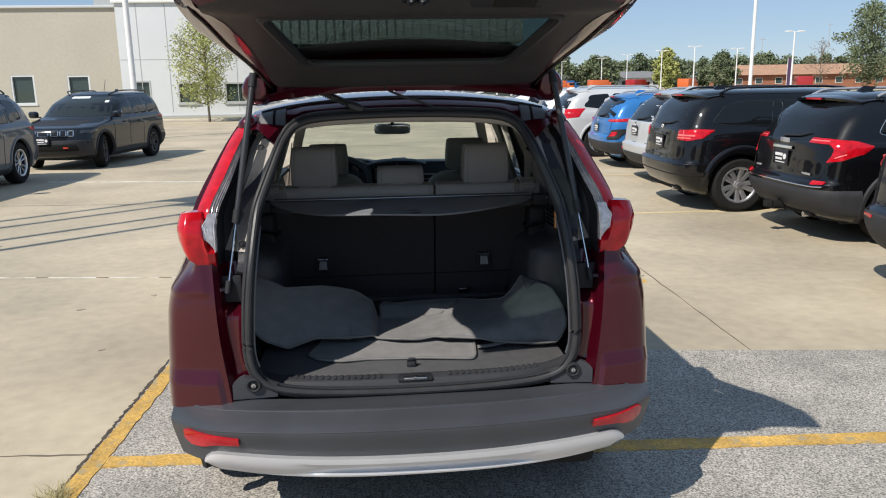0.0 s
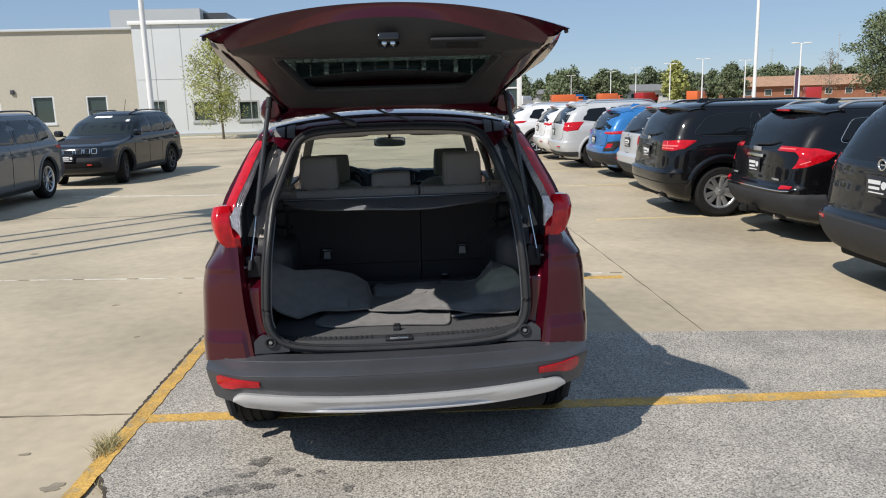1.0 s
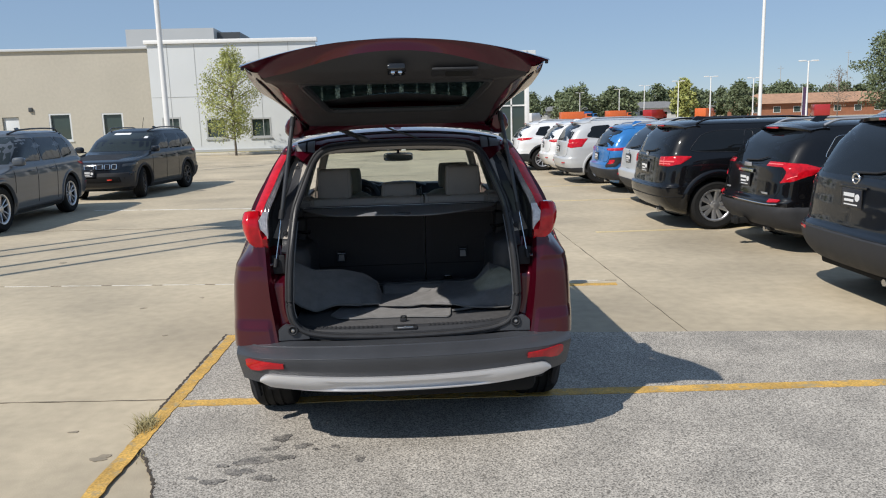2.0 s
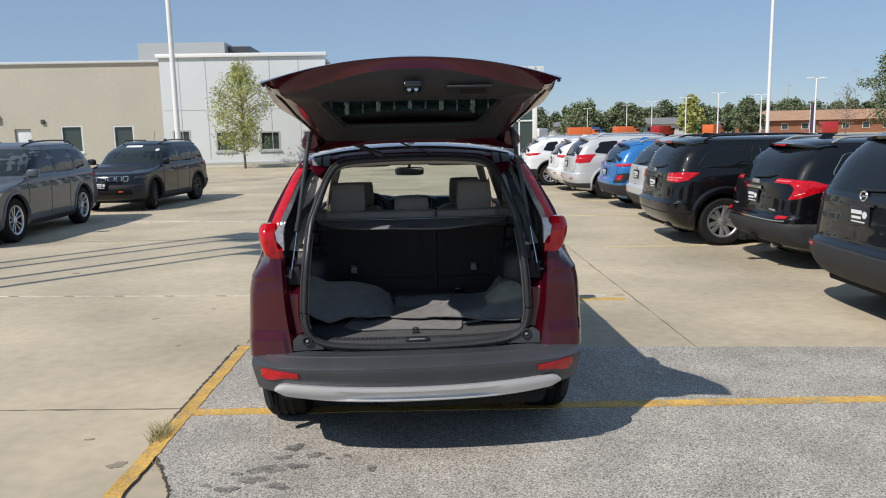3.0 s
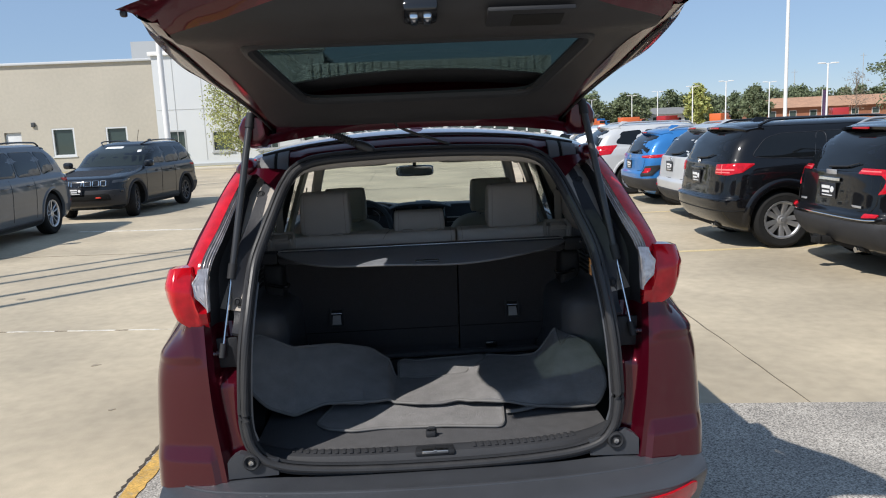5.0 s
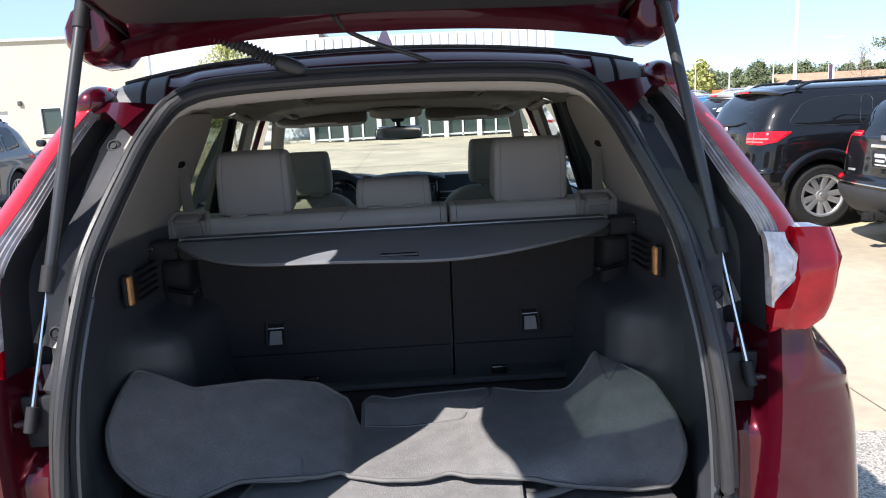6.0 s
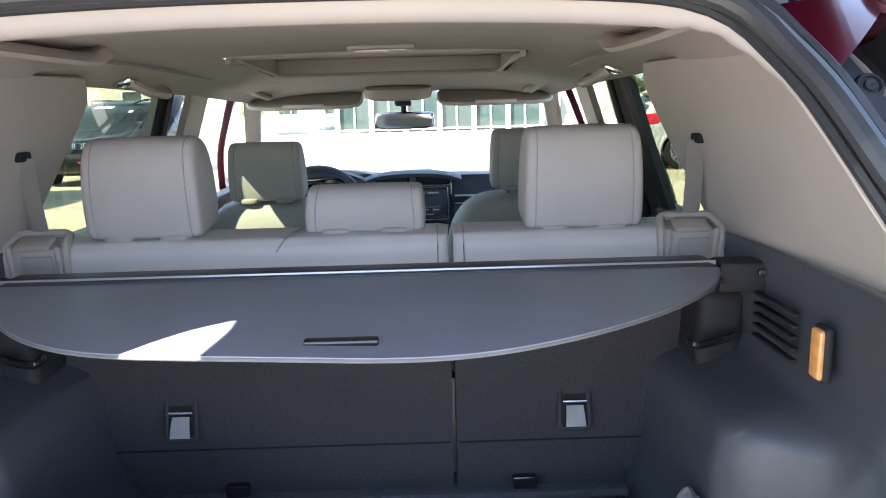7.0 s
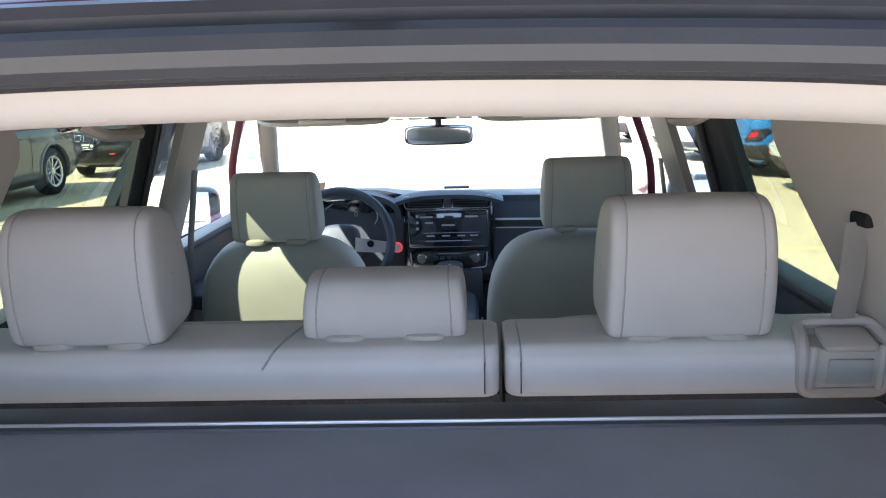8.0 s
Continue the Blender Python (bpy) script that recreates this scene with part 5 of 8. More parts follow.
def side_quad(s, quad, off=0.0, thick=0.035, nu=8, nv=8):
    """A panel of the flank between four (y, z) corners."""
    a, b, c, d = [Vector(q) for q in quad]

    def fn(u, v):
        p = a.lerp(b, u).lerp(d.lerp(c, u), v)
        return (s * (skin(p.x, p.y) + off), p.x, p.y)
    return M().slab(fn, nu, nv, (-s * thick, 0, 0), flip=s > 0)


def lerp3(a, b, u):
    return Vector(a).lerp(Vector(b), u)


# lines of the rear: seal, fold of the pillar trim, edge of the outer panel
seal_x = smooth_keys([(0.66, 0.520), (0.70, 0.566), (0.78, 0.588), (0.95, 0.580), (1.13, 0.562), (1.26, 0.547), (1.40, 0.500), (1.50, 0.462), (1.57, 0.420)])
seal_y = smooth_keys([(0.60, 0.03), (0.90, 0.035), (1.05, 0.05), (1.28, 0.16), (1.49, 0.31), (1.60, 0.43)])
edge_x = smooth_keys([(0.58, 0.655), (0.85, 0.692), (1.09, 0.706)])
edge_yy = smooth_keys([(0.58, 0.0), (0.70, 0.02), (0.95, 0.045), (1.10, 0.075)])
lamp_in = smooth_keys([(1.08, 0.690), (1.18, 0.686), (1.235, 0.686), (1.37, 0.648), (1.505, 0.604), (1.60, 0.558)])
lamp_mid = smooth_keys([(1.18, 0.712), (1.28, 0.706), (1.39, 0.666), (1.52, 0.616), (1.60, 0.572)])
lamp_out = smooth_keys([(1.28, 0.755), (1.41, 0.707), (1.54, 0.651), (1.60, 0.602)])
lamp_y = smooth_keys([(1.05, 0.075), (1.20, 0.085), (1.28, 0.11), (1.41, 0.235), (1.54, 0.375), (1.60, 0.45)])


def at_z(z0, z1, v):
    return z0 + (z1 - z0) * v


def quarter(u, v):
    """The outer rear corner panel: u from the edge beside the opening to the flank, v upwards."""
    z = at_z(0.585, 1.105, v)
    xe, ye = edge_x(z), edge_yy(z)
    X = base_w(z)
    lip = 0.012 * min(1.0, max(0.0, (0.725 - z) / 0.05)) + 0.006 * min(1.0, max(0.0, (z - 0.985) / 0.012))
    shoulder = 0.045 * max(0.0, (z - 1.0) / 0.105)
    kx = smooth_keys([(0, xe), (0.12, xe + 0.05), (0.32, X * 0.932 - shoulder), (0.50, X * 0.982 - shoulder), (0.68, X * 1.0), (1.0, X)])
    ky = smooth_keys([(0, ye), (0.12, ye + 0.006), (0.32, ye + 0.045), (0.50, ye + 0.15), (0.68, ye + 0.42), (1.0, 1.15)])
    return Vector((kx(u) + lip * (u > 0.05) * max(0.0, 1 - u / 0.5), ky(u) - lip * (u < 0.5) * (u > 0.05), z))


WHEEL_R, REAR_Y, FRONT_Y = 0.362, 0.76, 3.42


def cut_arch(m, r=0.415):
    keep = []
    for q in m.f:
        c = sum((Vector(m.v[i]) for i in q), Vector((0, 0, 0))) / len(q)
        if not any((c.y - yw) ** 2 + (c.z - WHEEL_R) ** 2 < r * r and c.y > 0.2 for yw in (REAR_Y, FRONT_Y)):
            keep.append(q)
    m.f = keep
    return m


for s in (-1, 1):
    side = (lambda m: m) if s > 0 else (lambda m: m.flipped())
    # outer rear corner and its folded edge
    part("quarter_panel", side(cut_arch(M().grid(quarter, 48, 52))), BURGUNDY, hero)
    fold = M().grid(lambda u, v: lerp3(quarter(0, v), quarter(0, v) + Vector((-0.016, 0.022, 0)), u), 3, 52)
    part("panel_return", side(fold), BURGUNDY, hero)
    # inner gutter panel, lower half painted
    zlo, zhi = 0.60, 1.09

    def gutter(u, v):
        z = at_z(zlo, zhi, v)
        a = Vector((seal_x(max(z, 0.66)) + 0.012, seal_y(z) + 0.005, z))
        b = Vector((edge_x(z) - 0.016, edge_yy(z) + 0.022, z))
        deep = min(1.0, max(0.0, (z - 0.90) / 0.05))
        return a.lerp(b, u) + Vector((0, (0.026 + 0.060 * deep * deep * (3 - 2 * deep)) * math.sin(math.pi * u) ** (0.7 - 0.4 * deep), 0))
    part("gutter_panel", side(M().grid(gutter, 14, 40)), BURGUNDY, hero)
    # upper half: black pillar trim with a fold, and the recess beside the lamp

    def pillar(u, v):
        z = at_z(1.07, 1.49 + 0.055 * u, v)
        a = Vector((seal_x(z) + 0.012, seal_y(z) + 0.002, z))
        b = Vector((lamp_in(z) - 0.05 - 0.015 * (1 - v), lamp_y(z) + 0.01, z))
        return a.lerp(b, u) + Vector((0, 0.050 * min(1.0, u / 0.16) * min(1.0, v / 0.06), 0))
    part("pillar_trim", side(M().slab(pillar, 25, 24, 0.012)), PILLAR, hero)

    def recess(u, v):
        z = at_z(1.06, 1.56, v)
        a = Vector((lamp_in(z) - 0.052 - 0.015 * (1 - v), lamp_y(z) + 0.064, z))
        b = Vector((lamp_in(z), lamp_y(z) + 0.02, z))
        return a.lerp(b, u) + Vector((0, 0.075 * min(1.0, u / 0.3) * min(1.0, (1 - u) / 0.12), 0))
    part("pillar_recess", side(M().grid(recess, 20, 20)), TRIM, hero)
    for (bx, by, bz) in ((0.553, 0.372, 1.480), (0.606, 0.133, 1.16)):
        part("trim_clip", side(M().lathe([(0.001, 0.006), (0.006, 0.006), (0.007, 0.003), (0.009, 0.003), (0.010, 0.006), (0.013, 0.005), (0.015, 0.0)], pose(bx, by - 0.004, bz, 62 if bz > 1.3 else 80), 18)), TRIM, hero, "round plastic trim clip")
    # painted roof corner with hinge covers

    def corner(u, v):
        w = min(1.0, v / 0.7)
        z = at_z(1.485 + 0.06 * min(1.0, u * 1.5), 1.556 + 0.012 * u, w)
        a = Vector((seal_x(min(z, 1.57)) + 0.01, seal_y(z) + 0.0, z))
        b = Vector((lamp_mid(min(z, 1.60)) + 0.02, lamp_y(z) + 0.015, z))
        return a.lerp(b, u) + Vector((0, -0.010 * math.sin(math.pi * u) + 0.05 * max(0.0, (v - 0.7) / 0.3), 0.006 * math.sin(math.pi * u)))
    part("roof_corner", side(M().grid(corner, 12, 10)), BURGUNDY, hero)
    part("corner_cap", side(M().cushion((0.598, 0.475, 1.560), (0.085, 0.19, 0.075), 2.6, (-8, 42, 0), 14, 22)), BURGUNDY, hero)
    # the strut's lower mount
    part("strut_mount", side(M().cyl((0.735, 0.135, 0.997), (0.694, 0.112, 0.997), 0.040, 0.032, 16)), BURGUNDY, hero)
    part("mount_plate", side(M().box((0.650, 0.122, 0.997), (0.070, 0.014, 0.100), 0.006)), TRIM, hero, "black strut mount plate")
    # lamps
    lamp = part("tail_lamp", side(M().slab(lambda u, v: Vector((lamp_mid(at_z(1.262, 1.60, v)), lamp_y(at_z(1.262, 1.60, v)) - 0.012, at_z(1.262, 1.60, v))).lerp(Vector((lamp_out(at_z(1.262, 1.60, v)), lamp_y(at_z(1.262, 1.60, v)) + 0.018, at_z(1.262, 1.60, v))), u) + Vector((0, -0.008 * math.sin(math.pi * u), 0)), 6, 20, 0.03)), TAIL_RED, hero, "red tail lamp that climbs the pillar")

    def clear(u, v):
        z = at_z(1.268, 1.595, v)
        p = Vector((lamp_in(z), lamp_y(z) + 0.018, z)).lerp(Vector((lamp_mid(z), lamp_y(z) - 0.01, z)), u)
        return p + Vector((0, 0.0016 * math.sin(u * 25), 0))
    part("clear_lens", side(M().slab(clear, 14, 24, 0.02)), TAIL_CLEAR, lamp, "clear ribbed inner lens")

    def block(u, v):
        lo = smooth_keys([(0, 1.095), (0.35, 1.102), (0.75, 1.135), (0.92, 1.165), (1.0, 1.185)])
        hi = smooth_keys([(0, 1.185), (0.18, 1.19), (0.24, 1.235), (0.30, 1.295), (0.6, 1.296), (0.9, 1.29), (1.0, 1.275)])
        x = 0.692 + 0.122 * u
        z = lo(u) + (hi(u) - lo(u)) * v - 0.010
        y = 0.042 + 0.035 * (1 - u) ** 2 + 0.03 * max(0, v - 0.55) + 0.05 * max(0, u - 0.70) ** 1.5 * 5 + 0.02 * abs(2 * v - 1) ** 3 - 0.008 * math.exp(-((v - 0.62) / 0.12) ** 2)
        return (x, y, z)
    part("lamp_body", side(M().slab(block, 22, 10, (0, 0.05, 0))), TAIL_RED, lamp)
    part("lamp_side", side(M().slab(lambda u, v: lerp3(block(1.0, v), (0.822, 0.34, 1.19 + 0.06 * v), u) + Vector((0.006 * math.sin(math.pi * u), 0, 0)), 10, 5, (-0.02, 0, 0))), TAIL_RED, lamp)
    ends = smooth_keys([(1.15, 0.692), (1.175, 0.706), (1.20, 0.728), (1.228, 0.734), (1.245, 0.724), (1.262, 0.714), (1.30, 0.706)])

    def clear_low(u, v):
        z = at_z(1.142, 1.278, v)
        x0 = lamp_in(z)
        x = x0 + (ends(z) - x0) * u
        return (x, 0.040 + 0.035 * (1 - (x - 0.692) / 0.122) ** 2 + 0.020 * v ** 1.5 + 0.0014 * math.sin(x * 900), z)
    part("reversing_lens", side(M().slab(clear_low, 12, 14, (0, 0.02, 0))), REVERSE_LENS, lamp, "clear reversing lens")
    # flank: lower body, then the pillars round the windows
    low = cut_arch(M().grid(lambda u, v: (skin(1.15 + 3.1 * u, 0.27 + 0.80 * v), 1.15 + 3.1 * u, 0.27 + 0.80 * v), 80, 18))
    part("body_side", side(low), BURGUNDY, hero)
    for name, quad in (("d_pillar", [(0.27, 1.14), (0.52, 1.10), (0.66, 1.46), (0.42, 1.56)]),
                       ("c_pillar", [(0.94, 1.06), (1.12, 1.06), (1.22, 1.55), (1.00, 1.55)]),
                       ("b_pillar", [(1.84, 1.06), (2.06, 1.06), (2.06, 1.55), (1.90, 1.55)]),
                       ("a_pillar", [(3.14, 1.06), (3.36, 1.06), (2.76, 1.53), (2.64, 1.53)]),
                       ("roof_side", [(0.42, 1.545), (2.76, 1.535), (2.72, 1.60), (0.48, 1.60)]),
                       ("quarter_sill", [(0.50, 1.05), (0.98, 1.05), (0.97, 1.16), (0.54, 1.18)])):
        part(name, side(side_quad(1, quad, 0.0, 0.03, 14, 8)), PLASTIC_GLOSS if name == "b_pillar" else BURGUNDY, hero)
    for name, quad, g in (("quarter_window", [(0.54, 1.17), (0.97, 1.15), (1.02, 1.54), (0.62, 1.52)], GLASS_DOOR),
                          ("rear_door_window", [(1.10, 1.15), (1.86, 1.15), (1.91, 1.548), (1.20, 1.548)], GLASS_DOOR),
                          ("front_door_window", [(2.04, 1.12), (3.16, 1.10), (2.67, 1.545), (2.04, 1.545)], GLASS_CLEAR)):
        g1 = part(name, side(side_quad(1, quad, -0.010, 0.004, 10, 8)), g, hero)
    part("door_belt", side(side_quad(1, [(1.12, 1.05), (3.2, 1.05), (3.2, 1.10), (1.10, 1.16)], 0.0, 0.03, 30, 4)), BURGUNDY, hero)
    part("sill_cladding", side(side_quad(1, [(1.19, 0.24), (2.98, 0.24), (2.98, 0.36), (1.19, 0.36)], 0.012, 0.03, 20, 4)), PLASTIC, hero)
    for yw in (REAR_Y, FRONT_Y):
        arc = []
        for i in range(23):
            a = math.radians(-22 + 224 * i / 22)
            yy, zz = yw + 0.435 * math.cos(a), WHEEL_R + 0.435 * math.sin(a)
            arc.append((skin(yy, max(zz, 0.25)) - 0.002, yy, zz))
        part("wheel_arch", side(M().tube(arc, 0.034, 8, flat=0.7, up=(1, 0, 0))), PLASTIC, hero)
        part("wheel_well", side(half_well(M(), 0.62, 0.865, yw, WHEEL_R, 0.425)), TYRE, hero)
        wheel(hero, s * 0.905, yw, WHEEL_R, 0.235, s, RIM, 5)
    # door mirror
    part("door_mirror", side(M().cushion((1.00, 3.02, 1.14), (0.20, 0.12, 0.15), 3.2).box((0.89, 3.04, 1.08), (0.10, 0.06, 0.03), 0.01)), PLASTIC_GLOSS, hero)
    part("mirror_glass", side(M().box((1.00, 2.957, 1.14), (0.165, 0.006, 0.115), 0.003)), CHROME, hero)

# roof, with the sunroof's opening
roof_z = smooth_keys([(0.46, 1.651), (0.60, 1.671), (0.9, 1.685), (1.3, 1.690), (2.2, 1.658), (2.74, 1.568)])


def roof_p(x, y):
    return Vector((x, y, roof_z(y) - 0.050 * (abs(x) / 0.60) ** 2 - 0.012 * (abs(x) / 0.60) ** 6))


rm = M()
xs = np.linspace(-0.60, 0.60, 25)
ys = np.linspace(0.50, 2.74, 41)
for i in range(24):
    for j in range(40):
        cx, cy = (xs[i] + xs[i + 1]) / 2, (ys[j] + ys[j + 1]) / 2
        if abs(cx) < 0.36 and 1.45 < cy < 2.0:
            continue
        q = [roof_p(xs[i], ys[j]), roof_p(xs[i + 1], ys[j]), roof_p(xs[i + 1], ys[j + 1]), roof_p(xs[i], ys[j + 1])]
        rm.add(q, [(0, 1, 2, 3)])
part("roof", rm, BURGUNDY, hero)
part("sunroof_glass", M().slab(lambda u, v: roof_p(-0.35 + 0.7 * u, 1.46 + 0.53 * v) + Vector((0, 0, 0.002)), 10, 8, 0.005), glass("sunroof_tint", (0.10, 0.11, 0.11)), hero)


def roof_lip(u, v):
    x = (u * 2 - 1) * 0.60
    top = roof_p(x, 0.50)
    k = min(1.0, max(0.0, (abs(x) - 0.39) / 0.06))
    low = Vector((x, 0.420 + 0.02 * k, 1.588 - 0.034 * k * k * (3 - 2 * k)))
    p = top.lerp(low, v)
    return p + Vector((0, -0.012 * math.sin(math.pi * v), 0.006 * math.sin(math.pi * v)))


part("roof_edge", M().grid(roof_lip, 60, 8), BURGUNDY, hero)
HINGE_GREY = mat("hinge_cover_grey", (0.13, 0.13, 0.135), 0.5, var=0.05, bump=0.2, bscale=700)
for s in (-1, 1):
    side = (lambda m: m) if s > 0 else (lambda m: m.flipped())
    for x0, x1 in ((0.462, 0.501), (0.512, 0.564)):
        part("hinge_cover", side(M().slab(lambda u, v: roof_lip(0.5 + (x0 + (x1 - x0) * u) / 1.2, 0.10 + 0.88 * v) + Vector((0, -0.010, 0.003)), 4, 6, (0, 0.012, -0.002))), HINGE_GREY, hero, "flush grey hinge cover", bevel=0.002)
    part("cover_gap", side(M().slab(lambda u, v: roof_lip(0.5 + (0.500 + 0.013 * u) / 1.2, 0.04 + 0.94 * v) + Vector((0, -0.003, 0.002)), 2, 6, (0, 0.008, 0))), TYRE, hero)
part("roof_gasket", M().tube([roof_p(x, 0.50) + Vector((0, -0.004, 0.004)) for x in np.linspace(-0.56, 0.56, 24)], 0.005, 6), RUBBER, hero)
part("roof_fin", M().slab(lambda u, v: (0.05 * (u - 0.5) * (1 - 0.8 * v), 0.95 + 0.14 * v, 1.683 + 0.062 * v), 4, 5, (0, -0.16, 0)), BURGUNDY, hero, "painted aerial fin")
part("windscreen", M().slab(lambda u, v: lerp3(((u * 2 - 1) * 0.73, 3.52 - 0.22 * (u * 2 - 1) ** 2, 1.085), ((u * 2 - 1) * 0.60, 2.72 - 0.05 * (u * 2 - 1) ** 2, 1.545), v), 16, 8, 0.006), GLASS_CLEAR, hero)
part("hood", M().grid(lambda u, v: ((u * 2 - 1) * 0.80 * plan_w(3.35 + 0.9 * v), 3.35 + 0.95 * v, 1.085 - 0.17 * v ** 1.8 - 0.05 * abs(u * 2 - 1) ** 4), 20, 14), BURGUNDY, hero)
part("front_fascia", M().slab(lambda u, v: ((u * 2 - 1) * (0.875 - 0.03 * v), 4.40 - 0.50 * abs(u * 2 - 1) ** 2.6 - 0.10 * v ** 2, 0.26 + 0.58 * v), 30, 10, 0.05), BURGUNDY, hero)
part("nose_panel", M().grid(lambda u, v: lerp3(((u * 2 - 1) * 0.845, 4.30 - 0.50 * abs(u * 2 - 1) ** 2.6, 0.84), ((u * 2 - 1) * 0.80 * plan_w(4.25), 4.30 - 0.42 * abs(u * 2 - 1) ** 2.6 - 0.12, 0.915 - 0.05 * abs(u * 2 - 1) ** 4), v), 30, 4), BURGUNDY, hero)
grille = part("grille", M().slab(lambda u, v: ((u * 2 - 1) * 0.52, 4.412 - 0.50 * abs((u * 2 - 1) * 0.52 / 0.86) ** 2.6 - 0.10 * (0.55 + 0.38 * v) ** 2, 0.58 + 0.22 * v), 20, 6, 0.02), PLASTIC_GLOSS, hero, "gloss black grille")
for i in range(4):
    part("grille_bar", M().tube([(x, 4.42 - 0.50 * abs(x / 0.86) ** 2.6 - 0.10 * (0.60 + 0.09 * i) ** 2, 0.605 + 0.052 * i) for x in np.linspace(-0.50, 0.50, 20)], 0.008, 6), CHROME if i == 3 else PLASTIC, grille)
part("front_intake", M().slab(lambda u, v: ((u * 2 - 1) * 0.60, 4.412 - 0.50 * abs((u * 2 - 1) * 0.60 / 0.86) ** 2.6, 0.30 + 0.16 * v), 20, 4, 0.02), PLASTIC, hero)
for s in (-1, 1):
    part("head_lamp", M().slab(lambda u, v: (s * (0.54 + 0.30 * u), 4.36 - 0.50 * ((0.54 + 0.30 * u) / 0.86) ** 2.6 - 0.02 * v, 0.735 + 0.10 * v + 0.03 * u), 14, 5, (0, -0.04, 0)), LAMP_CLEAR, hero, "clear headlamp")
part("wiper_cowl", M().slab(lambda u, v: ((u * 2 - 1) * 0.74, 3.42 - 0.18 * (u * 2 - 1) ** 2 + 0.10 * v, 1.078 + 0.006 * v), 16, 2, 0.02), PLASTIC, hero)
part("underbody", M().box((0, 2.1, 0.29), (1.56, 3.7, 0.06), 0.02), PLASTIC, hero)
part("exhaust_box", M().box((0.25, 0.25, 0.32), (0.9, 0.4, 0.14), 0.05), TYRE, hero)

# rubber seal round the opening
zs = [0.70, 0.74, 0.80, 0.88, 0.96, 1.04, 1.12, 1.20, 1.28, 1.36, 1.42, 1.48]
half = [(0.0, 0.045, 0.608), (0.20, 0.043, 0.612), (0.36, 0.040, 0.622), (0.47, 0.036, 0.638), (0.535, 0.032, 0.664)]
half += [(seal_x(z), seal_y(z), z) for z in zs] + [(0.452, 0.345, 1.520), (0.428, 0.372, 1.552), (0.385, 0.392, 1.574), (0.31, 0.405, 1.585), (0.16, 0.415, 1.592), (0.0, 0.418, 1.594)]
loop = smooth_line(half + [(-x, y, z) for x, y, z in half[-2:0:-1]], 0.022, True)


def grown(path, d, dy=0.0):
    c = Vector((0, 0, 1.1))
    out = []
    n = len(path)
    for i in range(n):
        a, p, b = Vector(path[i - 1]), Vector(path[i]), Vector(path[(i + 1) % n])
        t = (b - a).normalized()
        o = t.cross(Vector((0, -1, 0.0)))
        o = Vector((o.x, 0, o.z)).normalized()
        if o.dot(Vector((p.x, 0, p.z - 1.1))) < 0:
            o = -o
        out.append(p + o * d + Vector((0, dy, 0)))
    return out


part("door_seal", M().tube(grown(loop, 0.002, -0.012), 0.012, 10, True), RUBBER, hero, "black rubber tailgate seal")
part("seal_lip", M().tube(grown(loop, 0.020, 0.002), 0.0085, 8, True), RUBBER, hero, "outer lip of the rubber seal")
part("seal_flange", M().tube(grown(loop, -0.006, 0.012), 0.007, 8, True), TRIM, hero)

# bumper: plastic top shelf, face, silver skirt, lamps, buttons
def bumper_y(x, z):
    k = abs(x) / 0.86
    bow = smooth_keys([(0.34, -0.10), (0.42, -0.150), (0.50, -0.185), (0.555, -0.203), (0.566, -0.204), (0.578, -0.186), (0.603, -0.095)])
    return bow(z) + 0.115 * k ** 2.4 + 0.30 * max(0.0, k - 0.80) ** 1.8 / 0.20 ** 0.8


def bumper_face(u, v):
    a = (u * 2 - 1)
    x = a * (0.875 - 0.03 * (1 - v))
    k = abs(a)
    z = (0.40 + 0.03 * k ** 3) + (0.603 - 0.004 * k ** 3 - 0.40 - 0.03 * k ** 3) * v
    return (x, bumper_y(x, z), z)


def bumper_shelf(u, v):
    a = (u * 2 - 1)
    k = abs(a)
    x = a * 0.875 * (1 - 0.22 * v * min(1, k * 1.1))
    z0 = 0.603 - 0.004 * k ** 3
    z = z0 + (-0.010 + 0.020 * min(1.0, (k / 0.8) ** 4)) * smooth_keys([(0, 0), (0.3, 0.5), (1, 1.0)])(v)
    y0 = bumper_y(a * 0.875, z0)
    y1 = 0.036 - 0.010 * k ** 2
    return (x, y0 + (y1 - y0) * v, z)


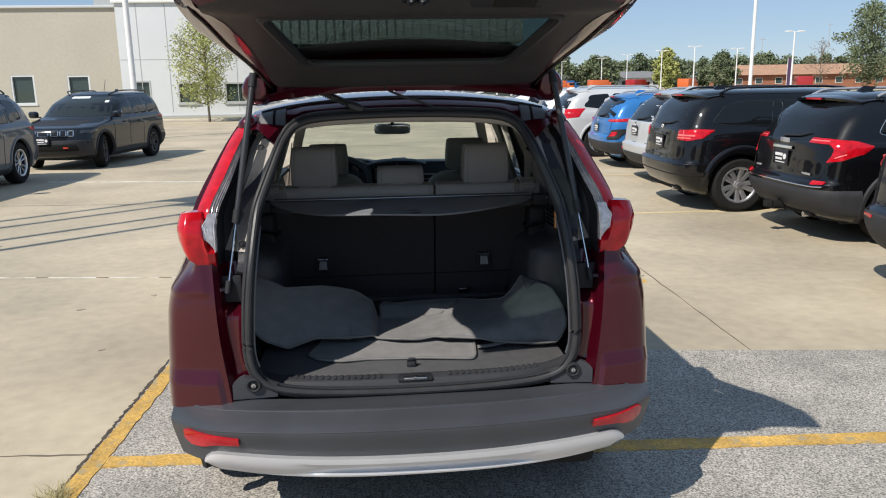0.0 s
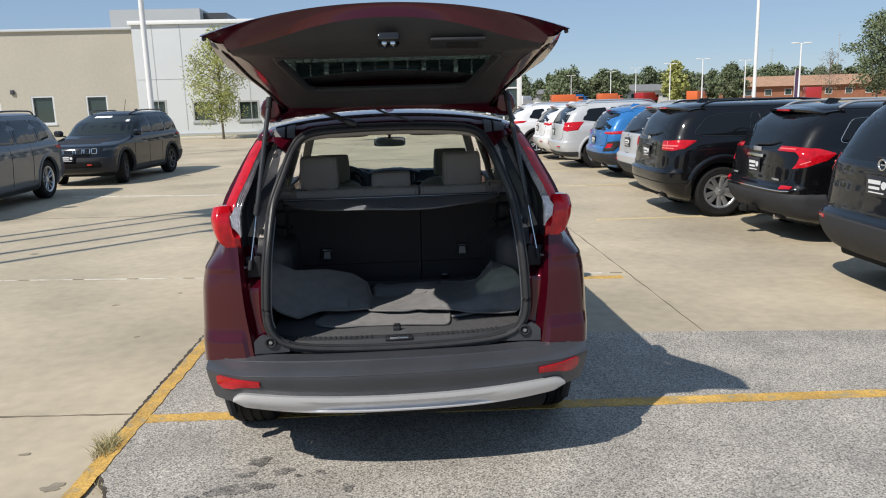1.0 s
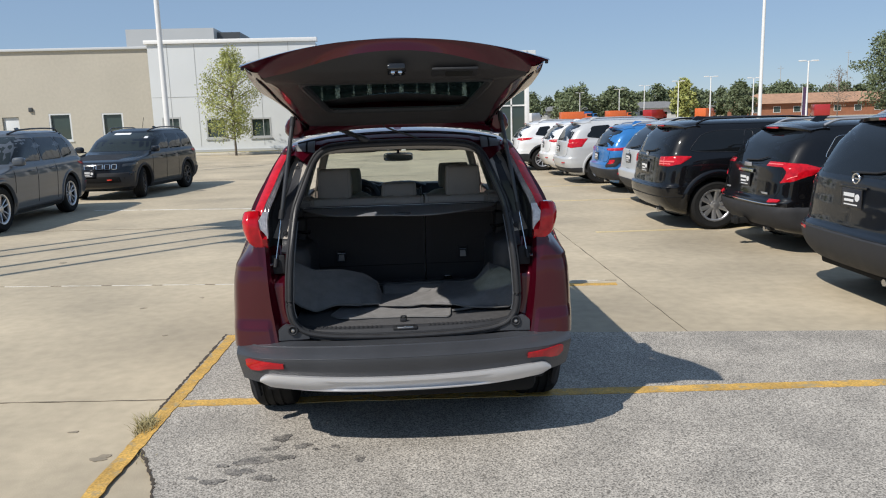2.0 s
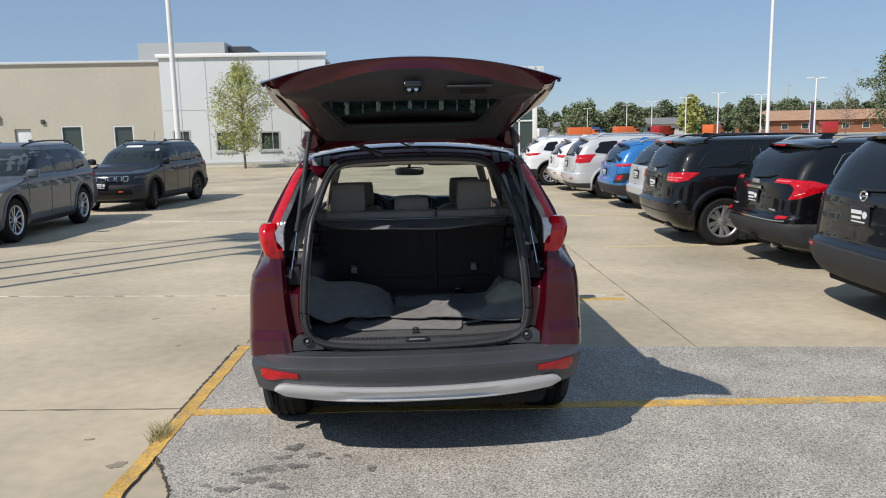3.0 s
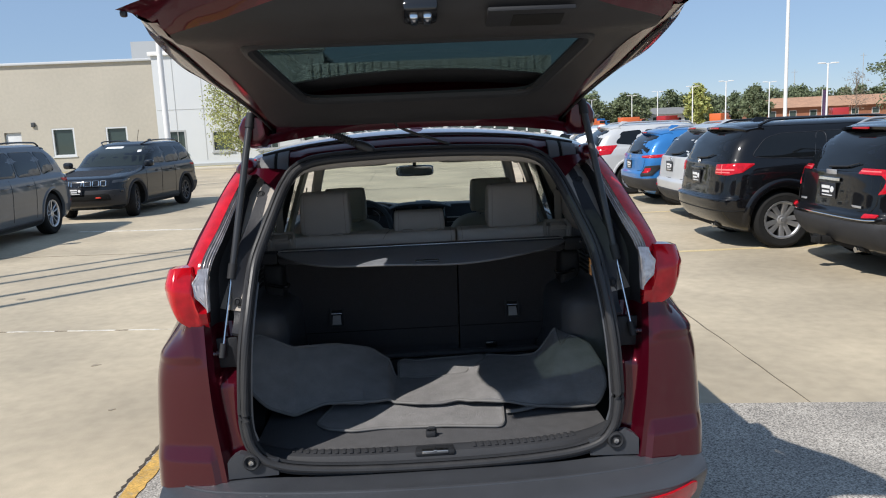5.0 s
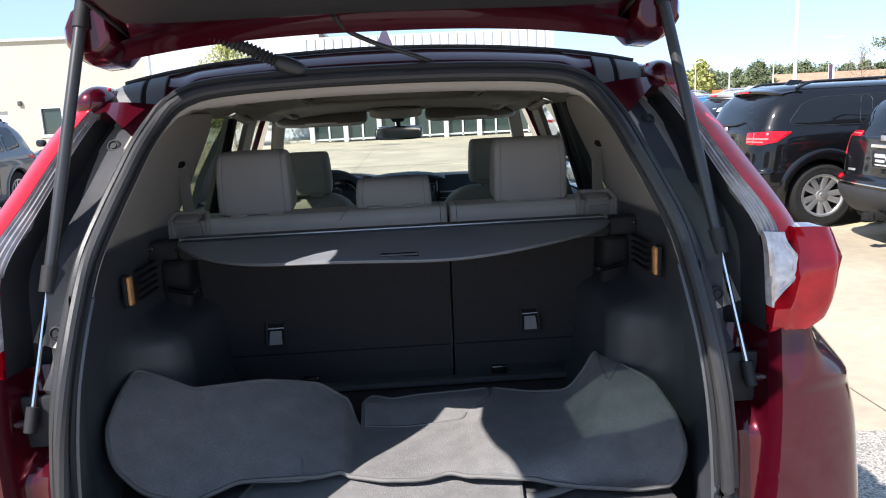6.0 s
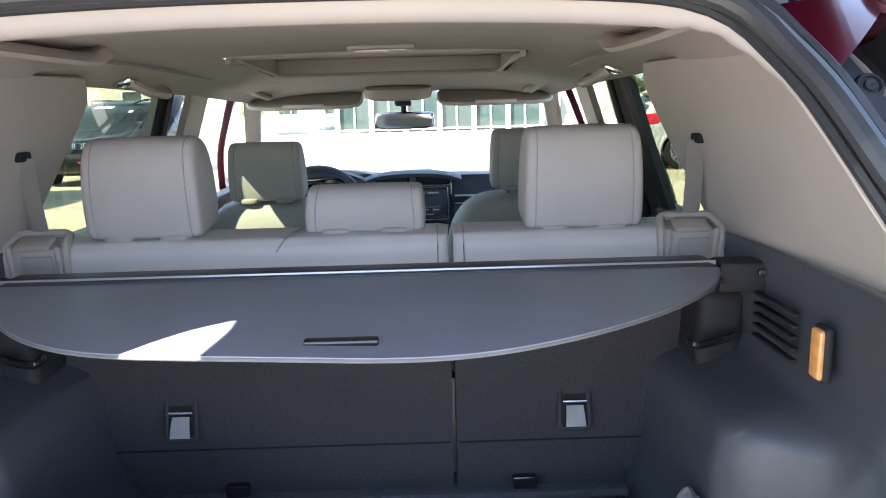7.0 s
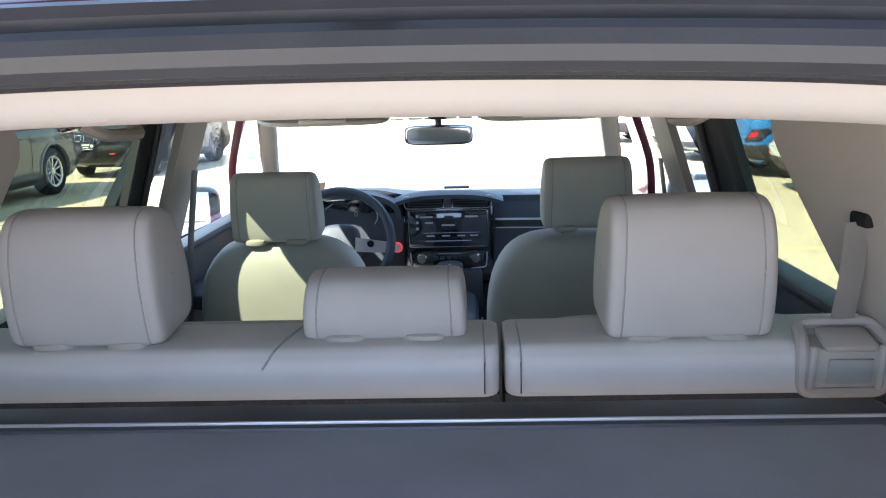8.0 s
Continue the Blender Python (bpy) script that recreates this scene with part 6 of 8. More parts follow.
bumper = part("rear_bumper", M().grid(bumper_face, 60, 24), BUMPER, hero, "unpainted grey-black plastic bumper")
for ze, re in ((0.600, 0.004), (0.567, 0.0035)):
    edge = [(x, bumper_y(x, ze) + 0.002, ze) for x in np.linspace(-0.86, 0.86, 60)]
    part("bumper_crease", M().tube(edge, re, 8), BUMPER, bumper)
part("bumper_shelf", M().grid(bumper_shelf, 60, 8), BUMPER, bumper)
for s in (-1, 1):
    side = (lambda m: m) if s > 0 else (lambda m: m.flipped())
    part("bumper_corner", side(M().slab(lambda u, v: (0.50 + 0.155 * u, 0.022 - 0.012 * u, 0.615 + (0.045 + 0.05 * u - 0.04 * max(0, u - 0.8) * 5) * v + 0.0), 8, 6, (0, 0.03, 0))), BUMPER, bumper)
    part("button", side(M().lathe([(0.001, 0.012), (0.010, 0.012), (0.011, 0.006), (0.017, 0.006), (0.018, 0.012), (0.022, 0.014), (0.026, 0.012), (0.028, 0.0)], pose(0.58, 0.016, 0.668, 90), 24)), PLASTIC, bumper, "round rubber bump stop")
    part("button_core", side(M().lathe([(0.001, 0.016), (0.008, 0.015), (0.010, 0.008)], pose(0.58, 0.016, 0.668, 90), 16)), STEEL, bumper, "worn metal core")
    # wrap of the bumper round the flank to the wheel arch
    part("bumper_side", side(M().grid(lambda u, v: (bumper_face(1, v)[0] + (skin(0.42, 0.5) + 0.003 - bumper_face(1, v)[0]) * math.sin(u * math.pi / 2), bumper_face(1, v)[1] + (0.42 - bumper_face(1, v)[1]) * u, bumper_face(1, v)[2]), 12, 8)), BUMPER, bumper)

    def refl(u, v):
        x = 0.615 + 0.20 * u
        lo = smooth_keys([(0, 0.514), (0.45, 0.511), (0.62, 0.500), (0.85, 0.496), (1.0, 0.518)])(u)
        hi = 0.541 + 0.022 * u - 0.012 * max(0, (u - 0.85) / 0.15) ** 2
        z = lo + (hi - lo) * v
        return (x, bumper_y(x, z) - 0.010, z)
    part("reflector", side(M().slab(refl, 16, 5, (0, 0.02, 0))), TAIL_RED, bumper, "red bumper reflector")


def skirt(u, v):
    a = u * 2 - 1
    k = abs(a)
    x = a * 0.745
    hi = 0.458 + 0.028 * k ** 2
    lo = 0.378 + 0.035 * k ** 3.0 + 0.020 * max(0, k - 0.93) * 14
    hi -= 0.035 * max(0.0, (k - 0.90) / 0.10) ** 3
    dip = 0.016 * math.exp(-((k - 0.0) / 0.52) ** 8)
    z = lo + (hi - lo) * v
    return (x, bumper_y(x, max(z, 0.40)) - 0.022 - 0.012 * math.sin(math.pi * v) + dip * (v < 0.75) * (v > 0.1), z)


part("skid_plate", M().slab(skirt, 60, 12, (0, 0.03, 0)), SKID, bumper, "satin silver skid plate")
part("bumper_floor", M().slab(lambda u, v: ((u * 2 - 1) * 0.74, -0.14 + 0.12 * (u * 2 - 1) ** 2 + 0.55 * v, 0.385 + 0.07 * abs(u * 2 - 1) ** 3 - 0.03 * v), 20, 3, 0.02), PLASTIC, bumper)

# ---- raised tailgate ----
G_O, G_D, G_N = Vector((0, 0.47, 1.65)), Vector((0, -0.9588, 0.285)), Vector((0, 0.285, 0.9588))


def gate(x, s, h):
    p = G_O + G_D * s + G_N * h
    return Vector((x, p.y, p.z))


gw_out = smooth_keys([(0.0, 0.535), (0.15, 0.545), (0.30, 0.560), (0.45, 0.600), (0.62, 0.652), (0.80, 0.664), (0.92, 0.662), (1.03, 0.655), (1.12, 0.635)])
edge_drop = smooth_keys([(0, 0.004), (0.5, 0.012), (0.78, 0.030), (0.90, 0.070), (1.0, 0.110)])
gw_in = smooth_keys([(0.0, 0.44), (0.10, 0.450), (0.20, 0.462), (0.40, 0.480), (0.65, 0.508), (0.80, 0.535), (0.90, 0.572), (1.0, 0.56), (1.06, 0.30)])
h_out = smooth_keys([(0.0, 0.055), (0.2, 0.06), (0.5, 0.065), (0.80, 0.085), (0.95, 0.125), (1.06, 0.115), (1.10, 0.10)])


def outer(u, v):
    a = u * 2 - 1
    s = 0.02 + 1.075 * v
    s -= 0.03 * abs(a) ** 3 * v
    spoiler = 0.075 * math.exp(-((s - 0.29) / 0.10) ** 2) * (1 - a * a) ** 2
    return gate(a * gw_out(s), s, h_out(s) + spoiler - edge_drop(v) * abs(a) ** 2.2)


om = M()
xs = np.linspace(0, 1, 33)
vs_ = np.linspace(0, 1, 33)
for i in range(32):
    for j in range(32):
        cu, cv = (xs[i] + xs[i + 1]) / 2, (vs_[j] + vs_[j + 1]) / 2
        if abs(cu * 2 - 1) < 0.76 and 0.34 < cv < 0.81:
            continue
        om.add([outer(xs[i], vs_[j]), outer(xs[i + 1], vs_[j]), outer(xs[i + 1], vs_[j + 1]), outer(xs[i], vs_[j + 1])], [(0, 1, 2, 3)])
tailgate = part("tailgate", om, BURGUNDY, hero, "raised tailgate, painted burgundy outside")


def trim_edge(a):
    """How far the inner trim reaches towards the lower edge, arched to the middle."""
    return 0.945 + 0.135 * (1 - abs(a) ** 2.2)


for s in (-1, 1):
    side = (lambda m: m) if s > 0 else (lambda m: m.flipped())

    def flank(u, v):
        sv = 0.06 + 0.93 * v
        i = gate(gw_in(min(sv, 0.88)) if sv < 0.9 else 0.585, sv, 0.006)
        o = outer(1.0, (sv - 0.02) / 1.075)
        q = i.lerp(o, u)
        return q - G_N * 0.012 * math.sin(math.pi * u)
    part("gate_flank", side(M().grid(flank, 6, 24)), BURGUNDY, tailgate)
    part("flank_seam", side(M().tube([flank(0.45, v) - G_N * 0.004 for v in np.linspace(0.05, 0.9, 20)], 0.004, 6)), RUBBER, tailgate)
    ring = [(0.50, 1.665), (0.50, 1.742), (0.571, 1.752), (0.588, 1.739), (0.606, 1.704), (0.606, 1.670), (0.590, 1.650), (0.568, 1.636), (0.525, 1.640)]
    sm = M()
    rows = []
    for y, k, dz in ((0.300, 0.72, 0.010), (0.315, 0.88, 0.006), (0.345, 0.97, 0.002), (0.44, 0.97, -0.004), (0.46, 0.88, -0.006)):
        rows += [(0.545 + (x - 0.545) * k, y, 1.694 + (z - 1.694) * k + dz) for x, z in ring]
    n9 = len(ring)
    fs9 = [(i * n9 + j, i * n9 + (j + 1) % n9, (i + 1) * n9 + (j + 1) % n9, (i + 1) * n9 + j) for i in range(4) for j in range(n9)]
    fs9 += [tuple(range(n9 - 1, -1, -1)), tuple(range(4 * n9, 5 * n9))]
    part("spoiler_end", side(sm.add(rows, fs9)), BURGUNDY, tailgate, angle=25, bevel=0.004)
    part("edge_stop", side(M().box(tuple(gate(0.640, 1.040, 0.006)), (0.014, 0.016, 0.014), 0.004)), RUBBER, tailgate, "black rubber edge stop")
    # gas strut
    top, bot = Vector((0.555, 0.300, 1.735)), Vector((0.662, 0.100, 1.000))
    way = (bot - top).normalized()
    mid = top.lerp(bot, 0.682)
    st = part("gas_strut", side(M().cyl(top, mid, 0.0112, n=14)), STRUT, hero, "black gas strut with a bright rod")
    part("strut_collar", side(M().cyl(top.lerp(bot, 0.625), top.lerp(bot, 0.688), 0.0150, n=14)), PLASTIC, st)
    part("strut_rod", side(M().cyl(mid, bot, 0.0052, n=10)), CHROME, st)
    part("strut_socket", side(M().cyl(bot - way * 0.032, bot + way * 0.014, 0.0115, n=12)), PLASTIC, st)
    part("ball_stud", side(M().cyl(bot, bot + Vector((0.035, 0.012, 0)), 0.008, n=10)), STEEL, st)
    part("strut_joint", side(M().cyl(top - way * 0.02, top + way * 0.03, 0.0145, n=12)), PLASTIC, st)

# inner trim: a moulded frame round the window
tm = M()
us = np.linspace(-1, 1, 41)
vv = np.linspace(0, 1, 41)
WIN0, WIN1 = 0.445, 0.870


def trim_p(a, v):
    s0 = 0.215 + 0.045 * (1 - a * a)
    s = s0 + (trim_edge(a) - s0) * v
    x = a * gw_in(min(s, 0.90)) if s < 0.90 else a * (gw_in(0.90))
    h = -0.004 + 0.012 * abs(a) ** 4 + 0.060 * max(0.0, (s - 0.99) / 0.09) ** 1.5 - 0.014 * math.exp(-((s - 0.92) / 0.05) ** 2) - 0.02 * math.exp(-((s - 0.30) / 0.12) ** 2)
    return s, x, gate(x, s, h)


def header(u, v):
    """The painted inner panel beside the hinges: from the trim's edge down to a ridge and up to the skin."""
    a = u * 2 - 1
    t0 = trim_p(a, 0.0)[2]
    x = a * 0.56
    zb = 1.685 - 0.045 * abs(a) ** 2.5
    if v < 0.25:
        return t0.lerp(Vector((t0.x * 1.02, 0.305, zb + 0.046)), v / 0.25) + Vector((0, 0, 0.004))
    if v < 0.65:
        return Vector((t0.x * 1.02, 0.305, zb + 0.046)).lerp(Vector((x, 0.375, zb)), (v - 0.25) / 0.4) + Vector((0, 0, 0.012 * math.sin(math.pi * (v - 0.25) / 0.4)))
    return Vector((x, 0.375, zb)).lerp(outer(u, 0.02), (v - 0.65) / 0.35)


part("gate_header", M().grid(header, 40, 20), BURGUNDY, tailgate)


def lip(u, v):
    a = u * 2 - 1
    o = outer(u, 1.0)
    s1 = trim_edge(a)
    i = trim_p(a, 1.0)[2]
    return i.lerp(o, v) + G_N * 0.012 * math.sin(math.pi * v)


part("gate_lip", M().grid(lip, 40, 8), BURGUNDY, tailgate)


def in_window(a, v):
    s, x, _ = trim_p(a, v)
    w = 0.345 + 0.080 * (s - WIN0) / (WIN1 - WIN0)
    cut = 0.06 * max(0, abs(x) / w - 0.6) ** 2 * 6
    return WIN0 + cut < s < WIN1 and abs(x) < w


for i in range(40):
    for j in range(40):
        if in_window((us[i] + us[i + 1]) / 2, (vv[j] + vv[j + 1]) / 2):
            continue
        tm.add([trim_p(us[i], vv[j])[2], trim_p(us[i + 1], vv[j])[2], trim_p(us[i + 1], vv[j + 1])[2], trim_p(us[i], vv[j + 1])[2]], [(0, 1, 2, 3)])
trim = part("gate_trim", tm, GATE_TRIM, tailgate, "moulded black inner trim")
win_path = [(-0.345, WIN0 + 0.02), (-0.29, WIN0), (0.29, WIN0), (0.345, WIN0 + 0.02), (0.428, WIN1), (-0.428, WIN1)]
rim_pts = rounded_path([gate(x, s, 0.0) for x, s in win_path], 0.05, 6, True)
part("window_rim", M().tube(rim_pts, 0.018, 8, True, 0.8, tuple(G_N)), TRIM, trim)
part("gate_window", M().slab(lambda u, v: gate((u * 2 - 1) * (0.405 + 0.05 * v), 0.41 + 0.48 * v, 0.035 + 0.03 * (1 - (u * 2 - 1) ** 2)), 16, 8, 0.005), GLASS_TINT, tailgate)
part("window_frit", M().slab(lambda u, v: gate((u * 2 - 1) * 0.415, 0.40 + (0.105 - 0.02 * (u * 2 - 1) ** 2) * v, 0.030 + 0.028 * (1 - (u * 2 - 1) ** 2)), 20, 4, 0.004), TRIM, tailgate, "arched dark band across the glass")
part("latch_frame", M().box(tuple(gate(0, 1.025, -0.006)), (0.080, 0.085, 0.03), 0.012, (-16.5, 0, 0)), PLASTIC_GLOSS, tailgate)
part("latch", M().box(tuple(gate(-0.015, 1.025, -0.022)), (0.020, 0.045, 0.02), 0.006, (-16.5, 0, 0)).box(tuple(gate(0.015, 1.025, -0.022)), (0.020, 0.045, 0.02), 0.006, (-16.5, 0, 0)), CHROME, tailgate, "bright steel latch claw")
part("pull_surround", M().box(tuple(gate(0.250, 0.975, -0.008)), (0.20, 0.11, 0.012), 0.005, (-16.5, 0, 0)), TRIM, tailgate)
part("pull_pocket", M().box(tuple(gate(0.268, 0.980, -0.012)), (0.118, 0.06, 0.008), 0.003, (-16.5, 0, 0)), TYRE, tailgate, "recessed pull handle")
part("number_lamp_bar", M().slab(lambda u, v: gate((u * 2 - 1) * 0.20, 0.99 + 0.03 * v, 0.125 - 0.02 * (u * 2 - 1) ** 2), 12, 2, 0.012), CHROME, tailgate, "chrome strip on the tailgate")
part("wiring_sleeve", M().tube(smooth_line([(-0.42, 0.36, 1.715), (-0.36, 0.37, 1.70), (-0.28, 0.395, 1.668), (-0.21, 0.420, 1.634)], 0.0022), lambda u: 0.0125 + 0.0028 * math.sin(u * 170), 12), RUBBER, hero, "ribbed rubber wiring sleeve")
part("sleeve_boot", M().cushion((-0.190, 0.420, 1.626), (0.075, 0.045, 0.036), 2.5, (0, 24, 0)), RUBBER, hero)
part("washer_hose", M().tube(rounded_path([(-0.085, 0.34, 1.715), (-0.07, 0.38, 1.69), (0.0, 0.41, 1.66), (0.06, 0.425, 1.642), (0.11, 0.428, 1.622)], 0.03), 0.005, 8), RUBBER, hero, "thin black washer hose")

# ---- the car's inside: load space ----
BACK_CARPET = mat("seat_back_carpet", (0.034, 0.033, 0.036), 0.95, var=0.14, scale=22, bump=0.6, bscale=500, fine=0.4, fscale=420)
CARPET = mat("charcoal_carpet", (0.075, 0.074, 0.077), 0.95, var=0.12, scale=25, bump=0.6, bscale=500, fine=0.35, fscale=450)
MAT_CLOTH = mat("grey_mat_carpet", (0.215, 0.209, 0.208), 0.95, var=0.12, scale=18, bump=0.6, bscale=600, fine=0.3, fscale=500)
MAT_EDGE = mat("mat_binding", (0.16, 0.155, 0.15), 0.8, var=0.1, scale=30)
LOAD_TRIM = mat("load_side_plastic", (0.058, 0.062, 0.071), 0.31, spec=1.0, var=0.08, scale=8, bump=0.25, bscale=900)
BEIGE = mat("beige_trim_plastic", (0.35, 0.315, 0.276), 0.55, var=0.05, scale=6, bump=0.06, bscale=900)
HEADLINER = mat("headliner_cloth", (0.39, 0.353, 0.311), 0.95, var=0.05, scale=15, bump=0.2, bscale=700)
SEAT = mat("beige_seat_cloth", (0.40, 0.375, 0.345), 0.75, var=0.05, scale=9, bump=0.10, bscale=1400, fine=0.03, fscale=900)
SEAT_LEATHER = mat("seat_side_cloth", (0.48, 0.45, 0.415), 0.65, var=0.05, scale=8, bump=0.08, bscale=900)
STITCH = mat("seam_thread", (0.30, 0.28, 0.255), 0.8, var=0.1)
DASH = mat("dash_soft_black", (0.026, 0.030, 0.038), 0.55, var=0.08, scale=10, bump=0.25, bscale=800)
SCREEN = mat("screen_glass", (0.012, 0.016, 0.024), 0.08, var=0.03, coat=1.0)
SCREEN_INK = mat("screen_print", (0.10, 0.11, 0.13), 0.4, var=0.0, glow=(0.6, 0.7, 0.85, 0.012))
AMBER = mat("amber_lens", (0.75, 0.33, 0.10), 0.2, var=0.15, scale=60, coat=1.0)
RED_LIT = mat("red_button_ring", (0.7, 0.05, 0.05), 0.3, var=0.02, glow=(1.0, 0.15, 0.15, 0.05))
# beige webbing, its colour lowered to stand in for shade on the belt
BELT = mat("belt_webbing", (0.20, 0.185, 0.165), 0.8, var=0.06, bump=0.4, bscale=900)
BLACK_CLOTH = mat("cover_vinyl", (0.215, 0.225, 0.250), 0.45, var=0.09, scale=12, bump=0.10, bscale=500)

COVER_CASE = mat("cover_case_plastic", (0.045, 0.046, 0.05), 0.4, spec=0.5, var=0.08, scale=8, bump=0.2, bscale=700)

FZ = 0.640                                           # height of the load floor
cabin = hero
part("load_floor", M().box((0, 0.607, FZ - 0.02), (1.22, 1.005, 0.04), 0.01), CARPET, cabin, "charcoal carpeted load floor")
part("load_pan", M().box((0, 0.62, FZ - 0.09), (1.50, 1.20, 0.05), 0.01), TYRE, cabin)


def sill(u, v):
    x = (u * 2 - 1) * 0.60
    k = abs(u * 2 - 1)
    y = 0.052 + 0.068 * v + 0.075 * k ** 4
    z = 0.607 + (FZ - 0.600) * smooth_keys([(0, 0), (0.25, 0.85), (0.8, 1.0), (1, 0.9)])(v) + 0.05 * max(0, k - 0.75) ** 2 * 16 * 0.35
    return (x, y, z)


part("sill_plate", M().slab(sill, 40, 8, (0, 0, -0.02)), PLASTIC_GREY, cabin, "ribbed black plastic load sill")
for s in (-1, 1):
    for i in range(15):
        x = s * (0.13 + 0.024 * i)
        part("sill_rib", M().box((x, 0.093 + 0.050 * (x / 0.5) ** 4, FZ + 0.0075), (0.012, 0.034, 0.003), 0.0012), PLASTIC_GREY, cabin)
part("striker_recess", M().box((0, 0.082, FZ - 0.002), (0.13, 0.05, 0.018), 0.006), TRIM, cabin)
part("striker", M().box((0, 0.066, FZ + 0.003), (0.085, 0.022, 0.012), 0.002).box((0, 0.066, FZ + 0.008), (0.010, 0.026, 0.008), 0.002), STEEL, cabin, "zinc lock striker")
hook = M().box((-0.01, 0.195, FZ + 0.010), (0.034, 0.03, 0.02), 0.005).tube(rounded_path([(-0.02, 0.20, FZ + 0.01), (-0.02, 0.19, FZ + 0.032), (0.006, 0.19, FZ + 0.032), (0.006, 0.20, FZ + 0.01)], 0.008), 0.005, 8)
part("floor_hook", hook, PLASTIC, cabin, "small black floor hook")

# side trims with wheel housings
for s in (-1, 1):
    side = (lambda m: m) if s > 0 else (lambda m: m.flipped())

    def wall(u, v):
        y = 0.10 + 1.05 * u
        z = 0.60 + 0.63 * v
        x = seal_x(max(0.70, min(z, 1.5))) + 0.012
        k = smooth_keys([(0.10, 0.0), (0.25, 0.05), (0.40, 0.095), (0.8, 0.105), (1.15, 0.08)])(y)
        x += k
        hy = smooth_keys([(0.52, 0.0), (0.57, 0.12), (0.63, 0.45), (0.69, 0.86), (0.73, 1.0), (1.10, 0.97)])(y)
        hz = smooth_keys([(0.60, 1.0), (0.90, 0.97), (0.965, 0.86), (1.0, 0.45), (1.025, 0.08), (1.06, 0.0)])(z)
        x -= 0.152 * hy * hz
        return (x, y, z)
    part("load_side_trim", side(M().grid(wall, 90, 60)), LOAD_TRIM, cabin, "moulded black side trim over the wheel housing")
    part("trim_rim", side(M().slab(lambda u, v: (seal_x(0.72 + 0.5 * v) - 0.008 + 0.03 * u, seal_y(0.72 + 0.5 * v) + 0.012 + 0.07 * u, 0.72 + 0.5 * v), 3, 14, 0.01)), LOAD_TRIM, cabin)
    # ribs, lamp, hook on the upper side trim
    for i in range(5):
        part("trim_rib", side(M().box((0.664, 0.77, 1.150 - 0.018 * i), (0.012, 0.14, 0.006), 0.002)), TRIM, cabin)
    lampx = side(M().box((0.6535, 0.612, 1.122), (0.014, 0.028, 0.072), 0.005, (0, 0, 0), 3))
    part("load_lamp", lampx, AMBER, cabin, "small amber-lit load lamp")
    part("lamp_bezel", side(M().box((0.660, 0.612, 1.122), (0.014, 0.036, 0.080), 0.006, (0, 0, 0), 3)), TRIM, cabin)
    part("bag_hook", side(M().tube(rounded_path([(0.655, 0.90, 1.055), (0.61, 0.89, 1.047), (0.575, 0.88, 1.045), (0.57, 0.90, 1.055)], 0.012), 0.008, 8)), PLASTIC_GLOSS, cabin, "black bag hook")
    part("seat_lever_pod", side(M().box((0.640, 0.985, 1.060), (0.085, 0.13, 0.16), 0.022, (4, 0, 0), 4)), TRIM, cabin)
    part("side_bin", side(M().box((0.655, 0.285, 1.11), (0.012, 0.05, 0.06), 0.006, (0, 0, -24))), TRIM, cabin)
    # beige upper trim: rear pillar, with the quarter window's opening left free

    def dpil(u, v):
        z = 1.13 + 0.42 * v
        a = Vector((seal_x(z) - 0.004, seal_y(z) + 0.02, z))
        b = Vector((seal_x(z) + 0.140 - 0.015 * v, seal_y(z) + 0.125 - 0.01 * v, z))
        return a.lerp(b, u) + Vector((0, -0.004 * math.sin(math.pi * u), 0))
    part("rear_pillar_trim", side(M().slab(dpil, 10, 16, 0.01)), BEIGE, cabin, "beige rear pillar trim")

    def cpil(u, v):
        z = 1.20 + 0.345 * v
        y0 = seal_y(z) + 0.12 - 0.01 * v
        y = y0 + (1.03 + 0.19 * v - 0.04 * v * v - 0.06 * max(0.0, (v - 0.8) / 0.2) ** 2 - y0) * u
        k = min(1.0, u / 0.35)
        x0 = seal_x(z) + 0.138 - 0.015 * v
        return (x0 + (0.695 - 0.135 * v - x0) * k + 0.02 * math.sin(math.pi * u) - 0.01 * u, y, z)
    part("centre_pillar_trim", side(M().slab(cpil, 10, 16, 0.012)), BEIGE, cabin, "beige pillar trim beside the rear seat")
    part("window_ledge_trim", side(M().slab(lambda u, v: (0.674 + 0.06 * v, 0.22 + 0.68 * u, 1.195 + 0.01 * u + 0.0 * v), 10, 3, 0.02)), BEIGE, cabin)
    part("pillar_lower_trim", side(M().slab(lambda u, v: (0.668 + 0.03 * u, 0.22 + 0.58 * u, 1.165 + 0.065 * v), 10, 4, 0.012)), BEIGE, cabin)
    # trim from the arch along the roof side, proud of the headliner

    def upper(u, v):
        y = 0.46 + 0.52 * v
        fall = smooth_keys([(0, 0.018), (0.10, 0.0), (0.45, 0.010), (0.8, 0.040), (1, 0.085)])(u)
        return (0.435 + 0.165 * u + 0.015 * v - 0.03 * v ** 6 * (1 - u), y, 1.580 - fall - 0.004 * v + 0.014 * max(0.0, (v - 0.92) / 0.08) ** 2)
    part("quarter_upper_trim", side(M().slab(upper, 16, 20, 0.010)), BEIGE, cabin, "beige moulded trim under the roof side")
    # headliner side rail
    part("rail_trim", side(M().slab(lambda u, v: (0.50 + 0.10 * u, 0.50 + 2.2 * v, 1.580 - 0.045 * v ** 2 - 0.040 * u ** 1.6), 6, 20, 0.008)), HEADLINER, cabin)
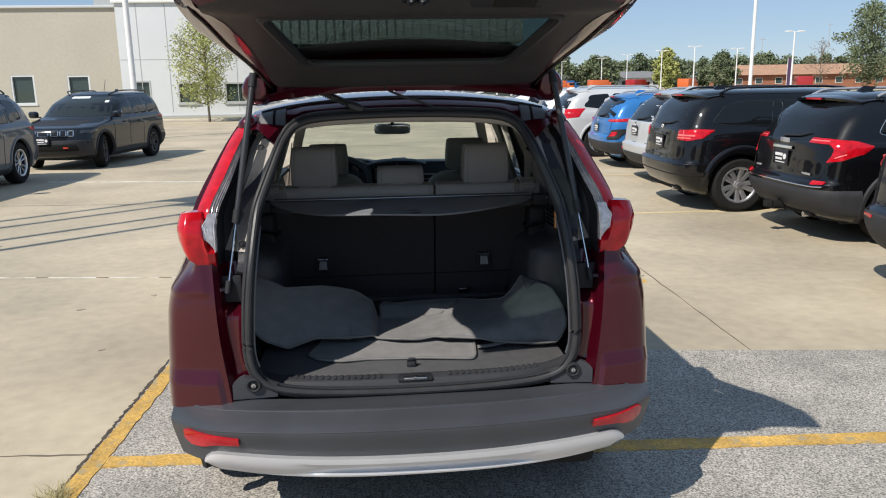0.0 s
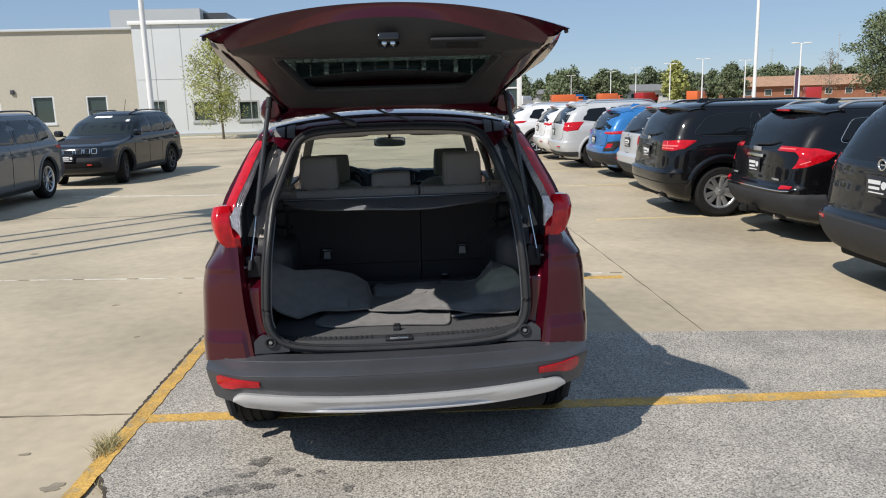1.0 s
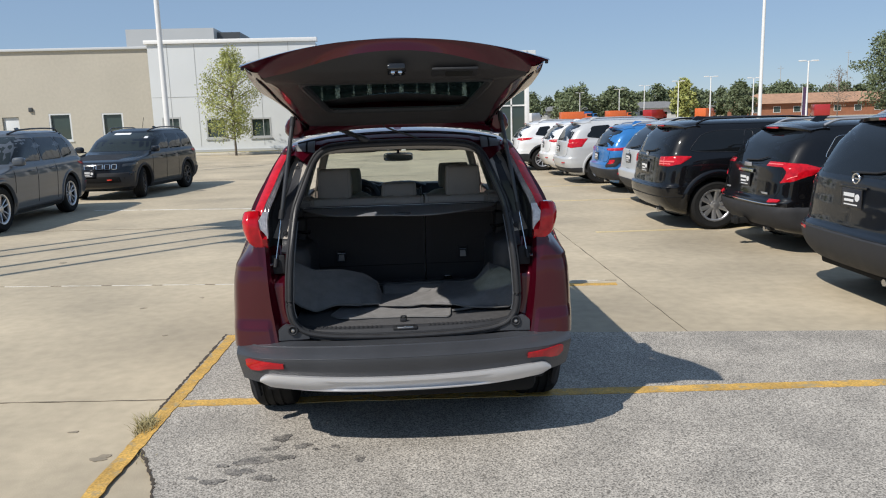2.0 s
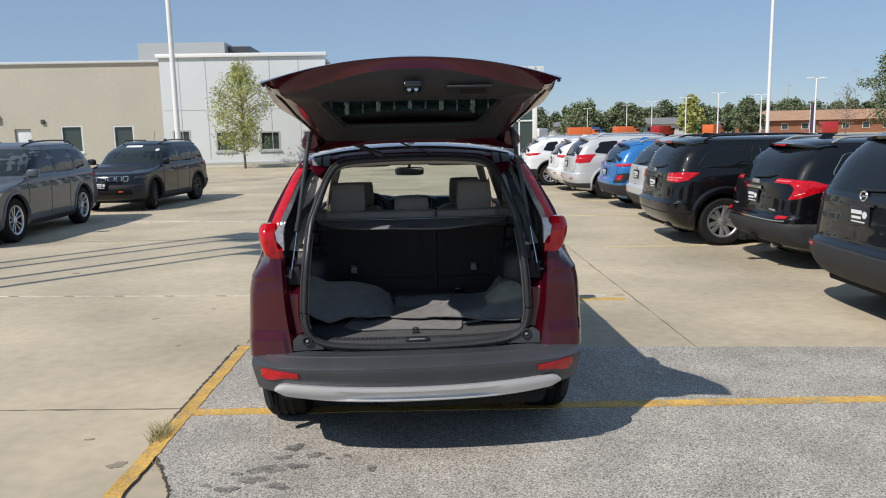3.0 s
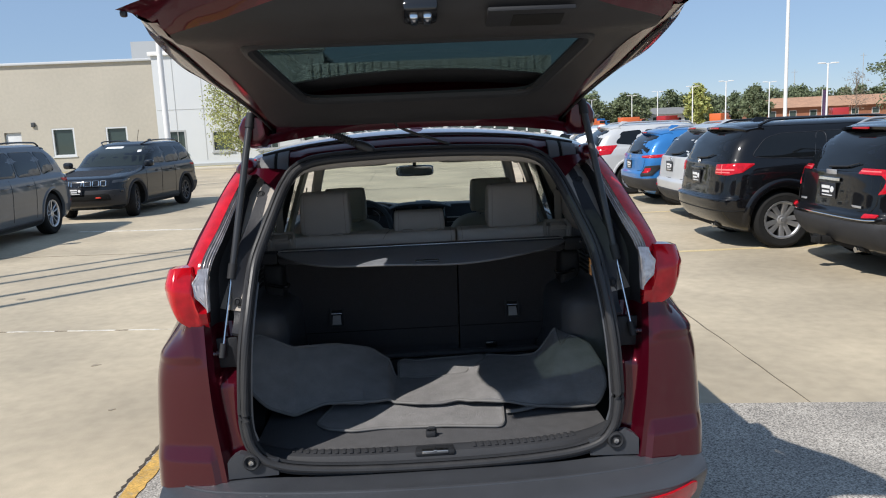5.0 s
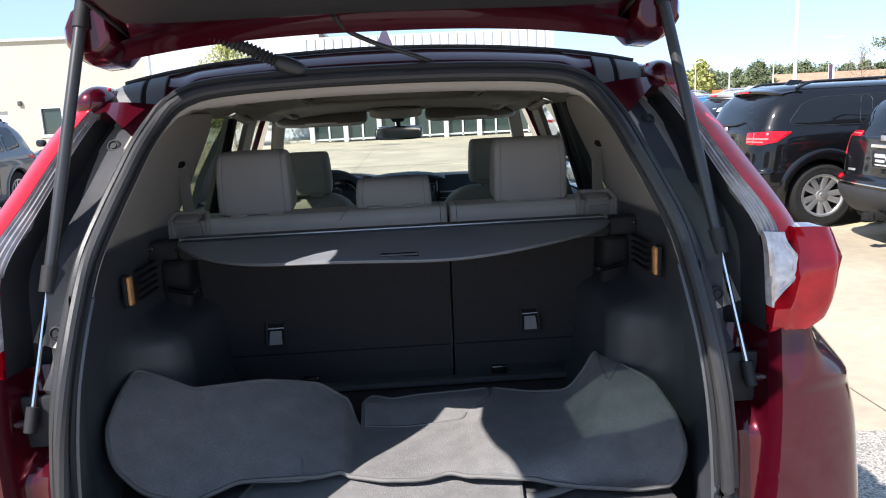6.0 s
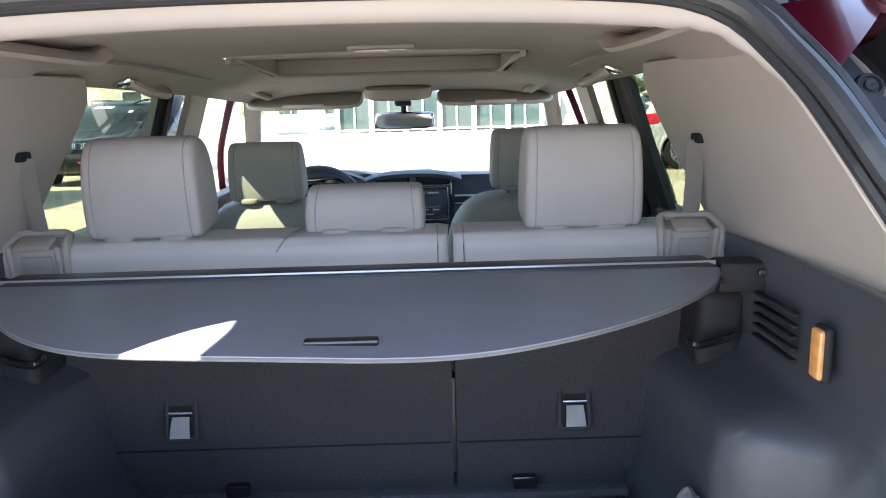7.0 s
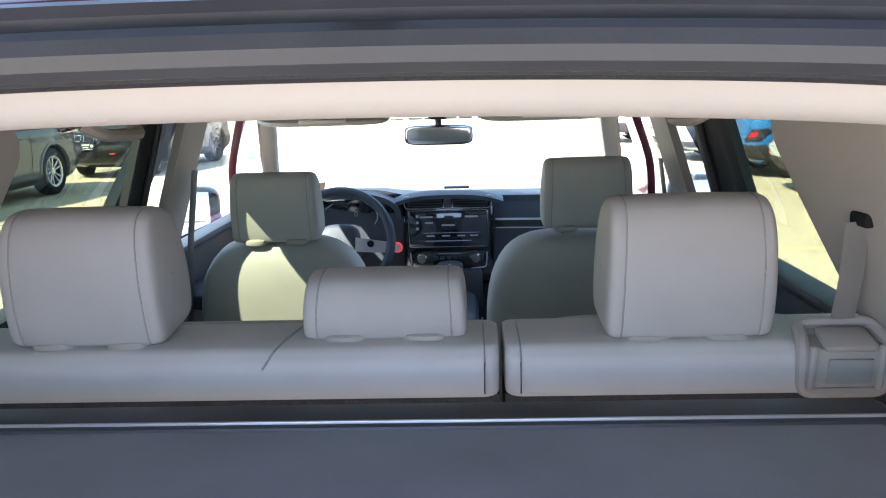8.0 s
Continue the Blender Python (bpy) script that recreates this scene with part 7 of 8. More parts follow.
    # belt
    part("seat_belt", side(M().tube([(0.602, 0.985, 1.398), (0.606, 1.000, 1.32), (0.612, 1.030, 1.235)], 0.016, 8, False, 0.08, (0, 1, 0))), BELT, cabin, "beige seat belt")
    part("belt_guide", side(M().box((0.606, 0.985, 1.401), (0.016, 0.04, 0.018), 0.005)), TYRE, cabin)
    # grab handles by the roof
    for gy in (1.33, 2.42):
        part("grab_handle", side(M().tube(rounded_path([(0.50, gy - 0.09, 1.535), (0.475, gy - 0.07, 1.515), (0.475, gy + 0.07, 1.51), (0.50, gy + 0.09, 1.525)], 0.03), 0.011, 8)), BEIGE, cabin)
        part("coat_hook", side(M().box((0.505, gy - 0.10, 1.535), (0.04, 0.05, 0.012), 0.005, (0, 20, 0))), CHROME, cabin, "small bright hook")
    # doors inside
    for name, y0, y1, m1 in (("rear_door_card", 1.10, 1.98, BEIGE), ("front_door_card", 2.06, 3.12, DASH)):
        part(name, side(M().slab(lambda u, v: (0.80 - 0.03 * math.sin(math.pi * v) + 0.02 * v, y0 + (y1 - y0) * u, 0.45 + (0.70 - 0.05 * (y0 > 2)) * v), 8, 8, (0.04, 0, 0))), DASH, cabin)
        part("window_sill_trim", side(M().box((0.80, (y0 + y1) / 2, 1.155 - 0.05 * (y0 > 2)), (0.07, y1 - y0, 0.03), 0.012)), DASH, cabin)
        part("arm_rest", side(M().cushion((0.745, (y0 + y1) / 2 - 0.05, 0.94), (0.11, 0.55, 0.08), 4, (0, 0, 0), 12, 20)), DASH, cabin)
        part("door_pull", side(M().box((0.735, (y0 + y1) / 2 + 0.16, 1.01), (0.02, 0.17, 0.025), 0.006)), SILVER, cabin)
    part("b_pillar_trim", side(M().slab(lambda u, v: (0.775 - 0.185 * max(0, v - 0.15) - 0.01 * v, 1.93 + 0.17 * u, 0.95 + 0.58 * v), 5, 12, 0.02)), BEIGE, cabin)
    part("front_belt", side(M().tube([(0.615, 2.02, 1.38), (0.64, 2.01, 1.20), (0.68, 2.01, 0.80)], 0.024, 8, False, 0.08, (1, 0, 0))), RUBBER, cabin)
    frame_w = 1.0 if s > 0 else 0.4

    def door_frame(u, v):
        u *= frame_w
        return lerp3((0.640, 1.91, 1.55), (0.648, 1.69, 1.55), u).lerp(lerp3((0.760, 1.89, 1.13), (0.788, 1.67, 1.13), u), v) + Vector((-0.006 * math.sin(u * 9.4) ** 2, 0, 0))
    part("door_frame_trim", side(M().slab(door_frame, 18, 6, (0.02, 0, 0))), TRIM, cabin, "black door frame with rubber seals")
    part("door_seal_b", side(M().tube([door_frame(0.30, v) - Vector((0.006, 0, 0)) for v in (0, 0.3, 0.6, 1.0)], 0.010, 8)), RUBBER, cabin)
    part("a_pillar_trim", side(M().tube([(0.60, 2.72, 1.515), (0.68, 3.02, 1.31), (0.75, 3.30, 1.10)], 0.035, 8, False, 0.7)), BEIGE, cabin)
    part("sun_visor", side(M().cushion((0.375, 2.66, 1.497), (0.46, 0.16, 0.022), 5, (24, 0, 0), 8, 32)), BEIGE, cabin)
    part("visor_label", side(M().box((0.375, 2.588, 1.476), (0.16, 0.012, 0.012), 0.001, (24, 0, 0))), SEAT_LEATHER, cabin)

# header over the opening and the headliner
head_z = smooth_keys([(0.50, 1.600), (1.0, 1.606), (1.5, 1.596), (2.2, 1.560), (2.72, 1.522)])


arch_half = [(seal_x(z), seal_y(z), z) for z in (1.12, 1.16, 1.20, 1.24, 1.28, 1.32, 1.36, 1.40, 1.44, 1.48)] + half[-6:]
arch_line = smooth_line(arch_half + [(-x, y, z) for x, y, z in arch_half[-2::-1]], 0.02)


def arch(u, v):
    """The beige garnish that follows the opening up one pillar, over the top and down the other."""
    n = len(arch_line) - 1
    i = min(n - 1, int(u * n))
    p = arch_line[i].lerp(arch_line[i + 1], u * n - i)
    t = arch_line[min(n, i + 4)] - arch_line[max(0, i - 3)]
    o = Vector((t.z, 0, -t.x)).normalized()
    if o.dot(Vector((p.x, 0, p.z - 1.1))) < 0:
        o = -o
    up = max(0.0, o.z) ** 2
    side_in = smooth_keys([(0, 0.0), (0.12, -0.012), (0.5, -0.022), (0.9, -0.020), (1, 0.004)])(v) + 0.062 * v
    top_in = smooth_keys([(0, 0.0), (0.2, -0.022), (0.4, -0.028), (0.7, -0.026), (1, -0.006)])(v)
    return p + o * (side_in + (top_in - side_in) * up - 0.004) + Vector((0, 0.010 + (0.075 + 0.005 * up) * v, 0))


part("arch_trim", M().slab(arch, 150, 14, 0.008), BEIGE, cabin, "beige garnish arching over the tailgate opening")
hl = M()
xs = np.linspace(-0.52, 0.52, 27)
ys = np.linspace(0.50, 2.72, 41)
for i in range(26):
    for j in range(40):
        cx, cy = (xs[i] + xs[i + 1]) / 2, (ys[j] + ys[j + 1]) / 2
        if abs(cx) < 0.34 and 1.45 < cy < 2.0:
            continue
        hl.add([(x, y, head_z(y) - 0.03 * (abs(x) / 0.52) ** 4) for x, y in ((xs[i], ys[j]), (xs[i + 1], ys[j]), (xs[i + 1], ys[j + 1]), (xs[i], ys[j + 1]))], [(0, 1, 2, 3)])
part("headliner", hl, HEADLINER, cabin, "beige cloth headliner")
part("sunroof_frame", M().tube(rounded_path([(-0.34, 1.45, 1.592), (0.34, 1.45, 1.592), (0.34, 2.0, 1.567), (-0.34, 2.0, 1.567)], 0.05, 5, True), 0.006, 8, True), BEIGE, cabin)
for centre, size in (((0, 2.008, 1.592), (0.70, 0.014, 0.054)), ((0, 1.442, 1.604), (0.70, 0.014, 0.030)), ((0.348, 1.725, 1.598), (0.014, 0.55, 0.044)), ((-0.348, 1.725, 1.598), (0.014, 0.55, 0.044))):
    part("sunroof_lining", M().box(centre, size, 0.003), BEIGE, cabin)
part("sunroof_shade", M().box((0, 1.74, 1.618), (0.72, 0.56, 0.008), 0.003), HEADLINER, cabin)
part("dome_lamp", M().box((0.02, 1.33, 1.598), (0.15, 0.05, 0.010), 0.004), BEIGE, cabin)
part("dome_lens", M().box((0.02, 1.33, 1.592), (0.115, 0.022, 0.006), 0.002), TAIL_CLEAR, cabin)
part("overhead_console", M().cushion((0, 2.56, 1.525), (0.26, 0.26, 0.06), 4, (8, 0, 0), 10, 24), BEIGE, cabin)
part("console_lens", M().box((0, 2.47, 1.500), (0.14, 0.06, 0.008), 0.002, (8, 0, 0)), TAIL_CLEAR, cabin)
mirror = part("rear_view_mirror", M().cushion((0.006, 2.85, 1.404), (0.258, 0.05, 0.074), 5, (0, 0, -6), 12, 28), PLASTIC_GLOSS, cabin, "black rear-view mirror")
part("mirror_face", M().cushion((0.006, 2.826, 1.404), (0.245, 0.012, 0.063), 6, (4, 0, -6), 10, 28), CHROME, mirror)
part("mirror_stalk", M().cyl((0.006, 2.85, 1.42), (0.006, 2.83, 1.485), 0.012, n=10).box((0.006, 2.82, 1.478), (0.07, 0.12, 0.03), 0.012), PLASTIC, mirror)

FLAP_GREY = mat("anchor_flap_grey", (0.26, 0.26, 0.26), 0.7, var=0.1, scale=40, bump=0.3, bscale=500)


# rear seat: two backs with carpeted rears
def padded(x0, x1, prof, r):
    """A padded bar of the profile (y, z), with rolled ends of the radius r."""
    line = [Vector((0, a, b)) for a, b in prof]
    fine = [line[i].lerp(line[i + 1], k / 3) for i in range(len(line) - 1) for k in range(3)] + [line[-1]]
    c = sum(fine, Vector()) / len(fine)
    vs, fs, n = [], [], len(fine)
    spots = [(x0 + r * (1 - math.cos(a)), 1 - 0.20 * (1 - math.sin(a))) for a in np.linspace(0, math.pi / 2, 6)]
    spots += [(x0 + (x1 - x0) * k, 1.0) for k in (0.25, 0.5, 0.75)] + [(x0 + x1 - x, k) for x, k in reversed(spots)]
    for x, k in spots:
        vs += [(x, c.y + (p.y - c.y) * k, c.z + (p.z - c.z) * (1 - (1 - k) * 0.6)) for p in fine]
    for i in range(len(spots) - 1):
        fs += [(i * n + q, (i + 1) * n + q, (i + 1) * n + q + 1, i * n + q + 1) for q in range(n - 1)]
    fs += [tuple(range(n)), tuple(range((len(spots) - 1) * n, len(spots) * n))]
    return M().add(vs, fs)


def seatback(x0, x1, name):
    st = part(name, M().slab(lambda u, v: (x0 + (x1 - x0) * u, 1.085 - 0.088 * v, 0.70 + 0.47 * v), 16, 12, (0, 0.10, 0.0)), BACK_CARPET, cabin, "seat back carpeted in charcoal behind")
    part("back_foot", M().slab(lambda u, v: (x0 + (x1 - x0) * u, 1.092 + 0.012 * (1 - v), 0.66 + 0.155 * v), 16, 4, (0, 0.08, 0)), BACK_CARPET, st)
    part("back_seam", M().tube([(x0 + 0.005, 1.068, 0.788), (x1 - 0.005, 1.069, 0.788)], 0.0025, 6), TYRE, st)

    w = x1 - x0
    part("back_top", padded(x0, x1, [(0.992, 1.168), (0.986, 1.176), (0.986, 1.222), (0.998, 1.237), (1.03, 1.241), (1.10, 1.241), (1.145, 1.228), (1.16, 1.19), (1.16, 1.168)], 0.022), SEAT_LEATHER, st, "pale beige upholstered top", angle=50)
    for xe in (x0 + 0.020, x1 - 0.020):
        part("top_seam", M().tube([(xe, 0.9835, 1.176), (xe, 0.9825, 1.220), (xe, 0.997, 1.2385), (xe, 1.03, 1.2425), (xe, 1.12, 1.239)], 0.0012, 5), STITCH, st)
    part("back_front", M().cushion(((x0 + x1) / 2, 1.19, 0.93), (w - 0.01, 0.20, 0.56), 6, (10, 0, 0), 16, 40), SEAT, st)
    return st


sb_l = seatback(-0.665, 0.152, "rear_seat_back")
sb_r = seatback(0.160, 0.70, "rear_seat_back")
part("centre_seam", M().tube([(-0.165, 0.9815, 1.215), (-0.150, 0.992, 1.2365), (-0.140, 1.03, 1.2425), (-0.125, 1.12, 1.240)], 0.0016, 5), STITCH, sb_l)
for sb, x in ((sb_l, -0.392), (sb_r, 0.398)):
    lean = pose(x, 1.044, 0.868, -10.5)
    ring = [lean @ p for p in rounded_path([(-0.030, 0, -0.044), (0.030, 0, -0.044), (0.028, 0, 0.044), (-0.028, 0, 0.044)], 0.012, 4, True)]
    surround = part("anchor_surround", M().tube(ring, 0.0055, 8, True, 0.8, (0, 1, 0)), PLASTIC, sb, "black child-seat anchor bezel")
    part("anchor_pocket", M().prism([(-0.028, -0.042), (0.028, -0.042), (0.026, 0.042), (-0.026, 0.042)], lean @ pose(0, 0.004, 0, 90), 0.004), TYRE, surround)
    flap_pts = [lean @ Vector(q) for q in ((-0.017, -0.004, 0.004), (0.017, -0.004, 0.004), (0.020, -0.014, -0.037), (-0.020, -0.014, -0.037))]
    part("anchor_flap", M().slab(lambda u, v: flap_pts[3].lerp(flap_pts[2], u).lerp(flap_pts[0].lerp(flap_pts[1], u), v) + Vector((0, -0.003 * math.sin(math.pi * v), 0)), 5, 5, 0.003), FLAP_GREY, surround, "pale grey anchor flap")
    part("anchor_bar", M().cyl(tuple(lean @ Vector((-0.024, -0.004, 0.012))), tuple(lean @ Vector((0.024, -0.004, 0.012))), 0.003, n=8), STEEL, surround)
for sb, x in ((sb_l, -0.605), (sb_r, 0.600)):
    tilt = pose(x, 0.982, 1.207, 8)
    ring = [tilt @ p for p in rounded_path([(-0.052, 0, -0.036), (0.052, 0, -0.036), (0.056, 0.004, 0.028), (0.048, 0.050, 0.040), (-0.048, 0.050, 0.040), (-0.056, 0.004, 0.028)], 0.014, 4, True)]
    bezel = part("release_bezel", M().tube(ring, 0.009, 8, True, 0.9, (0, 1, 0)), BEIGE, sb, "beige seat release bezel")
    part("bezel_body", M().box(tuple(tilt @ Vector((0, 0.022, -0.004))), (0.100, 0.05, 0.066), 0.010, (8, 0, 0)), BEIGE, bezel)
    part("release_cup", M().box(tuple(tilt @ Vector((0.004, -0.004, -0.004))), (0.058, 0.006, 0.036), 0.003, (8, 0, 0)), STITCH, bezel)
    part("release_lever", M().box(tuple(tilt @ Vector((0, 0.012, 0.034))), (0.066, 0.044, 0.012), 0.005, (20, 0, 0)), BEIGE, bezel)
    for dx in (-0.044, 0.044):
        part("bezel_rib", M().box(tuple(tilt @ Vector((dx, -0.002, 0.0))), (0.012, 0.012, 0.066), 0.005, (8, 0, 0)), BEIGE, bezel)
for x in (0.30, -0.05):
    part("floor_latch", M().box((x if x > 0 else -0.30, 1.075, 0.692), (0.05, 0.02, 0.028), 0.004), PLASTIC_GLOSS, cabin)


def headrest(x, y, z0, w, h, d, name, tilt=6, tall=True):
    """A head restraint: a cloth-covered block with flat, piped side panels."""
    prof = [(-0.44, 0.0), (-0.50, 0.10), (-0.51, 0.38), (-0.47, 0.66), (-0.36, 0.90), (-0.20, 1.0), (0.10, 1.0), (0.34, 0.90), (0.47, 0.62), (0.50, 0.30), (0.44, 0.04), (0.30, 0.0)]
    loop = rounded_path([(0, a * d, b * h) for a, b in prof], min(0.022, 0.28 * h), 3, True)
    n = len(loop)
    m = pose(x, y, z0, tilt)
    c = Vector((0, 0, h * 0.47))

    def ring(t, k):
        out = []
        for q in loop:
            g = c + (Vector(q) - c) * k
            out.append(m @ Vector((t * (w / 2) * (1 - 0.05 * (g.z / h) ** 2), g.y, g.z)))
        return out
    spots = [(-1.0, 0.0), (-1.0, 0.70), (-0.985, 0.90), (-0.955, 0.965), (-0.90, 0.992), (-0.84, 1.0), (-0.815, 0.992), (-0.79, 1.003), (-0.5, 1.012), (0, 1.016)]
    spots += [(-t, k) for t, k in reversed(spots[:-1])]
    vs, fs = [], []
    for t, k in spots:
        vs += ring(t, max(k, 0.02))
    for i in range(len(spots) - 1):
        for q in range(n):
            fs.append((i * n + q, (i + 1) * n + q, (i + 1) * n + (q + 1) % n, i * n + (q + 1) % n))
    hr = part(name, M().add(vs, fs), SEAT, cabin, "beige cloth head restraint", angle=60)
    for s in (-1, 1):
        part("seam", M().tube(ring(s * 0.815, 0.997), 0.0012, 5, True), STITCH, hr)
        part("post_collar", M().cushion((x + s * w * 0.24, y - 0.045, z0 - 0.004), (0.062, 0.045, 0.020), 3, nu=8, nv=16), BEIGE, hr)
        part("post", M().cyl((x + s * w * 0.26, y, z0 - 0.03), (x + s * w * 0.26, y, z0 + 0.03), 0.006, n=8), CHROME, hr)
    return hr


headrest(-0.412, 1.072, 1.245, 0.216, 0.184, 0.135, "head_restraint")
headrest(0.406, 1.072, 1.243, 0.222, 0.186, 0.135, "head_restraint")
headrest(-0.004, 1.085, 1.244, 0.228, 0.082, 0.12, "head_restraint")

# load cover: cassette and the loose flap
cas = part("load_cover", M().box((0, 0.865, 1.177), (1.20, 0.075, 0.062), 0.02), COVER_CASE, cabin, "black roller load cover, partly drawn out")
for s in (-1, 1):
    part("cassette_end", M().box((s * 0.655, 0.865, 1.177), (0.115, 0.062, 0.052), 0.010), TRIM, cas)
    part("end_button", M().box((s * 0.675, 0.836, 1.186), (0.03, 0.02, 0.012), 0.003), PLASTIC_GLOSS, cas)
    for dx in (0.690, 0.703):
        part("end_rivet", M().cyl((s * dx, 0.835, 1.182), (s * dx, 0.831, 1.182), 0.003, n=8), STEEL, cas)
    part("flap_bracket", M().box((s * 0.545, 0.800, 1.190), (0.075, 0.06, 0.010), 0.004, (8, 0, s * 12)), TRIM, cas)
part("cassette_groove", M().box((0, 0.8405, 1.2035), (1.185, 0.004, 0.008), 0.001), SILVER, cas, "thin bright edge of the cover slot")


def flap(u, v):
    a = u * 2 - 1
    k = abs(a)
    x = a * (0.597 - 0.02 * (1 - v) ** 2)
    depth = 0.385 * (1 - k ** 2.7) ** 0.80
    y = 0.838 - depth * v
    sag = 0.006 * v ** 1.4 * (1 - 0.55 * k ** 2) + 0.004 * math.sin(2.2 * math.pi * a) * v
    return (x, y, 1.195 - sag)


fl_ = part("cover_flap", M().slab(flap, 90, 14, 0.004), BLACK_CLOTH, cas, "dark grey vinyl cover flap")
part("flap_edge", M().tube([Vector(flap(u, 1.0)) for u in np.linspace(0.002, 0.998, 110)], 0.0024, 6), MAT_EDGE, fl_)
part("flap_crease", M().tube([Vector(flap(u, 0.11)) + Vector((0, 0, 0.001)) for u in np.linspace(0.06, 0.94, 40)], 0.0016, 6), COVER_CASE, fl_)
hp = flap(0.51, 0.875)
part("flap_handle", M().box((hp[0], hp[1], hp[2] + 0.006), (0.092, 0.016, 0.010), 0.004, (6, 0, 0)), PLASTIC_GLOSS, fl_, "black pull handle")
part("seat_gap_board", M().box((0, 1.12, 0.66), (1.1, 0.10, 0.02), 0.005), CARPET, cabin)

# ---- mats lying in the load space ----
def soft_mat(name, outline, z, lift, label, group="floor mats"):
    """A carpet mat from an outline of (x, y) corners; lift(x, y) raises it."""
    pts = [Vector((p[0], p[1], 0)) for p in rounded_path([(x, y, 0) for x, y in outline], 0.02, 4, True)]
    bm = bmesh.new()
    f = bm.faces.new([bm.verts.new(p) for p in pts])
    bmesh.ops.triangulate(bm, faces=[f])
    for _ in range(7):
        bmesh.ops.beautify_fill(bm, faces=list(bm.faces), edges=[e for e in bm.edges if not e.is_boundary])
        bmesh.ops.subdivide_edges(bm, edges=[e for e in bm.edges if e.calc_length() > 0.03], cuts=1)
        bmesh.ops.triangulate(bm, faces=list(bm.faces))
    bmesh.ops.beautify_fill(bm, faces=list(bm.faces), edges=[e for e in bm.edges if not e.is_boundary])
    bm.verts.index_update()
    top = [Vector((v.co.x, v.co.y, z + lift(v.co.x, v.co.y))) for v in bm.verts]
    n = len(top)
    fs = [tuple(v.index for v in f.verts) for f in bm.faces]
    rim = [(e.verts[0].index, e.verts[1].index) for e in bm.edges if e.is_boundary]
    bm.free()
    m = M().add(top + [p - Vector((0, 0, 0.008)) for p in top], fs + [tuple(i + n for i in reversed(q)) for q in fs] + [(a, b, b + n, a + n) for a, b in rim])
    ob = solid(name, m, MAT_CLOTH, label, "floor mat", group)
    edge = [Vector((p.x, p.y, z + lift(p.x, p.y) - 0.002)) for p in pts]
    part("binding", M().tube(edge, 0.0055, 6, True), MAT_EDGE, ob, "sewn pale binding")
    return ob


def lift_small(x, y):
    return 0.004 + 0.004 * math.sin(x * 14) * math.sin(y * 9)


soft_mat("floor_mat", [(-0.415, 0.345), (-0.37, 0.284), (-0.28, 0.254), (-0.17, 0.276), (0.02, 0.257), (0.235, 0.224), (0.252, 0.26), (0.28, 0.56), (-0.36, 0.58)], FZ + 0.006, lift_small, "grey carpet floor mat lying under a larger one")


def lift_big(x, y):
    """Stiff lobes lean on both wheel housings; the front edge ripples."""
    wave = 0.004 * math.exp(-((y - 0.45) / 0.10) ** 2) * (1 + math.sin(x * 29 + 3.0)) * (abs(x) < 0.25)
    if x < 0:
        near = min(1.0, max(0.0, (-x - 0.135) / 0.030))
        slope = near * near * (3 - 2 * near) * (0.20 + 2.0 * max(0.0, -x - 0.17))
        rise = slope * max(0.0, y - 0.40 + 0.12 * min(1.2, max(0.0, -x - 0.5) / 0.17))
        cap = 0.27
    else:
        rise = 0.75 * max(0.0, y - 0.36 + 0.07 * max(0.0, x - 0.54) / 0.10)
        cap = smooth_keys([(0.0, 0.0), (0.15, 0.006), (0.25, 0.030), (0.35, 0.040), (0.445, 0.072), (0.50, 0.130), (0.54, 0.172), (0.70, 0.176)])(x)
    rise = rise * cap / (rise ** 4 + cap ** 4 + 1e-12) ** 0.25
    return 0.018 + wave + rise


BIG = [(-0.676, 0.425), (-0.655, 0.385), (-0.595, 0.376), (-0.49, 0.40), (-0.39, 0.438), (-0.215, 0.444), (-0.15, 0.478), (-0.055, 0.424), (0.03, 0.426), (0.10, 0.448), (0.145, 0.408), (0.31, 0.372), (0.41, 0.345), (0.52, 0.318), (0.61, 0.327),
       (0.648, 0.37), (0.648, 0.44), (0.628, 0.57), (0.580, 0.675), (0.526, 0.600), (0.541, 0.780), (0.492, 0.745), (0.446, 0.750), (0.36, 0.83), (0.256, 0.905), (0.240, 0.835), (0.170, 0.79), (0.158, 0.745), (0.08, 0.735), (-0.02, 0.735),
       (-0.10, 0.752), (-0.130, 0.765), (-0.165, 0.785), (-0.23, 0.782), (-0.38, 0.695), (-0.54, 0.605), (-0.662, 0.605), (-0.668, 0.50)]
soft_mat("floor_mat", BIG, FZ + 0.009, lift_big, "large grey carpet mat with cut-outs, thrown in loosely")
soft_mat("floor_mat", [(-0.12, 0.70), (0.15, 0.70), (0.24, 0.80), (0.245, 0.905), (0.02, 0.885), (-0.04, 0.865), (-0.10, 0.905), (-0.125, 0.86)], FZ + 0.006, lambda x, y: 0.006 + 0.045 * min(1.0, max(0.0, (y - 0.70) / 0.14)), "small grey carpet mat under the larger one")
st_ = M().tube(rounded_path([(0.27, 0.345, FZ + 0.012), (0.32, 0.34, FZ + 0.016), (0.385, 0.375, FZ + 0.015)], 0.03), 0.014, 8, False, 0.4)
solid("mat_strap", st_, MAT_EDGE, "grey strap end showing under the mats", "strap")

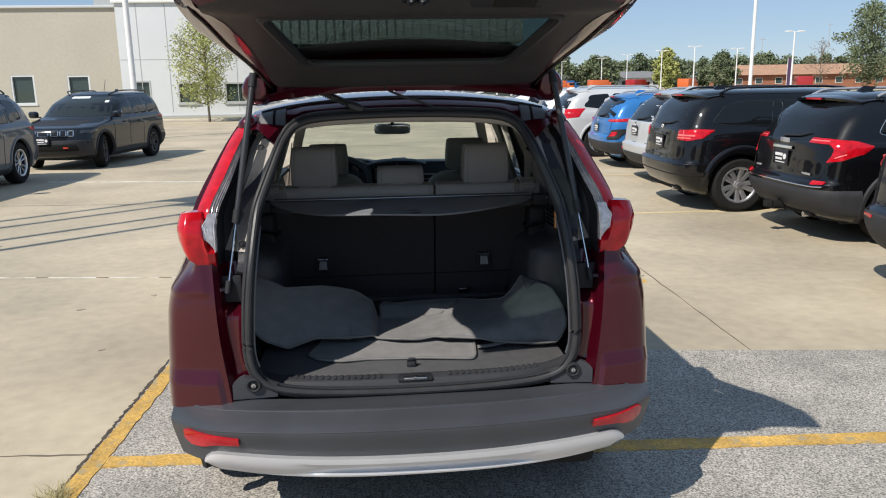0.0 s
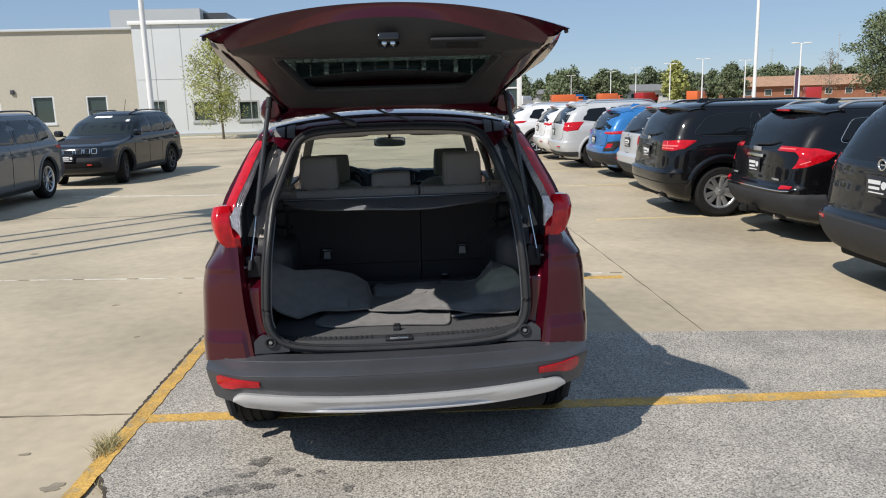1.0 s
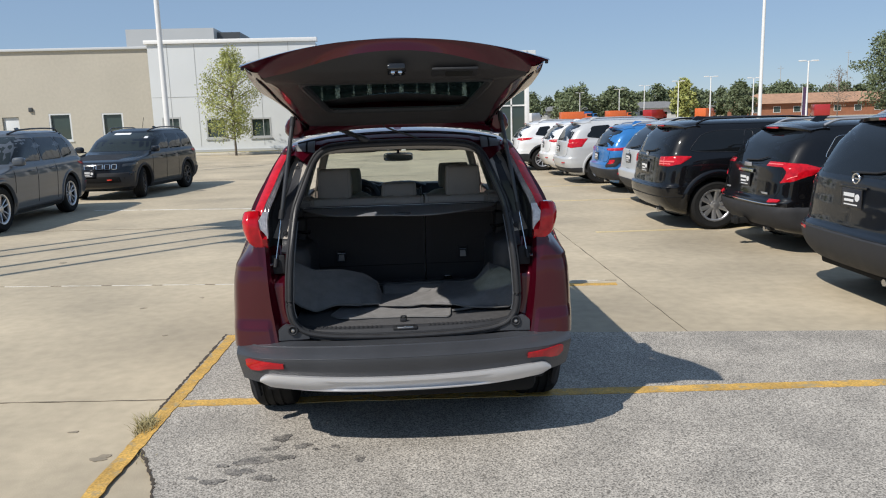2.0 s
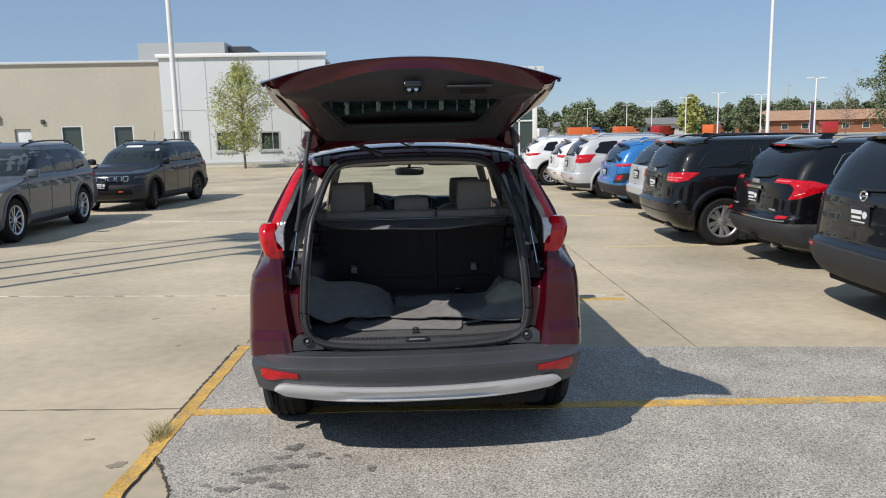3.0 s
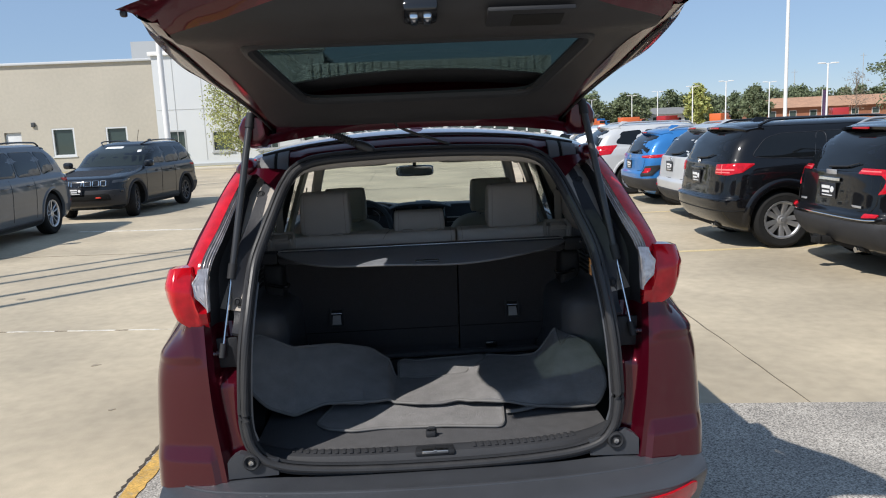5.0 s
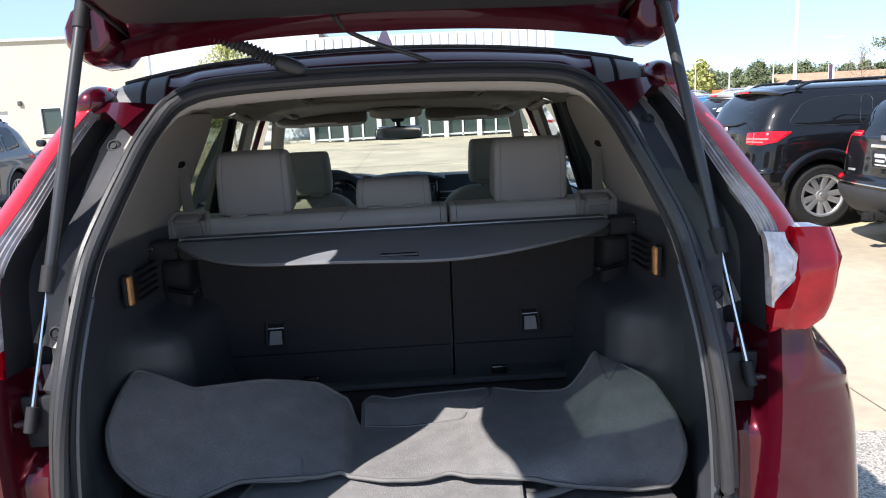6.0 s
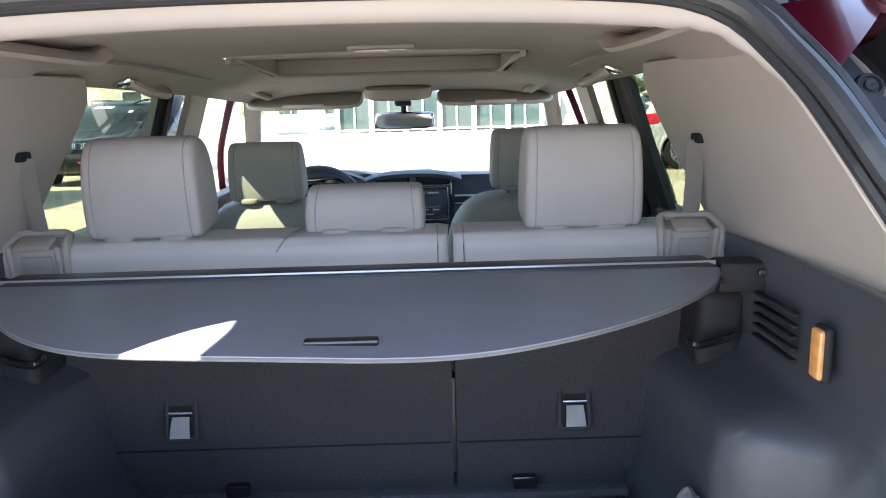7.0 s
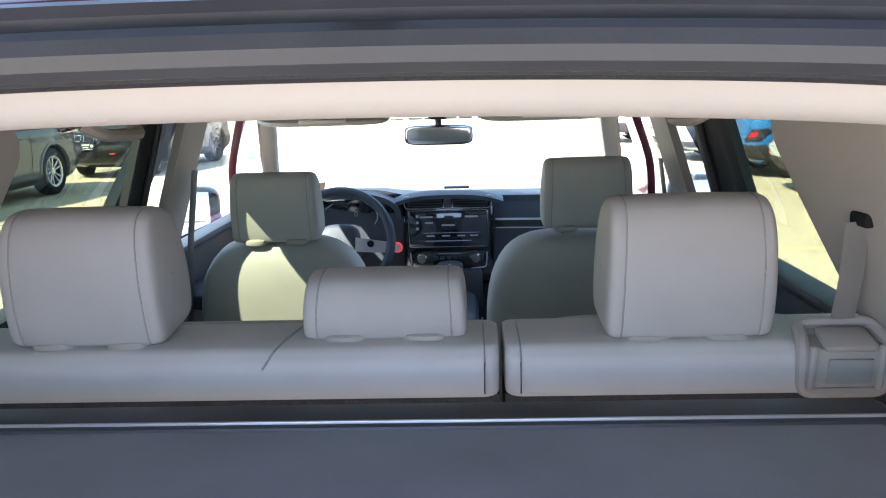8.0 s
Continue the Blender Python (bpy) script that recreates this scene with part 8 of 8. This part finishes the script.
# ---- front of the cabin ----
for s in (-1, 1):
    cx = s * 0.405
    seat_ob = part("front_seat", M().cushion((cx, 2.12, 0.86), (0.50, 0.20, 0.66), 3.6, (12, 0, 0), 24, 40, lambda p: Vector((p.x * (1 - 0.17 * max(0, p.z / 0.66 + 0.1) ** 2), p.y, p.z))), SEAT, cabin, "beige cloth front seat")
    part("seat_base", M().cushion((cx, 2.40, 0.58), (0.52, 0.52, 0.18), 4, (4, 0, 0), 14, 32), SEAT, seat_ob)
    part("map_pocket", M().slab(lambda u, v: (cx - 0.19 + 0.38 * u, 2.052 - 0.02 * math.sin(math.pi * u) + 0.03 * (1 - v), 0.62 + 0.32 * v), 10, 6, 0.012), SEAT_LEATHER, seat_ob)
    headrest(cx + (0.02 if s > 0 else 0.0), 2.05, 1.195 + (0.012 if s > 0 else -0.008), 0.235, 0.182, 0.115, "head_restraint", 8)
part("rear_bench", M().cushion((0, 1.42, 0.62), (1.30, 0.50, 0.18), 5, (3, 0, 0), 14, 40), SEAT, cabin)
part("cabin_floor", M().box((0, 2.2, 0.36), (1.6, 2.3, 0.06)), CARPET, cabin, smooth=False)
part("centre_console", M().box((0.02, 2.45, 0.66), (0.24, 0.80, 0.30), 0.04), DASH, cabin)
part("console_lid", M().box((0.02, 2.25, 0.83), (0.21, 0.34, 0.05), 0.02), DASH, cabin)
part("buckle", M().box((0.125, 1.30, 0.80), (0.03, 0.02, 0.05), 0.006), TAIL_BRIGHT, cabin, "red belt buckle")


def dash_top(u, v):
    x = (u * 2 - 1) * 0.72
    y = 2.98 + 0.42 * v - 0.05 * (u * 2 - 1) ** 2
    z = 1.155 + 0.02 * math.sin(math.pi * v) - 0.045 * v + 0.035 * math.exp(-((x + 0.36) / 0.2) ** 4) * (1 - v)
    return (x, y, z)


part("dashboard", M().slab(dash_top, 40, 10, (0, 0, -0.03)), DASH, cabin, "soft black dashboard")
part("dash_face", M().slab(lambda u, v: ((u * 2 - 1) * 0.72, 2.985 - 0.04 * math.sin(math.pi * v) - 0.05 * (u * 2 - 1) ** 2, 0.62 + 0.53 * v), 30, 10, (0, 0.05, 0)), DASH, cabin)
for zz, tt in ((1.062, 0.007), (1.030, 0.003)):
    part("dash_inlay", M().slab(lambda u, v: (0.215 + 0.50 * u, 2.937 - 0.03 * u - 0.03 * u * u, zz + tt * v), 12, 3, 0.008), SILVER, cabin, "thin satin dash strip")
part("dash_panel", M().slab(lambda u, v: (0.215 + 0.49 * u, 2.944 - 0.03 * u - 0.03 * u * u, 1.034 + 0.027 * v), 12, 4, 0.008), PLASTIC_GLOSS, cabin, "gloss black dash panel")
part("vent_hood", M().slab(lambda u, v: ((u * 2 - 1) * 0.215 + 0.03, 2.895 + 0.12 * v, 1.172 - 0.030 * abs(u * 2 - 1) ** 3 + 0.012 * math.sin(math.pi * v)), 24, 6, (0, 0, -0.016)), DASH, cabin, "padded hood over the middle vents")
part("dash_tag", M().box((0.06, 3.28, 1.152), (0.11, 0.05, 0.012), 0.004), PLASTIC_GLOSS, cabin)
stack = part("centre_console_panel", M().box((0.03, 2.945, 0.985), (0.36, 0.05, 0.36), 0.025), PLASTIC_GLOSS, cabin)
part("vent_surround", M().tube(rounded_path([(-0.135, 2.908, 1.118), (0.195, 2.908, 1.118), (0.205, 2.912, 1.165), (-0.145, 2.912, 1.165)], 0.012, 4, True), 0.0022, 6, True), SILVER, stack)
for s in (-1, 1):
    v_ = part("air_vent", M().box((0.03 + s * 0.088, 2.908, 1.140), (0.135, 0.022, 0.036), 0.005), TYRE, stack)
    for i in range(3):
        part("vent_slat", M().box((0.03 + s * 0.088, 2.896, 1.130 + 0.010 * i), (0.130, 0.012, 0.002)), PLASTIC, v_)
part("hazard_button", M().box((0.03, 2.902, 1.140), (0.03, 0.02, 0.034), 0.004), DASH, stack)
scr = part("touch_screen", M().box((0.03, 2.914, 1.037), (0.305, 0.016, 0.140), 0.006), SCREEN, stack, "dark touch screen with pale print")
part("screen_frame", M().tube(rounded_path([(-0.124, 2.912, 0.965), (0.184, 2.912, 0.965), (0.184, 2.912, 1.109), (-0.124, 2.912, 1.109)], 0.01, 4, True), 0.0015, 6, True), SILVER, stack)
for x, z, w, h in ((-0.055, 1.085, 0.05, 0.006), (0.12, 1.085, 0.05, 0.007), (-0.045, 1.062, 0.03, 0.005), (0.03, 1.052, 0.05, 0.006), (-0.09, 1.088, 0.010, 0.010), (-0.09, 1.064, 0.010, 0.010), (-0.09, 1.040, 0.010, 0.010),
                   (0.04, 1.022, 0.22, 0.0015), (-0.04, 1.010, 0.03, 0.005), (0.02, 1.010, 0.03, 0.005), (0.08, 1.010, 0.03, 0.005), (0.13, 1.010, 0.03, 0.005), (0.03, 0.990, 0.18, 0.003)):
    part("screen_bar", M().box((x, 2.9045, z), (w, 0.002, h)), SCREEN_INK, scr, smooth=False)
clim = part("climate_panel", M().box((0.03, 2.910, 0.915), (0.29, 0.03, 0.075), 0.012), PLASTIC_GLOSS, stack)
part("panel_trim", M().tube(rounded_path([(-0.12, 2.897, 0.945), (-0.115, 2.897, 0.885), (-0.06, 2.897, 0.88), (-0.03, 2.897, 0.865), (0.09, 2.897, 0.865), (0.12, 2.897, 0.88), (0.175, 2.897, 0.885), (0.18, 2.897, 0.945)], 0.012), 0.003, 6), SILVER, stack)
for x in (-0.075, 0.135):
    part("climate_knob", M().lathe([(0.001, 0.028), (0.016, 0.028), (0.020, 0.022), (0.021, 0.0)], pose(x, 2.90, 0.925, 90), 20), CHROME, clim)
for i in range(5):
    part("climate_key", M().box((-0.02 + 0.025 * i, 2.892, 0.925), (0.020, 0.006, 0.012), 0.002), DASH, clim)
sh_ = part("shift_lever", M().cushion((0.035, 2.82, 0.905), (0.10, 0.05, 0.045), 3, (10, 0, 0), 12, 20), DASH, stack, "stubby gear lever")
part("lever_stalk", M().cyl((0.035, 2.84, 0.90), (0.035, 2.92, 0.86), 0.018, n=12), PLASTIC, sh_)
part("lever_cap", M().box((0.035, 2.793, 0.91), (0.012, 0.006, 0.03), 0.002), CHROME, sh_)
part("lower_console_panel", M().box((0.03, 2.90, 0.80), (0.26, 0.08, 0.16), 0.02), DASH, stack)
part("start_button", M().lathe([(0.001, 0.012), (0.016, 0.012), (0.019, 0.008), (0.022, 0.0)], pose(-0.175, 2.935, 0.962, 90), 20), RED_LIT, cabin, "red ringed start button")
part("start_cap", M().lathe([(0.001, 0.015), (0.012, 0.015), (0.013, 0.01)], pose(-0.175, 2.933, 0.962, 90), 16), SILVER, cabin)

# instruments and steering wheel
hood_ = M().slab(lambda u, v: (-0.36 + 0.21 * math.cos(math.pi * (1 - u)), 2.88 + 0.12 * v, 1.085 + 0.105 * math.sin(math.pi * u) ** 0.7), 24, 4, 0.02)
cl_ = part("instrument_hood", hood_, DASH, cabin)
part("instrument_panel", M().cushion((-0.36, 2.975, 1.095), (0.36, 0.02, 0.15), 4, (12, 0, 0), 12, 24), SCREEN, cl_)
part("gauge_ring", M().tube([(-0.36 + 0.11 * math.cos(a), 2.958, 1.085 + 0.065 * math.sin(a)) for a in np.linspace(0, 2 * math.pi, 28)], 0.002, 5), SCREEN_INK, cl_)
digit = bpy.data.curves.new("speed_digit", "FONT")
digit.body, digit.size, digit.align_x, digit.align_y, digit.extrude = "0", 0.032, "CENTER", "CENTER", 0.0005
dg = new("speed_digit", digit)
digit.materials.append(SCREEN_INK)
dg.matrix_world = pose(-0.335, 2.955, 1.095, 90, 0, 0)
dg.parent = cl_
sw_m = pose(-0.355, 2.66, 1.045, 68, 0, 0)
ring = [sw_m @ Vector((0.187 * math.cos(a), 0.187 * math.sin(a), 0)) for a in np.linspace(0, 2 * math.pi, 48, endpoint=False)]
sw = part("steering_wheel", M().tube(ring, 0.0165, 10, True), DASH, cabin, "black steering wheel with silver spokes")
part("wheel_boss", M().cushion((-0.355, 2.675, 1.04), (0.15, 0.06, 0.13), 3.2, (-22, 0, 0), 14, 24), DASH, sw)
for s in (-1, 1):
    part("wheel_spoke", M().slab(lambda u, v: sw_m @ Vector((s * (0.06 + 0.115 * u), -0.012 - 0.01 * u + (0.05 - 0.012 * u) * (v - 0.5), 0.012 - 0.012 * u)), 6, 4, 0.015), SILVER, sw)
    part("spoke_keys", M().lathe([(0.001, 0.008), (0.012, 0.008), (0.013, 0.0)], sw_m @ pose(s * 0.115, -0.012, 0.012), 16), PLASTIC_GLOSS, sw)
part("lower_spoke", M().slab(lambda u, v: sw_m @ Vector(((u - 0.5) * (0.07 + 0.05 * v), -0.06 - 0.12 * v, 0.006 - 0.004 * v)), 6, 5, 0.012), SILVER, sw)
part("steering_column", M().cyl((-0.355, 2.70, 1.03), (-0.355, 2.98, 0.95), 0.05, n=16), DASH, cabin)
